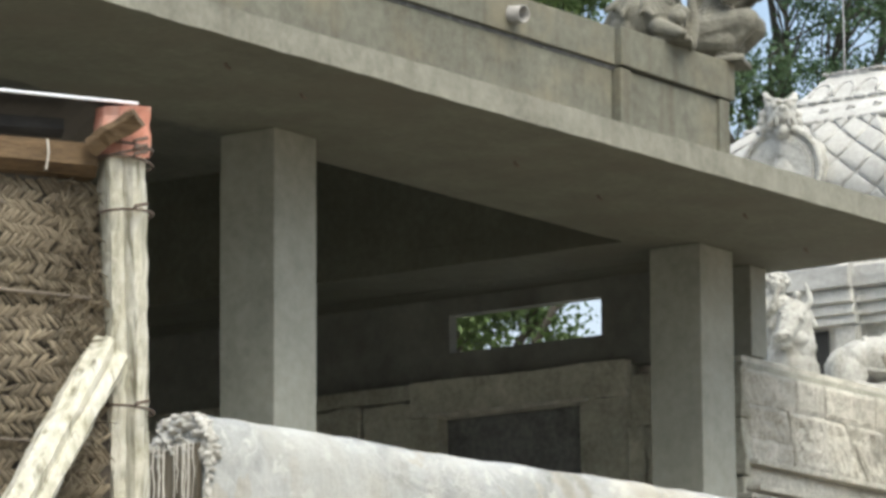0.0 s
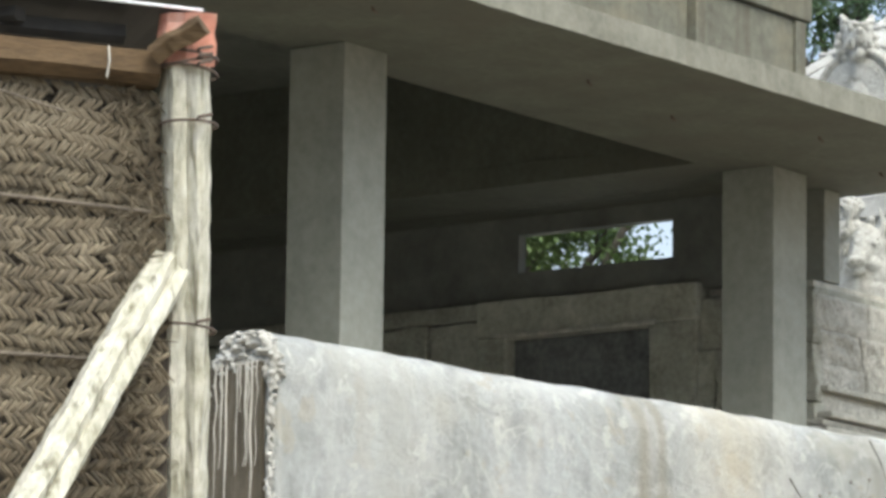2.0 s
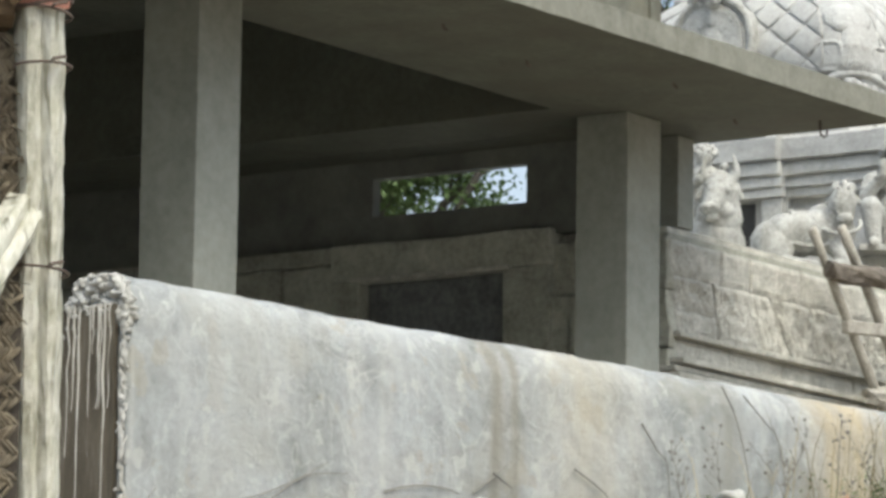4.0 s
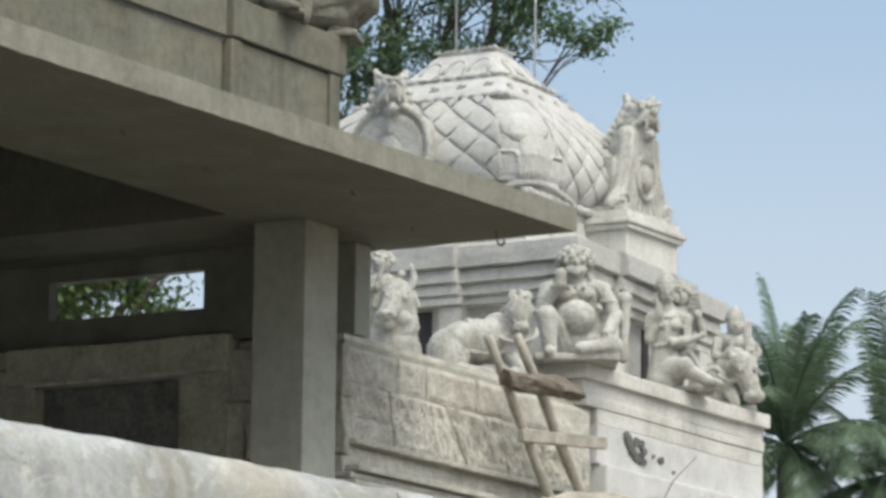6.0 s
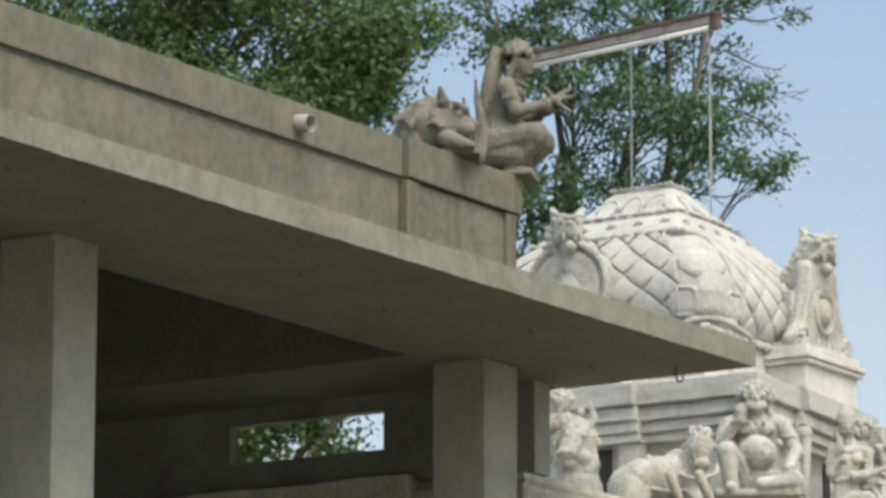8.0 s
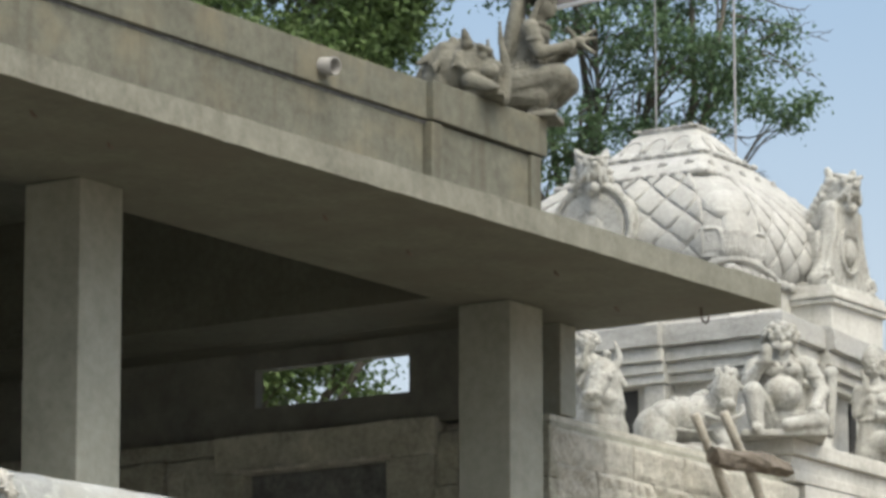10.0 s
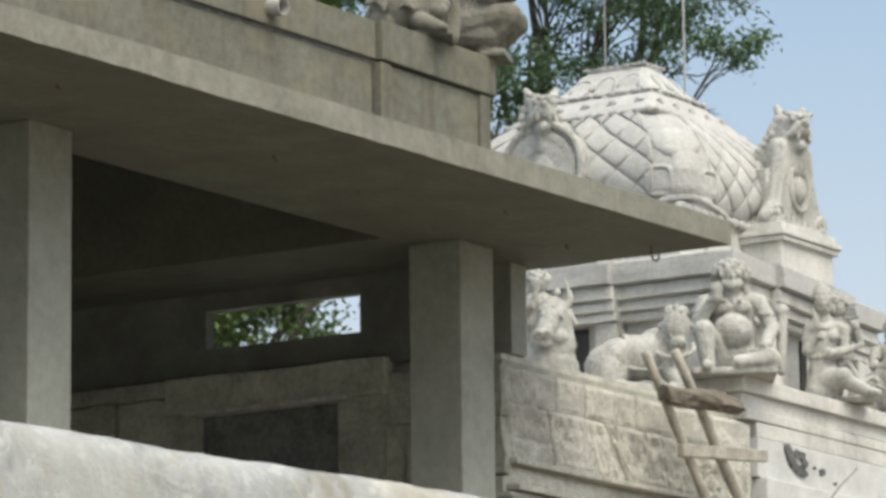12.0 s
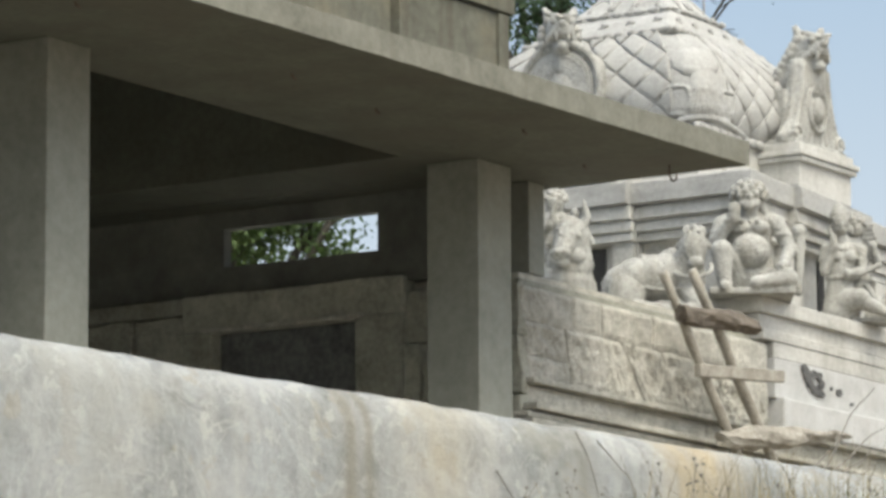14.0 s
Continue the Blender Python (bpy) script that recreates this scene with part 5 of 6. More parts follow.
def kneeling_figure(bm):
    """A crouching figure with folded hands holding a spray, a pleated skirt and a tall leaf-shaped slab behind it."""
    box(bm, -0.26, 0.22, -0.17, 0.17, 0.0, 0.03)
    for i in range(40):
        f = i / 39
        ball(bm, (-0.13 + 0.085 * f, 0, 0.30 + 0.58 * f), 0.078 * math.sqrt(max(0.25, 1 - (f - 0.45) ** 2 * 2.2)), (0.85, 1.5, 0.8), 14)
    for k in (-1, 1):
        limb(bm, (-0.06, 0.07 * k, 0.22), (0.24, 0.12 * k, 0.27), 0.15, 0.092)
        limb(bm, (-0.08, 0.08 * k, 0.17), (0.10, 0.10 * k, 0.15), 0.125, 0.10)
        limb(bm, (0.25, 0.12 * k, 0.26), (0.08, 0.11 * k, 0.07), 0.078, 0.048)
        limb(bm, (0.06, 0.11 * k, 0.035), (0.20, 0.12 * k, 0.028), 0.040, 0.026)
        ball(bm, (0.05, 0.155 * k, 0.59), 0.068)
        limb(bm, (0.04, 0.05 * k, 0.64), (0.05, 0.14 * k, 0.61), 0.045, 0.055)
        arm(bm, (0.06, 0.165 * k, 0.58), (0.12, 0.20 * k, 0.42), (0.29, 0.05 * k, 0.49), 0.058)
        for j in range(5):
            ball(bm, (0.10 - 0.012 * j, 0.085 * k, 0.80 - 0.03 * j), 0.028, (1, 1, 1), 8)
        limb(bm, (0.34, 0.01 * k, 0.54), (0.28 if k < 0 else 0.45, 0.05 * k, 0.62), 0.022, 0.012)
        limb(bm, (0.34, 0.01 * k, 0.53), (0.46, 0.03 * k, 0.50 + 0.06 * k), 0.022, 0.012)
    ball(bm, (0.34, 0, 0.53), 0.042, (1.2, 1.1, 0.9), 12)
    for i in range(12):
        f = i / 11
        ball(bm, (-0.02 + 0.07 * f, 0, 0.34 + 0.24 * f), 0.115 - 0.018 * math.sin(f * 3.1), (0.95, 1.2, 0.7), 16)
    for j in range(4):
        for i in range(26):
            a = i * math.tau / 26
            ball(bm, (-0.02 + (0.145 + 0.012 * j) * math.cos(a), (0.165 + 0.008 * j) * math.sin(a), 0.36 - 0.03 * j + 0.03 * math.cos(a)), 0.019, (1, 1, 0.8), 8)
    limb(bm, (0.06, 0, 0.64), (0.09, 0, 0.72), 0.055, 0.052)
    ball(bm, (0.12, 0, 0.775), 0.075, (1, 0.92, 1.15), 18)
    ball(bm, (0.19, 0, 0.765), 0.016, (1, 0.8, 1.5), 8)
    ball(bm, (0.175, 0, 0.725), 0.02, (1, 1.2, 0.7), 8)
    limb(bm, (0.185, -0.035, 0.80), (0.185, 0.035, 0.80), 0.012, 0.012)
    curls(bm, (0.10, 0, 0.84), 0.095, 40, 0.028, -0.1)
    for i in range(16):
        a = i * math.tau / 16
        ball(bm, (0.07 + 0.085 * math.cos(a), 0.10 * math.sin(a), 0.655 - 0.02 * math.cos(a)), 0.018, (1, 1, 1), 8)
        ball(bm, (0.105 + 0.03 * math.cos(a), 0.0, 0.5 + 0.12 * math.sin(a)), 0.012, (1, 1, 1), 6)


def crouching_beast(bm):
    """A crouching beast with a heavy mane in thick tangled locks, a broad low face and a forked flame-shaped tail."""
    box(bm, -0.26, 0.26, -0.17, 0.17, 0.0, 0.03)
    ball(bm, (-0.09, 0, 0.21), 0.185, (1.0, 0.95, 1.05), 20)
    ball(bm, (0.04, -0.04, 0.20), 0.155, (1.0, 1.0, 1.1), 20)
    ball(bm, (-0.16, 0, 0.12), 0.13, (1.0, 1.2, 0.95), 16)
    r = random.Random(4)
    for i in range(46):
        a, h = r.uniform(0, math.tau), r.uniform(0.1, 1.0)
        q = math.sqrt(1 - h * h)
        p = Vector((-0.07 + 0.19 * q * math.cos(a), 0.17 * q * math.sin(a), 0.20 + 0.20 * h))
        d = Vector((r.uniform(-0.05, 0.03) + 0.04 * math.cos(a), 0.04 * math.sin(a), -r.uniform(0.05, 0.13)))
        limb(bm, p, p + d * 0.6, r.uniform(0.022, 0.034), 0.024)
        limb(bm, p + d * 0.6, p + d + Vector((r.uniform(-0.03, 0.03), 0, 0)), 0.024, 0.012)
    for k in (-1, 1):
        ball(bm, (0.13 + 0.02 * k, -0.07 + 0.075 * k, 0.265), 0.036, (1, 1, 1), 12)
        limb(bm, (0.16, -0.07 + 0.03 * k, 0.305), (0.10, -0.07 + 0.12 * k, 0.325), 0.032, 0.022)
        limb(bm, (0.02, -0.04 + 0.11 * k, 0.35), (0.0, -0.04 + 0.15 * k, 0.43), 0.045, 0.018)
        ball(bm, (0.165, -0.08 + 0.06 * k, 0.165), 0.068, (1, 1, 0.85), 12)
        limb(bm, (0.19, -0.09 + 0.05 * k, 0.135), (0.195, -0.09 + 0.055 * k, 0.08), 0.018, 0.009)
    ball(bm, (0.19, -0.09, 0.205), 0.058, (1.1, 1.2, 0.9), 12)
    limb(bm, (0.08, -0.05, 0.09), (0.17, -0.08, 0.075), 0.075, 0.05)
    limb(bm, (0.04, -0.16, 0.10), (0.16, -0.20, 0.05), 0.06, 0.045)
    limb(bm, (0.06, 0.10, 0.10), (0.24, 0.08, 0.05), 0.06, 0.045)
    for j in range(3):
        ball(bm, (0.20, -0.20 + 0.035 * (j - 1), 0.04), 0.025, (1.3, 1, 1), 8)
    for a, b, h in ((0.20, 0.17, 0.38), (0.25, 0.25, 0.50), (0.15, 0.09, 0.36)):
        for q in range(16):
            f = q / 15
            ball(bm, (a + (b - a) * f + 0.02 * math.sin(f * 5), 0.06, 0.04 + h * f), 0.052 * (1 - 0.75 * f), (1, 0.8, 1.2), 10)


sculpture("kneeling_statue", (28.30, 17.93, 9.172), -68, kneeling_figure, STATUE_GREY, "grey cement statue of a crouching figure with raised hands", "statue", size=1.13)
sculpture("crouching_beast", (27.46, 17.94, 9.172), -58, crouching_beast, STATUE_GREY, "grey cement statue of a maned beast on the parapet", "statue", size=1.12)
sculpture("seated_statue", (32.28, 18.02, 7.292), 212, seated_guard, STATUE_WHITE, "white plaster statue of a seated pot-bellied figure", "statue", size=1.08)
sculpture("lying_bull", (31.53, 18.42, 7.041), 213, lying_bull, STATUE_WHITE, "white plaster statue of a lying bull with a necklace", "statue", size=1.0)
sculpture("horned_statue", (31.85, 19.47, 7.041), 213, horned_figure, STATUE_WHITE, "white plaster statue of a horned bull with a rider", "statue", size=1.0)
sculpture("leaning_statue", (33.86, 18.005, 7.292), 213, standing_figure, STATUE_WHITE, "white plaster statue of a kneeling figure with one hand raised", "statue", size=1.0)
sculpture("rider_statue", (35.15, 18.03, 7.292), 213, rider, STATUE_WHITE, "white plaster statue of a rider bent over a bull", "statue", size=1.0)


# ---- painted plaster on the hall's side ----
part("plaster_band", wavy_box(32.42, 35.40, HALL_Y - 0.03, HALL_Y + 0.1, 6.822, 6.948, 0.008, 0.006, 3), STUCCO, hall, "bare grey plaster band")
painted = part("painted_plaster", wavy_box(32.42, 35.40, HALL_Y - 0.035, HALL_Y + 0.1, 6.50, 6.82, 0.01, 0.008, 3), WHITE_TILE, hall, "whitewashed plaster panel")
part("painted_ledge", wavy_box(32.46, 36.05, HALL_Y - 0.10, HALL_Y + 0.1, 6.23, 6.497, 0.02, 0.008, 3), WHITE_TILE, hall, "whitewashed plaster ledge")
bm = bmesh.new()
for px, pz, pr, ps in [(32.90, 6.775, 0.04, 1.2), (32.95, 6.72, 0.04, 1.4), (33.0, 6.67, 0.036, 1.0), (33.14, 6.61, 0.034, 1.0), (33.21, 6.60, 0.026, 1.0)] + [(33.08 + 0.11 * math.cos(q * 0.9), 6.69 + 0.065 * math.sin(q * 0.9), 0.036, 1.0) for q in range(7)]:
    bmesh.ops.create_cone(bm, cap_ends=True, segments=12, radius1=pr, radius2=pr, depth=0.006, matrix=Matrix.Translation((px, HALL_Y - 0.045 - pr * 0.12 - 0.004 * ((px * 31) % 1), pz)) @ Matrix.Diagonal((1.5, 1, ps, 1)) @ Matrix.Rotation(radians(90), 4, "X"))
rough(bm, bm.verts, 0.012, 25)
part("painted_mark", bm, PAINT_SHADE_BLACK, painted, "black painted flower-like mark")
for px, pz, pr in ((33.50, 6.65, 0.03), (33.36, 6.67, 0.016), (33.72, 6.58, 0.014)):
    bm = bmesh.new()
    bmesh.ops.create_cone(bm, cap_ends=True, segments=12, radius1=pr, radius2=pr, depth=0.006, matrix=Matrix.Translation((px, HALL_Y - 0.048, pz)) @ Matrix.Diagonal((1.8, 1, 1, 1)) @ Matrix.Rotation(radians(90), 4, "X"))
    rough(bm, bm.verts, 0.010, 25)
    part("paint_spot", bm, PAINT_SHADE_BLACK, painted)

# ---- pole ladder lashed in front of the hall ----
LY = 17.66
ladder = thing("pole_ladder", (31.5, LY, 3.3), "rough wooden pole ladder with log rungs", "ladder")


def stick(a, b, r0, r1, seed, seg=10, steps=22, wobble=0.015):
    a, b = Vector(a), Vector(b)
    pts, rr = [], []
    for i in range(steps + 1):
        f = i / steps
        pts.append(a.lerp(b, f) + noise.noise_vector(Vector((f * 3 + seed, seed, 0))) * wobble)
        rr.append((r0 + (r1 - r0) * f) * (1 + 0.12 * noise.noise((f * 6 + seed, 3.1, seed))))
    bm = bmesh.new()
    tube(bm, pts, rr, seg)
    rough(bm, bm.verts, r0 * 0.22, 9, seed)
    rough(bm, bm.verts, r0 * 0.12, 30, seed)
    return bm


part("pole", stick((30.26, LY, 7.20), (33.04, LY - 0.25, 3.4), 0.038, 0.043, 1.0), GREY_WOOD, ladder, "", True)
part("pole", stick((30.70, LY, 7.29), (33.79, LY - 0.25, 3.4), 0.039, 0.050, 2.0), GREY_WOOD, ladder, "", True)


def split_log(a, b, radii, seed, jag):
    """A rough log: radii along its length, ragged ends and a split, flattened section."""
    a, b = Vector(a), Vector(b)
    n = 40
    pts, rr = [], []
    for i in range(n + 1):
        f = i / n
        g = f * (len(radii) - 1)
        j = min(int(g), len(radii) - 2)
        rr.append(radii[j] + (radii[j + 1] - radii[j]) * (g - j))
        pts.append(a.lerp(b, f) + noise.noise_vector(Vector((f * 3 + seed, seed, 0))) * 0.03)
    bm = bmesh.new()
    tube(bm, pts, rr, 16)
    ax = (b - a).normalized()
    for v in bm.verts:
        f = (v.co - a).dot(ax) / (b - a).length
        end = max(0.0, 1 - 9 * min(f, 1 - f))
        v.co += ax * jag * end * noise.noise((v.co.z * 40, v.co.y * 40, seed))
    for v in bm.verts:
        v.co += noise.noise_vector(Vector((v.co.x * 2.2, v.co.y * 16, v.co.z * 16 + seed))) * 0.034
        v.co += noise.noise_vector(Vector((v.co.x * 7, v.co.y * 40, v.co.z * 40 + seed))) * 0.016
    return bm


part("rung", split_log((30.40, LY - 0.08, 6.88), (31.52, LY - 0.1, 6.955), (0.066, 0.078, 0.076, 0.078, 0.074, 0.05), 3.0, 0.05), DARK_WOOD, ladder, "thick dark log rung")
bm = bmesh.new()
box(bm, -0.68, 0.68, -0.03, 0.03, -0.05, 0.05, 0.01)
cut(bm, 2)
rough(bm, bm.verts, 0.008, 5)
bmesh.ops.transform(bm, matrix=pose(31.29, LY - 0.09, 6.53, 0, -4.5, 0), verts=bm.verts)
part("rung", bm, GREY_WOOD, ladder, "flat plank rung")
part("rung", split_log((30.90, LY - 0.12, 5.985), (33.0, LY - 0.14, 6.19), (0.05, 0.085, 0.09, 0.08, 0.065, 0.045, 0.012), 4.0, 0.12), GREY_WOOD, ladder, "split log rung")
for i, (a, b) in enumerate((((32.2, LY - 0.2, 5.7), (33.2, LY - 0.25, 6.62)), ((32.3, LY - 0.22, 5.7), (33.45, LY - 0.22, 6.35)), ((32.45, LY - 0.2, 5.7), (33.3, LY - 0.2, 6.15)), ((32.1, LY - 0.2, 5.7), (32.7, LY - 0.22, 6.25)))):
    part("twig", stick(a, b, 0.011, 0.004, 10.0 + i, seg=6, wobble=0.06), TWIG, ladder)

# ---- boundary wall ----
WALL_A, WALL_TURN, WALL_LEN, WALL_THICK = Vector((14.02, 11.29, 0)), radians(-5.2), 9.5, 0.34
WU = Vector((math.cos(WALL_TURN), math.sin(WALL_TURN), 0))
WV = Vector((-math.sin(WALL_TURN), math.cos(WALL_TURN), 0))


def on_wall(u, v, z):
    p = WALL_A + WU * u + WV * v
    return Vector((p.x, p.y, z))


def boundary_wall():
    profile = [(0.0, 2.6), (0.0, 3.0), (0.0, 3.4), (0.0, 3.75), (0.004, 4.05), (0.02, 4.12), (0.05, 4.175), (0.09, 4.212), (0.16, 4.232), (0.24, 4.215), (0.30, 4.16), (0.335, 4.08), (0.34, 3.4), (0.34, 2.6)]
    bm = bmesh.new()
    n = 190
    rows = []
    for i in range(n + 1):
        u = WALL_LEN * i / n
        sag = 0.012 * noise.noise((u * 0.9, 1.0, 0)) + 0.006 * noise.noise((u * 4, 7.0, 0))
        end = max(0.0, 1 - u / 0.18)
        row = []
        for v, z in profile:
            p = on_wall(u, v + 0.01 * noise.noise((u * 2.2, z * 2.2, 3.0)), z + (sag if z > 3.6 else 0))
            p += noise.noise_vector(Vector((u * 8, v * 8, z * 8))) * (0.006 + 0.012 * end)
            row.append(bm.verts.new(p))
        rows.append(row)
    for q, w in zip(rows, rows[1:]):
        for j in range(len(q) - 1):
            bm.faces.new((q[j], q[j + 1], w[j + 1], w[j]))
    bm.faces.new(rows[0])
    bm.faces.new(rows[-1])
    return bm


wall = thing("boundary_wall", (18, 11, 3.0), "whitish cement-rendered boundary wall with a rounded top", "wall")
part("wall_body", boundary_wall(), RENDERED, wall, "", True)
bm = bmesh.new()
made = box(bm, -0.035, -0.006, 0.04, 0.335, 2.6, 4.09)
cut(bm, 5)
rough(bm, bm.verts, 0.012, 9)
for v in bm.verts:
    v.co = on_wall(v.co.x, v.co.y, v.co.z)
part("broken_end", bm, WALL_END, wall, "brown raw end face with lime runs")
for i in range(10):
    v = 0.05 + 0.028 * i + rng.uniform(-0.018, 0.018)
    z0, z1 = 4.10, 4.10 - rng.choice((0.14, 0.2, 0.3, 0.42, 0.6, 1.0))
    pts = [on_wall(-0.036, v + 0.016 * noise.noise((k * 0.8, i * 2.0, 0)), z0 + (z1 - z0) * k / 7) for k in range(8)]
    part("lime_run", tubed(pts, [max(0.0022, (0.0058 - 0.0006 * k) * (0.7 + 0.12 * ((i * 3) % 5)) * (1 + 0.5 * noise.noise((k * 1.7, i * 3.0, 2.0)))) for k in range(8)], 6), LIME, wall)
bm = bmesh.new()
for i in range(750):
    v = rng.uniform(-0.005, 0.335)
    top = 4.232 - 1.2 * max(0.0, abs(v - 0.165) - 0.09)
    ball(bm, on_wall(rng.uniform(-0.030, 0.05), v, top - 0.014 - 0.16 * rng.random() ** 1.3), rng.uniform(0.008, 0.017), (rng.uniform(0.7, 1.6), 1, rng.uniform(0.4, 0.9)), 6)
for i in range(260):
    ball(bm, on_wall(rng.uniform(-0.032, 0.0), 0.03 * rng.random() ** 1.5 - 0.006, 2.9 + i * 0.0049), rng.uniform(0.004, 0.007), (1, 1, rng.uniform(0.8, 4.0)), 6)
edge = part("crumbled_edge", bm, WALL_CAP, wall, "crumbling lime mortar edge", True)
fuse = edge.modifiers.new("fuse", "REMESH")
fuse.mode, fuse.voxel_size, fuse.use_smooth_shade = "VOXEL", 0.0055, True


def bar_between(a, b, w, h, bevel=0.004):
    """A flat bar from a to b."""
    bm = bmesh.new()
    box(bm, -w / 2, w / 2, 0, (b - a).length, -h / 2, h / 2, bevel)
    y = (b - a).normalized()
    x = y.cross(Vector((0, 0, 1))).normalized()
    m = Matrix((x, y, x.cross(y))).transposed().to_4x4()
    m.translation = a
    bmesh.ops.transform(bm, matrix=m, verts=bm.verts)
    return bm


# ---- thatched shed at the foot of the bank ----
SH_O = Vector((7.478, 6.33, 0))
SH_S = Vector((-0.818, 0.575, 0)).normalized()     # along the wall, away from the post
SH_N = Vector((-0.575, -0.818, 0)).normalized()    # out of the wall, towards the path


def on_shed(s, n, z):
    p = SH_O + SH_S * s + SH_N * n
    return Vector((p.x, p.y, z))


shed = thing("thatched_shed", (7.2, 6.8, 1.6), "small shed with woven palm-leaf walls and a metal sheet roof", "shed")


SQUARED = [(-0.5, -0.5), (-0.5, 0.15), (-0.2, 0.5), (0.1, 0.42), (0.5, 0.35), (0.5, -0.5)]
RIVEN = [(-0.5, -0.5), (-0.5, 0.10), (-0.42, 0.34), (-0.24, 0.40), (-0.15, 0.39), (-0.10, 0.31), (-0.04, 0.41), (0.06, 0.52), (0.22, 0.50), (0.30, 0.34), (0.46, 0.12), (0.5, -0.5)]


def hewn(points, w, d, seed, n=14, rag=0.004, shape=SQUARED):
    """A rough timber along two points, w wide across the wall and d deep."""
    a, b = Vector(points[0]), Vector(points[1])
    ax = (b - a).normalized()
    side = ax.cross(SH_N).normalized()
    out = side.cross(ax).normalized()
    bm = bmesh.new()
    rows = []
    for i in range(n + 1):
        f = i / n
        c = a.lerp(b, f) + noise.noise_vector(Vector((f * 2.5, seed, 0.5))) * 0.008
        k = 1 + 0.07 * noise.noise((f * 5, seed, 1.0))
        rows.append([bm.verts.new(c + side * (x * w * k) + out * (y * d) + noise.noise_vector(Vector((f * 40, x * 5 + seed, y * 5))) * rag) for x, y in shape])
    for q, r in zip(rows, rows[1:]):
        for j in range(len(shape)):
            k = (j + 1) % len(shape)
            bm.faces.new((q[j], q[k], r[k], r[j]))
    bm.faces.new(rows[0])
    bm.faces.new(rows[-1])
    return bm


POST_FOOT, POST_HEAD = Vector((7.74, 6.46, 1.45)), Vector((7.478, 6.278, 3.545))
CLEAT_A, CLEAT_B = Vector((7.396, 6.276, 3.572)), Vector((7.42, 6.195, 3.62))
POST_TOP = POST_HEAD + (POST_HEAD - POST_FOOT).normalized() * 0.115
post = part("post", hewn((POST_FOOT, POST_HEAD), 0.100, 0.10, 1.0, 90, 0.006, RIVEN), POST_WOOD, shed, "whitish lichen-covered rough wooden post")
part("painted_top", hewn((POST_HEAD, POST_TOP), 0.104, 0.105, 2.0, 5), POST_PAINT, post, "orange painted top of the post")
for z, tilt in ((3.42, 0.0), (3.535, 0.01), (3.55, -0.012), (3.565, 0.008), (2.985, 0.006)):
    c = POST_FOOT.lerp(POST_HEAD, (z - POST_FOOT.z) / (POST_HEAD.z - POST_FOOT.z))
    pts = [c + SH_S * (0.062 * math.cos(a)) + SH_N * (0.068 * math.sin(a)) + Vector((0, 0, tilt * math.cos(a))) for a in [i * math.tau / 16 for i in range(17)]]
    part("wire", tubed(pts, 0.0032, 6), WIRE, post, "rusty tie wire")
    part("wire", tubed([c + SH_N * 0.07, c + SH_N * 0.085 + Vector((0.0, 0, 0.004)), c + SH_N * 0.08 - SH_S * 0.03 + Vector((0, 0, 0.012))], 0.004, 6), WIRE, post)
part("brace", hewn((Vector((7.495, 6.325, 3.125)), Vector((6.13, 6.28, 1.36))), 0.098, 0.07, 3.0, 80, 0.005, RIVEN), POST_WOOD, shed, "slanting lichen-covered brace")
part("top_beam", hewn((on_shed(0.035, 0.02, 3.537), on_shed(1.6, 0.02, 3.565)), 0.074, 0.075, 4.0, 20, 0.003), BEAM_WOOD, shed, "brown wooden top beam")
part("cord", tubed([on_shed(0.155, 0.062, 3.575), on_shed(0.153, 0.066, 3.54), on_shed(0.157, 0.061, 3.505)], 0.0024, 6), LIME, shed, "pale cord")
part("rail", hewn((CLEAT_A + (CLEAT_A - CLEAT_B) * 0.35, CLEAT_B), 0.045, 0.035, 5.0, 8), BEAM_WOOD, shed, "short dark wooden cleat")
# Purlin, rafters and sheet are coloured near black to put in the roof's shade.
part("purlin", hewn((on_shed(0.1, -0.05, 3.625), on_shed(1.6, -0.05, 3.655)), 0.04, 0.05, 6.0, 8), DEEP_SHADE, shed, "wooden purlin coloured near black for shade")
bm = bmesh.new()
cols = []
for i in range(41):
    s = 0.0 + 1.7 * i / 40
    w = 0.0025 * math.sin(i * 1.9)
    cols.append([bm.verts.new(on_shed(s - 0.03, 0.05 - d, 3.668 + 0.034 * s + w - 0.05 * d + e)) for d, e in ((0.0, 0.0), (1.8, 0.0), (1.8, 0.004), (0.0, 0.004))])
for q, w in zip(cols, cols[1:]):
    for j in range(4):
        bm.faces.new((q[j], q[(j + 1) % 4], w[(j + 1) % 4], w[j]))
bm.faces.new(cols[0])
bm.faces.new(cols[-1])
roof = part("roof_sheet", bm, SHEET, shed, "corrugated metal sheet roof coloured near black for its shaded underside")
bm = bmesh.new()
tube(bm, [on_shed(-0.055, 0.055, 3.670), on_shed(0.4, 0.055, 3.685), on_shed(1.65, 0.055, 3.728)], 0.0038, 6)
part("sheet_edge", bm, SHEET_EDGE, roof, "pale folded edge of the sheet")
for s, n1, z1 in ((0.5, -0.6, 3.60), (0.34, -0.4, 3.66)):
    part("rafter", hewn((on_shed(s, 0.0, 3.645), on_shed(s + 0.35, n1, z1 - 0.02)), 0.03, 0.04, s, 5), DEEP_SHADE, shed, "wooden rafter coloured near black for shade")


part("sheet_scrap", bar_between(Vector((7.0, 6.65, 3.682)), Vector((7.095, 6.545, 3.703)), 0.10, 0.018), GREY_WOOD, shed, "loose grey scrap of board on the roof edge")


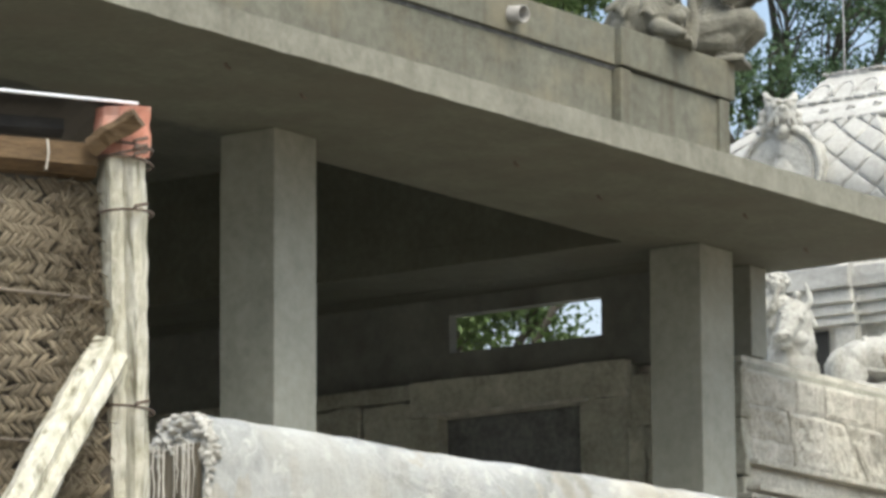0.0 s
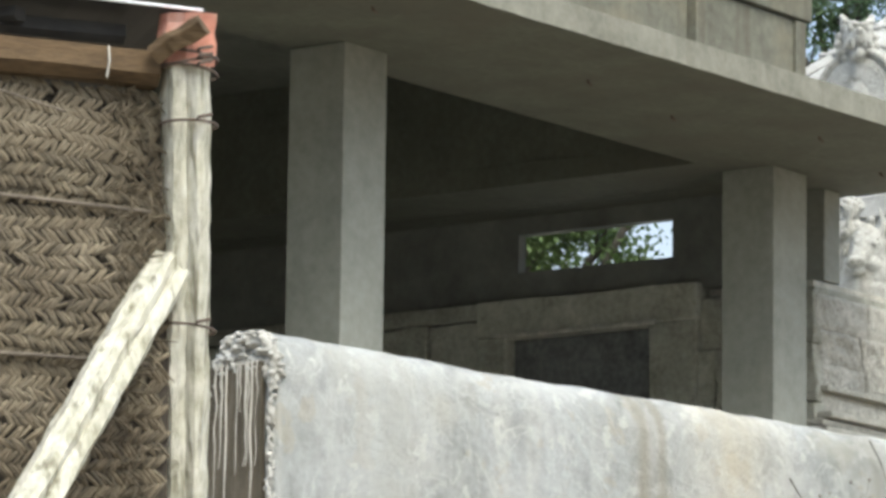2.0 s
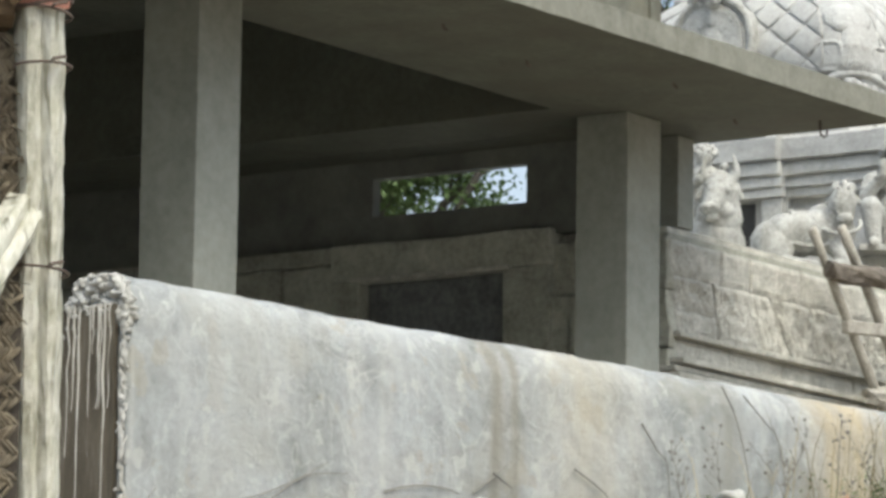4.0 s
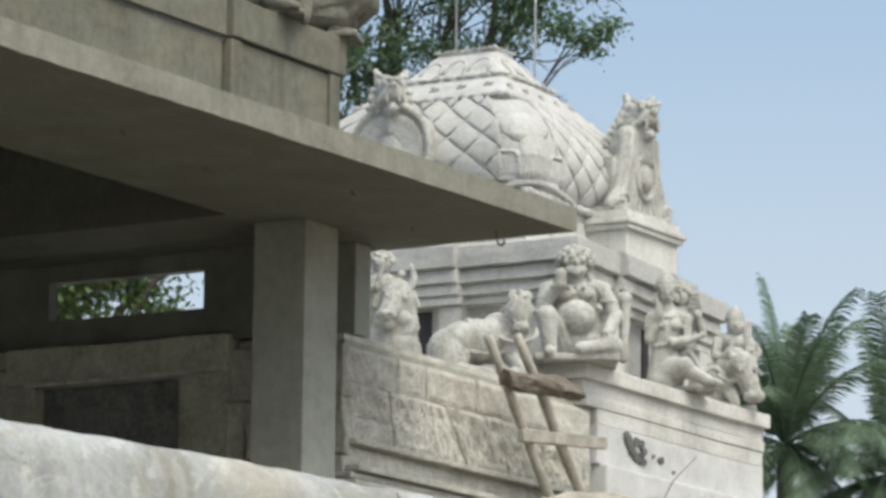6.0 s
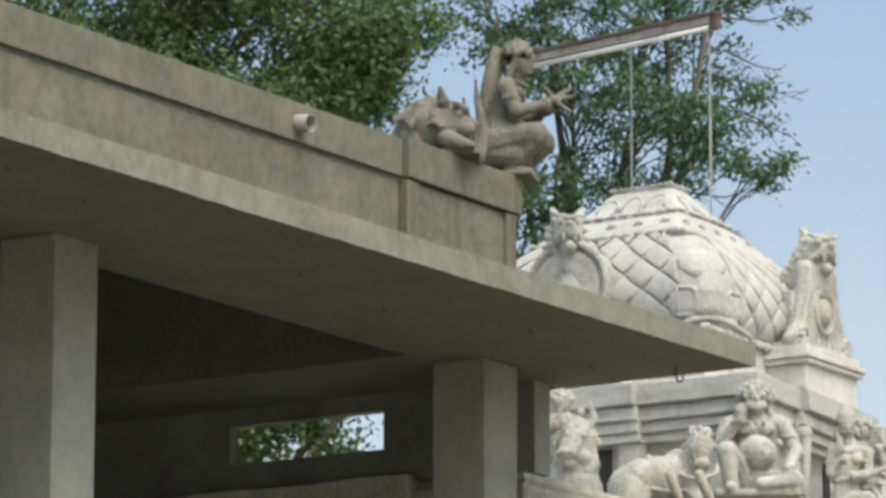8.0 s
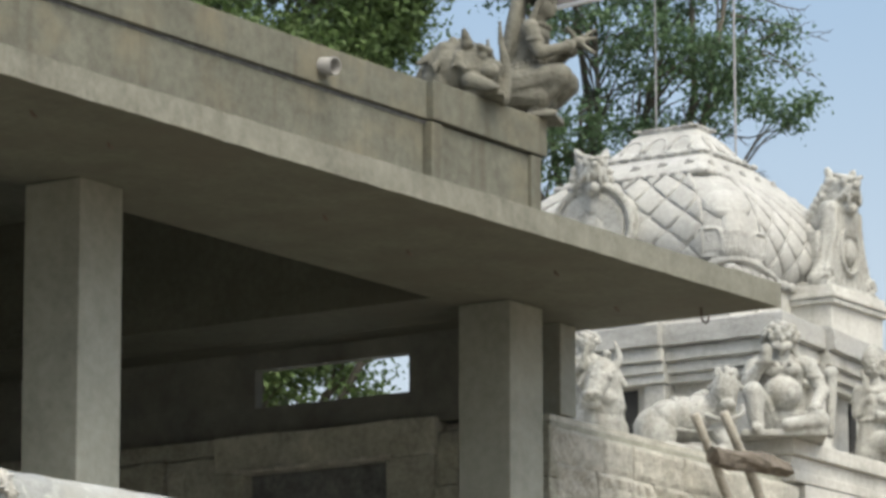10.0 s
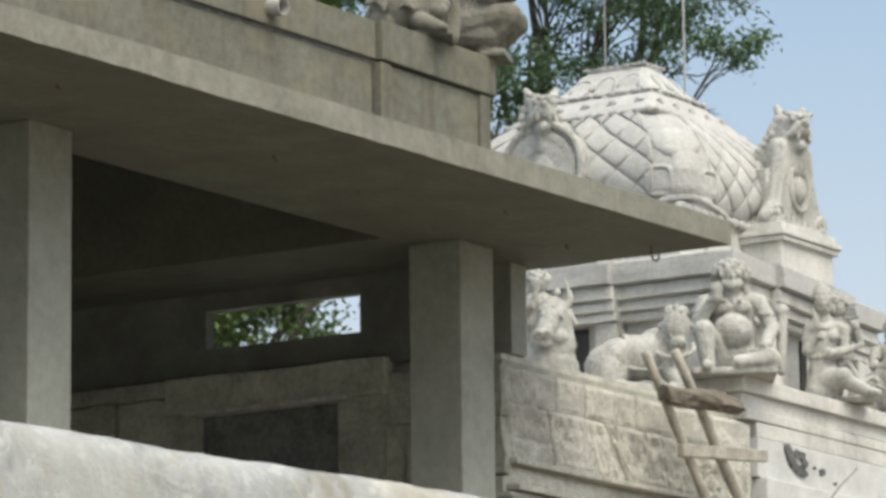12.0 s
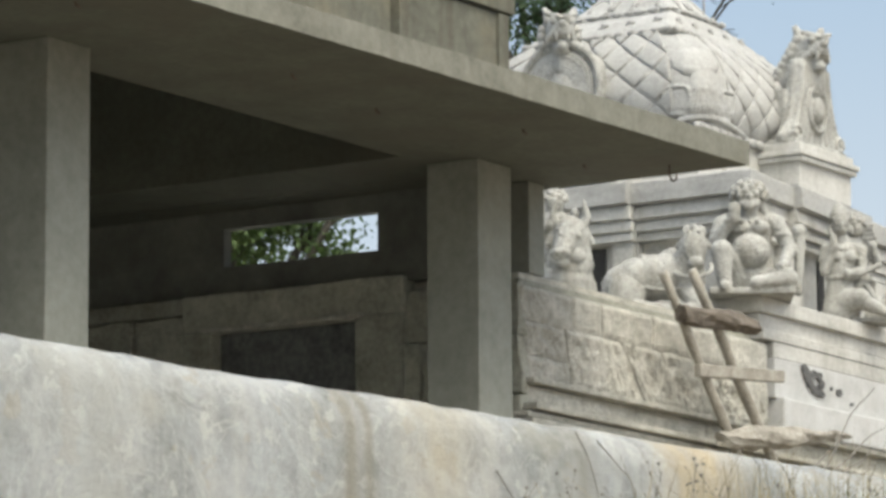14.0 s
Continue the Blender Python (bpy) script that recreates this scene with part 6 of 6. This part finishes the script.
def leaflet(s, z, length, width, tilt, n):
    """One folded leaf strip of the weave: a bent strip with a raised middle."""
    c, q = math.cos(tilt), math.sin(tilt)
    verts = []
    for f, h in ((-0.5, 0.0), (-0.2, 0.004), (0.2, 0.004), (0.5, 0.0)):
        for e, k in ((-0.5, -0.001), (0.0, 0.0015), (0.5, -0.001)):
            x, y = f * length, e * width * (1 - 0.25 * abs(f))
            verts.append(on_shed(s - (x * c - y * q), n + h + k, z + x * q + y * c))
    faces = [(3 * i + j, 3 * i + j + 1, 3 * i + j + 4, 3 * i + j + 3) for i in range(3) for j in range(2)]
    return verts, faces


def add_leaflets(items, parent, single):
    """Weave strips: one object each, or one joined mesh."""
    if single:
        for v, f in items:
            me = bpy.data.meshes.new("leaf_strip")
            me.from_pydata(v, [], f)
            me.materials.append(THATCH)
            ob = new("leaf_strip", me)
            ob.parent = parent
            ob.matrix_parent_inverse = world_of(parent).inverted()
        return
    verts, faces = [], []
    for v, f in items:
        faces += [tuple(len(verts) + i for i in q) for q in f]
        verts += v
    me = bpy.data.meshes.new("leaf_weave")
    me.from_pydata(verts, [], faces)
    me.materials.append(THATCH)
    ob = new("leaf_weave", me)
    ob.parent = parent
    ob.matrix_parent_inverse = world_of(parent).inverted()
    tagged(ob, kind="stuff")


MATS = [(3.495, 3.215), (3.225, 2.875), (2.885, 2.535), (2.545, 2.19), (2.2, 1.85)]
count = 0
for k, (z1, z0) in enumerate(MATS):
    bm = bmesh.new()
    # Backing board, coloured dark to give the shade between the strips.
    made = box(bm, -0.02, 1.6, -0.035, -0.02, z0, z1)
    for v in bm.verts:
        v.co = on_shed(*v.co)
    mat = part("palm_mat", bm, THATCH_BACK, shed, "grey-brown woven palm-leaf mat on a dark shade backing")
    near, rest = [], []
    row_h = 0.0275
    r = 0
    z = z1 - 0.01
    while z > z0:
        s = 0.0 + 0.02 * noise.noise((z * 9, k, 0))
        while s < 1.55:
            sag = 0.03 * noise.noise((s * 3.2, z * 2 + k, 5.0)) + 0.012 * math.sin(s * 5 + k * 2)
            tilt = (0.86 if r % 2 else -0.86) + rng.gauss(0, 0.13)
            item = leaflet(s + rng.uniform(-0.003, 0.003), z + sag + rng.uniform(-0.003, 0.003), rng.uniform(0.038, 0.047), rng.uniform(0.0085, 0.0115), tilt, rng.uniform(-0.014, -0.009) + 0.005 * noise.noise((s * 5, z * 5, 2.0)) + 0.035 * math.sin(math.pi * min(1.0, max(0.0, (z - z0) / (z1 - z0)))) * smoothstep(0.02, 0.16, s))
            if rng.random() < 0.015:
                s += 0.018
                continue
            if s < 0.62 and count < 300 and k < 2:
                near.append(item)
                count += 1
            else:
                rest.append(item)
            s += rng.uniform(0.0108, 0.0135)
        z -= row_h
        r += 1
    add_leaflets(near, mat, True)
    add_leaflets(rest, mat, False)
    pts = [on_shed(s, 0.012, z0 + 0.01 + 0.012 * math.sin(s * 3 + k) + 0.02 * s) for s in [0.04 + i * 0.12 for i in range(14)]]
    part("batten", tubed(pts, 0.004, 6), DARK_WOOD, mat, "thin cane batten")
    # frayed ends by the post
    bm = bmesh.new()
    for i in range(70):
        s, zz = rng.uniform(0.0, 0.09), rng.uniform(z0, z1)
        a = on_shed(s + 0.03, 0.0, zz)
        b = a + SH_S * rng.uniform(-0.07, 0.06) + SH_N * rng.uniform(0.0, 0.03) + Vector((0, 0, rng.uniform(-0.08, 0.06)))
        m = (a + b) / 2 + SH_N * 0.012
        tube(bm, [a, m, b], [0.0025, 0.002, 0.001], 4)
    part("fringe", bm, THATCH, mat, "frayed leaf strands")
part("loose_stalk", tubed([on_shed(0.24, 0.03, 3.43), on_shed(0.4, 0.035, 3.47), on_shed(0.62, 0.03, 3.52)], 0.0026, 6), DARK_WOOD, shed, "dry leaf stalk")

# ---- rubbish, weeds and grass at the wall's foot ----
def crumpled(name, cx, cy, rx, ry, h, seed, material, label):
    bm = bmesh.new()
    n = 70
    grid = []
    for j in range(n + 1):
        row = []
        for i in range(n + 1):
            a, b = 2 * i / n - 1, 2 * j / n - 1
            d = math.sqrt(a * a + b * b)
            f = max(0.0, 1 - d ** 2.2)
            x = cx + a * rx * (1 + 0.25 * noise.noise((b * 2, seed, 0)))
            y = cy + b * ry * (1 + 0.25 * noise.noise((a * 2, seed, 9)))
            warp = 0.35 * noise.noise((a * 2 + seed, b * 2, 6.0))
            fold = 0.0
            for q, (turn, pitch, high) in enumerate(((0.4, 1.9, 0.03), (1.9, 2.7, 0.04), (1.0, 4.3, 0.035), (2.6, 8.0, 0.022))):
                u = (a * math.cos(turn) + b * math.sin(turn)) * pitch + 1.4 * noise.noise((a * 2.2 + seed, b * 2.2, q * 3.0)) + seed
                fold += high * (1 - abs(2 * (u - math.floor(u)) - 1)) ** 2 * (0.3 + abs(noise.noise((a * 2 + seed, b * 2, q + 11.0))) * 1.8)
            row.append(bm.verts.new((x, y, ground_height(x, y) + 0.012 + h * f + fold * (0.35 + f))))
        grid.append(row)
    for j in range(n):
        for i in range(n):
            bm.faces.new((grid[j][i], grid[j][i + 1], grid[j + 1][i + 1], grid[j + 1][i]))
    me = mesh_of(name, bm, material)
    ob = new(name, me)
    so = ob.modifiers.new("thickness", "SOLIDIFY")
    so.thickness = 0.006
    return tagged(ob, label, "plastic sheet")


crumpled("plastic_sheet", 16.66, 10.34, 0.95, 0.26, 0.0, 3.0, TARP_YELLOW, "crumpled dirty yellow plastic sheet on the ground")
crumpled("plastic_sheet", 17.05, 9.88, 0.62, 0.42, 0.0, 8.0, TARP_ORANGE, "crumpled faded orange plastic sheet on the ground")
bm = bmesh.new()
ball(bm, (0, 0, 0), 0.06, (1.5, 1, 0.65), 12)
rough(bm, bm.verts, 0.02, 14)
ob = new("stone", mesh_of("stone", bm, WALL_CAP, True))
ob.matrix_basis = Matrix.Translation((17.56, 10.66, ground_height(17.56, 10.66) + 0.08))
tagged(ob, "whitish loose stone beside the wall", "stone")
bm = bmesh.new()
box(bm, -0.15, 0.15, -0.012, 0.012, -0.15, 0.15, 0.003)
ob = new("broken_tile", mesh_of("broken_tile", bm, WHITE_TILE))
ob.matrix_basis = pose(16.11, 10.90, 3.335, -18, 6, -6)
tagged(ob, "broken white tile leaning on the wall", "tile")


def leaves_mesh(name, centres, per, spread, size, material, seed):
    r = np.random.default_rng(seed)
    c = np.repeat(np.array(centres), per, axis=0)
    n = len(c)
    p = c + r.normal(0, 1, (n, 3)) * np.array([spread, spread, spread * 0.7])
    a = r.normal(0, 1, (n, 3))
    a /= np.linalg.norm(a, axis=1)[:, None]
    b = np.cross(a, r.normal(0, 1, (n, 3)))
    b /= np.linalg.norm(b, axis=1)[:, None]
    s = size * r.uniform(0.6, 1.3, (n, 1))
    q = np.cross(a, b) * s * 0.12
    v = np.stack([p - a * s, p + b * s * 0.42 + q, p + a * s, p - b * s * 0.42 + q], axis=1).reshape(-1, 3)
    f = np.arange(n * 4).reshape(-1, 4)
    me = bpy.data.meshes.new(name)
    me.from_pydata(v.tolist(), [], f.tolist())
    me.materials.append(material)
    return me


def blades(name, n, zone, size, width, material, label, lean=0.35, seed=1):
    """A patch of grass: many bent blades in one mesh."""
    r = random.Random(seed)
    verts, faces = [], []
    for i in range(n):
        x, y = zone(r)
        z = ground_height(x, y) - 0.01
        h = size * r.uniform(0.4, 1.2)
        a = r.uniform(0, math.tau)
        w = Vector((math.cos(a + 1.57), math.sin(a + 1.57), 0)) * width
        d = Vector((math.cos(a), math.sin(a), 0)) * h * r.uniform(0.1, lean * 2)
        p = Vector((x, y, z))
        k = len(verts)
        m = p + d * 0.35 + Vector((0, 0, h * 0.6))
        t = p + d + Vector((0, 0, h))
        verts += [p - w, p + w, m - w * 0.8, m + w * 0.8, t]
        faces += [(k, k + 1, k + 3, k + 2), (k + 2, k + 3, k + 4)]
    me = bpy.data.meshes.new(name)
    me.from_pydata(verts, [], faces)
    me.materials.append(material)
    return tagged(new(name, me), label, "grass", kind="stuff")


def bank(r):
    """A place on the overgrown part of the bank."""
    y = r.uniform(8.4, 10.7)
    return 18.55 - 1.65 * max(-0.1, 10.2 - y) + abs(r.gauss(0, 0.25)) * r.choice((-0.6, 1)) + 4.4 * r.random() ** 1.1, y


blades("grass", 42000, bank, 0.145, 0.0036, GRASS, "green grass and weeds along the boundary wall", seed=2)
blades("grass", 1500, lambda r: (r.uniform(15.5, 18.5), 10.8 + r.gauss(0, 0.12) - 0.06), 0.10, 0.005, GRASS, "low weeds at the foot of the wall", seed=3)
blades("dry_grass", 380, lambda r: (r.gauss(19.1, 0.7), r.uniform(10.1, 10.65)), 0.58, 0.002, DRY_GRASS, "tall dry straw-coloured grass", 0.55, seed=4)


def weed(x, y, h, seed):
    """A dry weed: a bent stem with side twigs and small seed heads."""
    r = random.Random(seed)
    z = ground_height(x, y) - 0.02
    plant = thing("dry_weed", (x, y, z), "dry brown weed against the boundary wall", "weed")
    pts = [Vector((x, y, z))]
    d = Vector((r.uniform(-0.5, 0.5), r.uniform(-0.1, 0.1), 1)).normalized()
    for i in range(6):
        d = (d + Vector((r.uniform(-0.2, 0.2), r.uniform(-0.08, 0.08), -0.05))).normalized()
        pts.append(pts[-1] + d * h / 6)
    part("stem", tubed(pts, [0.0035 - 0.0004 * i for i in range(7)], 5), TWIG, plant)
    bm = bmesh.new()
    for i in range(2, 7):
        for q in range(3):
            e = pts[i] + Vector((r.uniform(-0.1, 0.1), r.uniform(-0.04, 0.04), r.uniform(0.0, 0.1)))
            tube(bm, [pts[i], e], [0.0016, 0.001], 4)
            ball(bm, e, r.uniform(0.004, 0.009), (1, 1, 1), 6)
    part("seed_spray", bm, TWIG, plant)


for i, (u, h) in enumerate(((3.5, 0.32), (3.75, 0.36), (4.1, 0.42), (4.35, 0.4), (4.6, 0.5), (4.9, 0.55), (5.2, 0.55), (5.5, 0.5), (5.8, 0.5))):
    p = on_wall(u, -0.10 - 0.05 * (i % 3), 0)
    weed(p.x, p.y, h, 40 + i)
TWIGS = (
    ((0.42, 3.22), (0.55, 3.34), (0.79, 3.41), (1.0, 3.49), (1.19, 3.576)),
    ((0.6, 3.23), (0.82, 3.38), (1.05, 3.507), (1.31, 3.54)),
    ((1.18, 3.342), (1.32, 3.372), (1.44, 3.39)),
    ((1.55, 3.49), (1.75, 3.532), (1.95, 3.536), (2.04, 3.52)),
    ((2.12, 3.53), (2.25, 3.607), (2.37, 3.687)),
    ((2.25, 3.63), (2.39, 3.57)),
    ((0.14, 3.19), (0.07, 3.27), (0.17, 3.38)),
    ((3.3, 3.947), (3.41, 3.843), (3.49, 3.774), (3.52, 3.5)),
    ((3.89, 4.18), (4.0, 4.045), (4.09, 3.82), (4.13, 3.6)),
    ((4.07, 4.157), (4.25, 4.044), (4.34, 3.974), (4.42, 3.7)),
    ((2.82, 3.697), (2.98, 3.638), (3.08, 3.572), (3.2, 3.4)),
)


def smooth_path(pts, steps=5):
    """A rounded path through points (Catmull-Rom)."""
    p = [Vector(q) for q in pts]
    p = [p[0] * 2 - p[1]] + p + [p[-1] * 2 - p[-2]]
    out = []
    for a, b, c, d in zip(p, p[1:], p[2:], p[3:]):
        for i in range(steps):
            t = i / steps
            out.append(0.5 * ((2 * b) + (c - a) * t + (2 * a - 5 * b + 4 * c - d) * t * t + (3 * b - a - 3 * c + d) * t ** 3))
    return out + [p[-2]]


for i, pts in enumerate(TWIGS):
    q = smooth_path([on_wall(u, -0.010 - 0.005 * (i % 3), z) for u, z in pts])
    rr = [0.0042 - 0.0026 * k / len(q) for k in range(len(q))]
    twig = new("dry_twig", mesh_of("dry_twig", tubed(q, rr, 6), TWIG))
    tagged(twig, "thin dry twig leaning on the boundary wall", "twig", "twigs on the wall")

def weed_leaves(n, seed):
    """Small round leaves in low clumps along the wall's foot."""
    r = np.random.default_rng(seed)
    centres = []
    for i in range(n):
        y = 10.6 - 2.0 * r.random() ** 1.5
        x = 18.3 - 1.65 * max(-0.35, 10.2 - y) + 4.2 * r.random() + r.normal(0, 0.3)
        centres.append((x, y, ground_height(x, y) + 0.05 + 0.16 * r.random() ** 1.5))
    return leaves_mesh("weed_leaves", centres, 14, 0.04, 0.013, GRASS, seed)


tagged(new("weed_leaves", weed_leaves(1100, 6)), "low green leafy weeds along the boundary wall", "weeds", kind="stuff")

# ---- fluorescent tube on poles behind the tower ----
lamp = thing("tube_lamp", (35.9, 21.0, 3.3), "fluorescent tube fixture on two thin steel poles", "lamp")
TUBE_R, TUBE_L = Vector((35.62, 20.25, 12.4)), Vector((36.0, 22.6, 12.4))
along = (TUBE_L - TUBE_R).normalized()
across = Vector((-along.y, along.x, 0))


part("housing", bar_between(TUBE_R, TUBE_L, 0.06, 0.075), RUST, lamp, "faded metal lamp housing")
up = Vector((0, 0, 0.05))
part("cover", bar_between(TUBE_R + up - along * 0.04, TUBE_L + up, 0.12, 0.03), WIRE, lamp, "dark rusted cover of the housing")
dz = Vector((0, 0, -0.07))
part("tube", tubed([TUBE_R + dz + along * 0.08, TUBE_L + dz - along * 0.08], 0.025, 12), TUBE_GLASS, lamp, "unlit white fluorescent tube", True)
part("end_cap", bar_between(TUBE_R - along * 0.03 + dz * 0.4, TUBE_R + along * 0.05 + dz * 0.4, 0.08, 0.14), WIRE, lamp)
part("ballast", bar_between(TUBE_R + along * 0.62 + Vector((0, 0, -0.005)), TUBE_R + along * 0.85 + Vector((0, 0, -0.005)), 0.09, 0.085), PIPE_PLASTIC, lamp)
p1 = TUBE_R + along * 0.08
part("pole", tubed([(p1.x, p1.y, 3.2), p1], 0.0115, 10), STEEL, lamp, "thin grey steel pole", True)
p2 = TUBE_R + along * 1.02
part("pole", tubed([(p2.x, p2.y, 3.2), p2], 0.008, 10), STEEL, lamp, "thin grey steel pole", True)


# ---- trees ----
def tree(base, height, lobes, clumps, per, spread, size, material, label, seed):
    """Trunk, limbs towards each lobe of the crown, twigs to the clumps and many small leaves."""
    r = random.Random(seed)
    base = Vector(base)
    t = thing("tree", base, label, "tree")
    fork = base + Vector((0, 0, height * 0.45))
    part("trunk", tubed([base - Vector((0, 0, 0.3)), base.lerp(fork, 0.5) + Vector((0.2, -0.1, 0)), fork], [0.42, 0.33, 0.26], 12), BARK, t, "", True)
    wood, centres = bmesh.new(), []
    total = sum(l[3] for l in lobes)
    for cx, cy, cz, weight, rx, rz in lobes:
        c = Vector((cx, cy, cz))
        mid = fork.lerp(c, 0.55) + Vector((r.uniform(-0.5, 0.5), r.uniform(-0.5, 0.5), 0.5))
        part("limb", tubed([fork, mid, c], [0.075, 0.045, 0.014], 8), BARK, t, "", True)
        for i in range(int(clumps * weight / total)):
            while True:
                d = Vector((r.uniform(-1, 1), r.uniform(-1, 1), r.uniform(-1, 1)))
                if 0.12 < d.length < 1:
                    break
            d = d * (0.55 + 0.45 * d.length) if r.random() < 0.6 else d
            p = c + Vector((d.x * rx, d.y * rx, d.z * rz))
            p += noise.noise_vector(p * 0.6) * 0.7
            centres.append(p)
            s = c.lerp(mid, r.uniform(0, 0.6))
            if i % 2 == 0:
                tube(wood, [s, s.lerp(p, 0.5) + Vector((r.uniform(-0.2, 0.2), r.uniform(-0.2, 0.2), 0.15)), p], [0.016, 0.011, 0.005], 5, False)
    part("branch_work", wood, BARK, t)
    ob = new("crown", leaves_mesh("crown", [tuple(p) for p in centres], per, spread, size, material, seed))
    ob.parent = t
    ob.matrix_parent_inverse = world_of(t).inverted()
    return t, centres


def far(a, b, out=0.0):
    """A place among the trees behind the temple: a metres to the side, b metres up, out metres further off."""
    return (44.0 + 0.553 * a + 0.80 * out, 29.4 - 0.833 * a + 0.55 * out, 14.73 + b)


def lobe(a, b, weight, rx, rz, out=0.0):
    return (*far(a, b, out), weight, rx, rz)


tree((40.5, 34.5, 3.3), 14, [lobe(-3.9, 0.9, 1.3, 1.6, 1.3), lobe(-2.3, 1.2, 1.3, 1.5, 1.2), lobe(-0.9, 0.7, 0.7, 0.9, 0.9), lobe(-3.2, -0.6, 1, 1.4, 1.1), lobe(-1.6, -0.4, 0.8, 1.0, 0.8), lobe(-0.3, 2.0, 0.7, 1.1, 0.8), lobe(-5.5, 0.5, 1, 1.5, 1.4), lobe(-1.5, 2.6, 1, 1.5, 0.9), lobe(-0.9, -0.1, 0.5, 0.7, 0.5), lobe(-0.2, 0.55, 0.35, 0.8, 0.5), lobe(-0.6, 0.2, 0.3, 0.5, 0.5)], 900, 76, 0.19, 0.052, LEAF_LIGHT, "broad leafy green tree behind the temple", 11)
airy_tree, _ = tree((46.5, 28.0, 3.3), 13, [lobe(1.2, 1.0, 0.45, 0.9, 0.8), lobe(2.1, 0.2, 1, 1.0, 0.9), lobe(3.0, 0.9, 1, 1.0, 0.8), lobe(3.8, 1.2, 0.42, 0.8, 0.7), lobe(2.8, -0.6, 0.8, 0.9, 0.7), lobe(1.9, -1.0, 0.8, 0.8, 0.8), lobe(3.9, 0.0, 0.28, 0.6, 0.6), lobe(4.0, -1.3, 0.2, 0.35, 0.3), lobe(1.6, 2.4, 0.6, 1.0, 0.7), lobe(3.2, 2.5, 0.6, 1.0, 0.7), lobe(2.6, -1.7, 0.7, 0.8, 0.6), lobe(1.4, -1.9, 0.6, 0.7, 0.6), lobe(3.3, -1.3, 0.5, 0.6, 0.5), lobe(0.8, -0.9, 0.4, 0.5, 0.6)], 330, 84, 0.115, 0.044, LEAF, "airy dark green tree with sky showing through", 23)
for way in (((3.7, 0.2), (4.2, 0.1), (4.85, -0.12)), ((3.7, -0.1), (4.2, -0.35), (4.7, -0.55)), ((3.2, -1.2), (3.9, -1.3), (4.4, -1.15)), ((3.8, 0.9), (4.4, 0.85), (4.9, 1.0)), ((2.9, -1.5), (3.6, -1.75), (4.1, -1.7)), ((3.9, 0.5), (4.3, 0.3), (4.6, 0.25))):
    r = random.Random(int(way[2][0] * 100))
    ends = [Vector(far(a, b)) for a, b in way]
    bm = bmesh.new()
    tube(bm, ends, [0.016, 0.010, 0.004], 5)
    for q in range(9):
        p = ends[0].lerp(ends[1], 0.4 + q / 9) if q < 5 else ends[1].lerp(ends[2], (q - 4) / 5)
        e = p + (ends[2] - ends[1]) * r.uniform(0.2, 0.5) + Vector((0, 0, r.uniform(-0.28, 0.22)))
        tube(bm, [p, p.lerp(e, 0.5) + Vector((0, 0, r.uniform(-0.03, 0.03))), e], [0.007, 0.005, 0.003], 4)
    part("bare_twig", bm, BARK, airy_tree, "bare thin twig")
tree((43.0, 31.5, 3.3), 10, [lobe(-1.62, -4.05, 1.3, 0.55, 0.7), lobe(-0.85, -3.95, 0.42, 0.5, 0.5), lobe(-2.3, -4.1, 1, 0.8, 0.8), lobe(-3.2, -3.8, 1, 1.2, 0.9), lobe(0.3, -3.2, 0.4, 0.7, 0.6), lobe(1.0, -2.2, 0.8, 0.9, 0.8)], 230, 120, 0.2, 0.052, LEAF_LIGHT, "low leafy green tree behind the hall", 31)


def palm(base, top, fronds, length, seed, label):
    r = random.Random(seed)
    base, top = Vector(base), Vector(top)
    t = thing("palm_tree", base, label, "palm tree")
    part("trunk", tubed([base, base.lerp(top, 0.5) + Vector((0.3, 0.2, 0)), top], [0.22, 0.17, 0.14], 10), BARK, t, "", True)
    for i in range(fronds):
        a = math.tau * i / fronds + r.uniform(-0.2, 0.2)
        rise = r.uniform(-0.5, 1.5)
        ln = length * r.uniform(0.8, 1.1)
        d = Vector((math.cos(a) * math.cos(rise), math.sin(a) * math.cos(rise), math.sin(rise)))
        pts = [top.copy()]
        for k in range(12):
            d = (d + Vector((0, 0, -0.045 - 0.012 * k))).normalized()
            pts.append(pts[-1] + d * ln / 12)
        frond = part("frond", tubed(pts, [0.035 - 0.0025 * k for k in range(13)], 5), PALM_LEAF, t)
        verts, faces = [], []
        for k in range(1, 12):
            for f in (0.0, 0.14, 0.28, 0.42, 0.57, 0.71, 0.86):
                p = pts[k].lerp(pts[k + 1], f)
                ax = (pts[k + 1] - pts[k]).normalized()
                side = ax.cross(Vector((0, 0, 1))).normalized()
                w = length * 0.20 * math.sin(0.35 + 2.5 * (k + f) / 13) * r.uniform(0.85, 1.1)
                for s in (-1, 1):
                    q = p + side * s * w * 0.75 + ax * w * 0.65 + Vector((0, 0, -0.5 * w + r.uniform(-0.05, 0.05)))
                    m = p.lerp(q, 0.5) + Vector((0, 0, 0.06))
                    z = len(verts)
                    e = ax * 0.013
                    verts += [p - e, p + e, m - e * 1.2, m + e * 1.2, q]
                    faces += [(z, z + 1, z + 3, z + 2), (z + 2, z + 3, z + 4)]
        me = bpy.data.meshes.new("foliage")
        me.from_pydata(verts, [], faces)
        me.materials.append(PALM_LEAF)
        ob = new("foliage", me)
        ob.parent = frond
        ob.matrix_parent_inverse = world_of(frond).inverted()
        tagged(ob, kind="stuff")


palm((65.85, 32.75, 3.3), (65.9, 32.9, 11.75), 36, 2.7, 5, "tall coconut palm with drooping green fronds")
palm((67.0, 31.5, 3.3), (67.2, 31.62, 11.35), 34, 3.0, 9, "coconut palm with drooping green fronds")
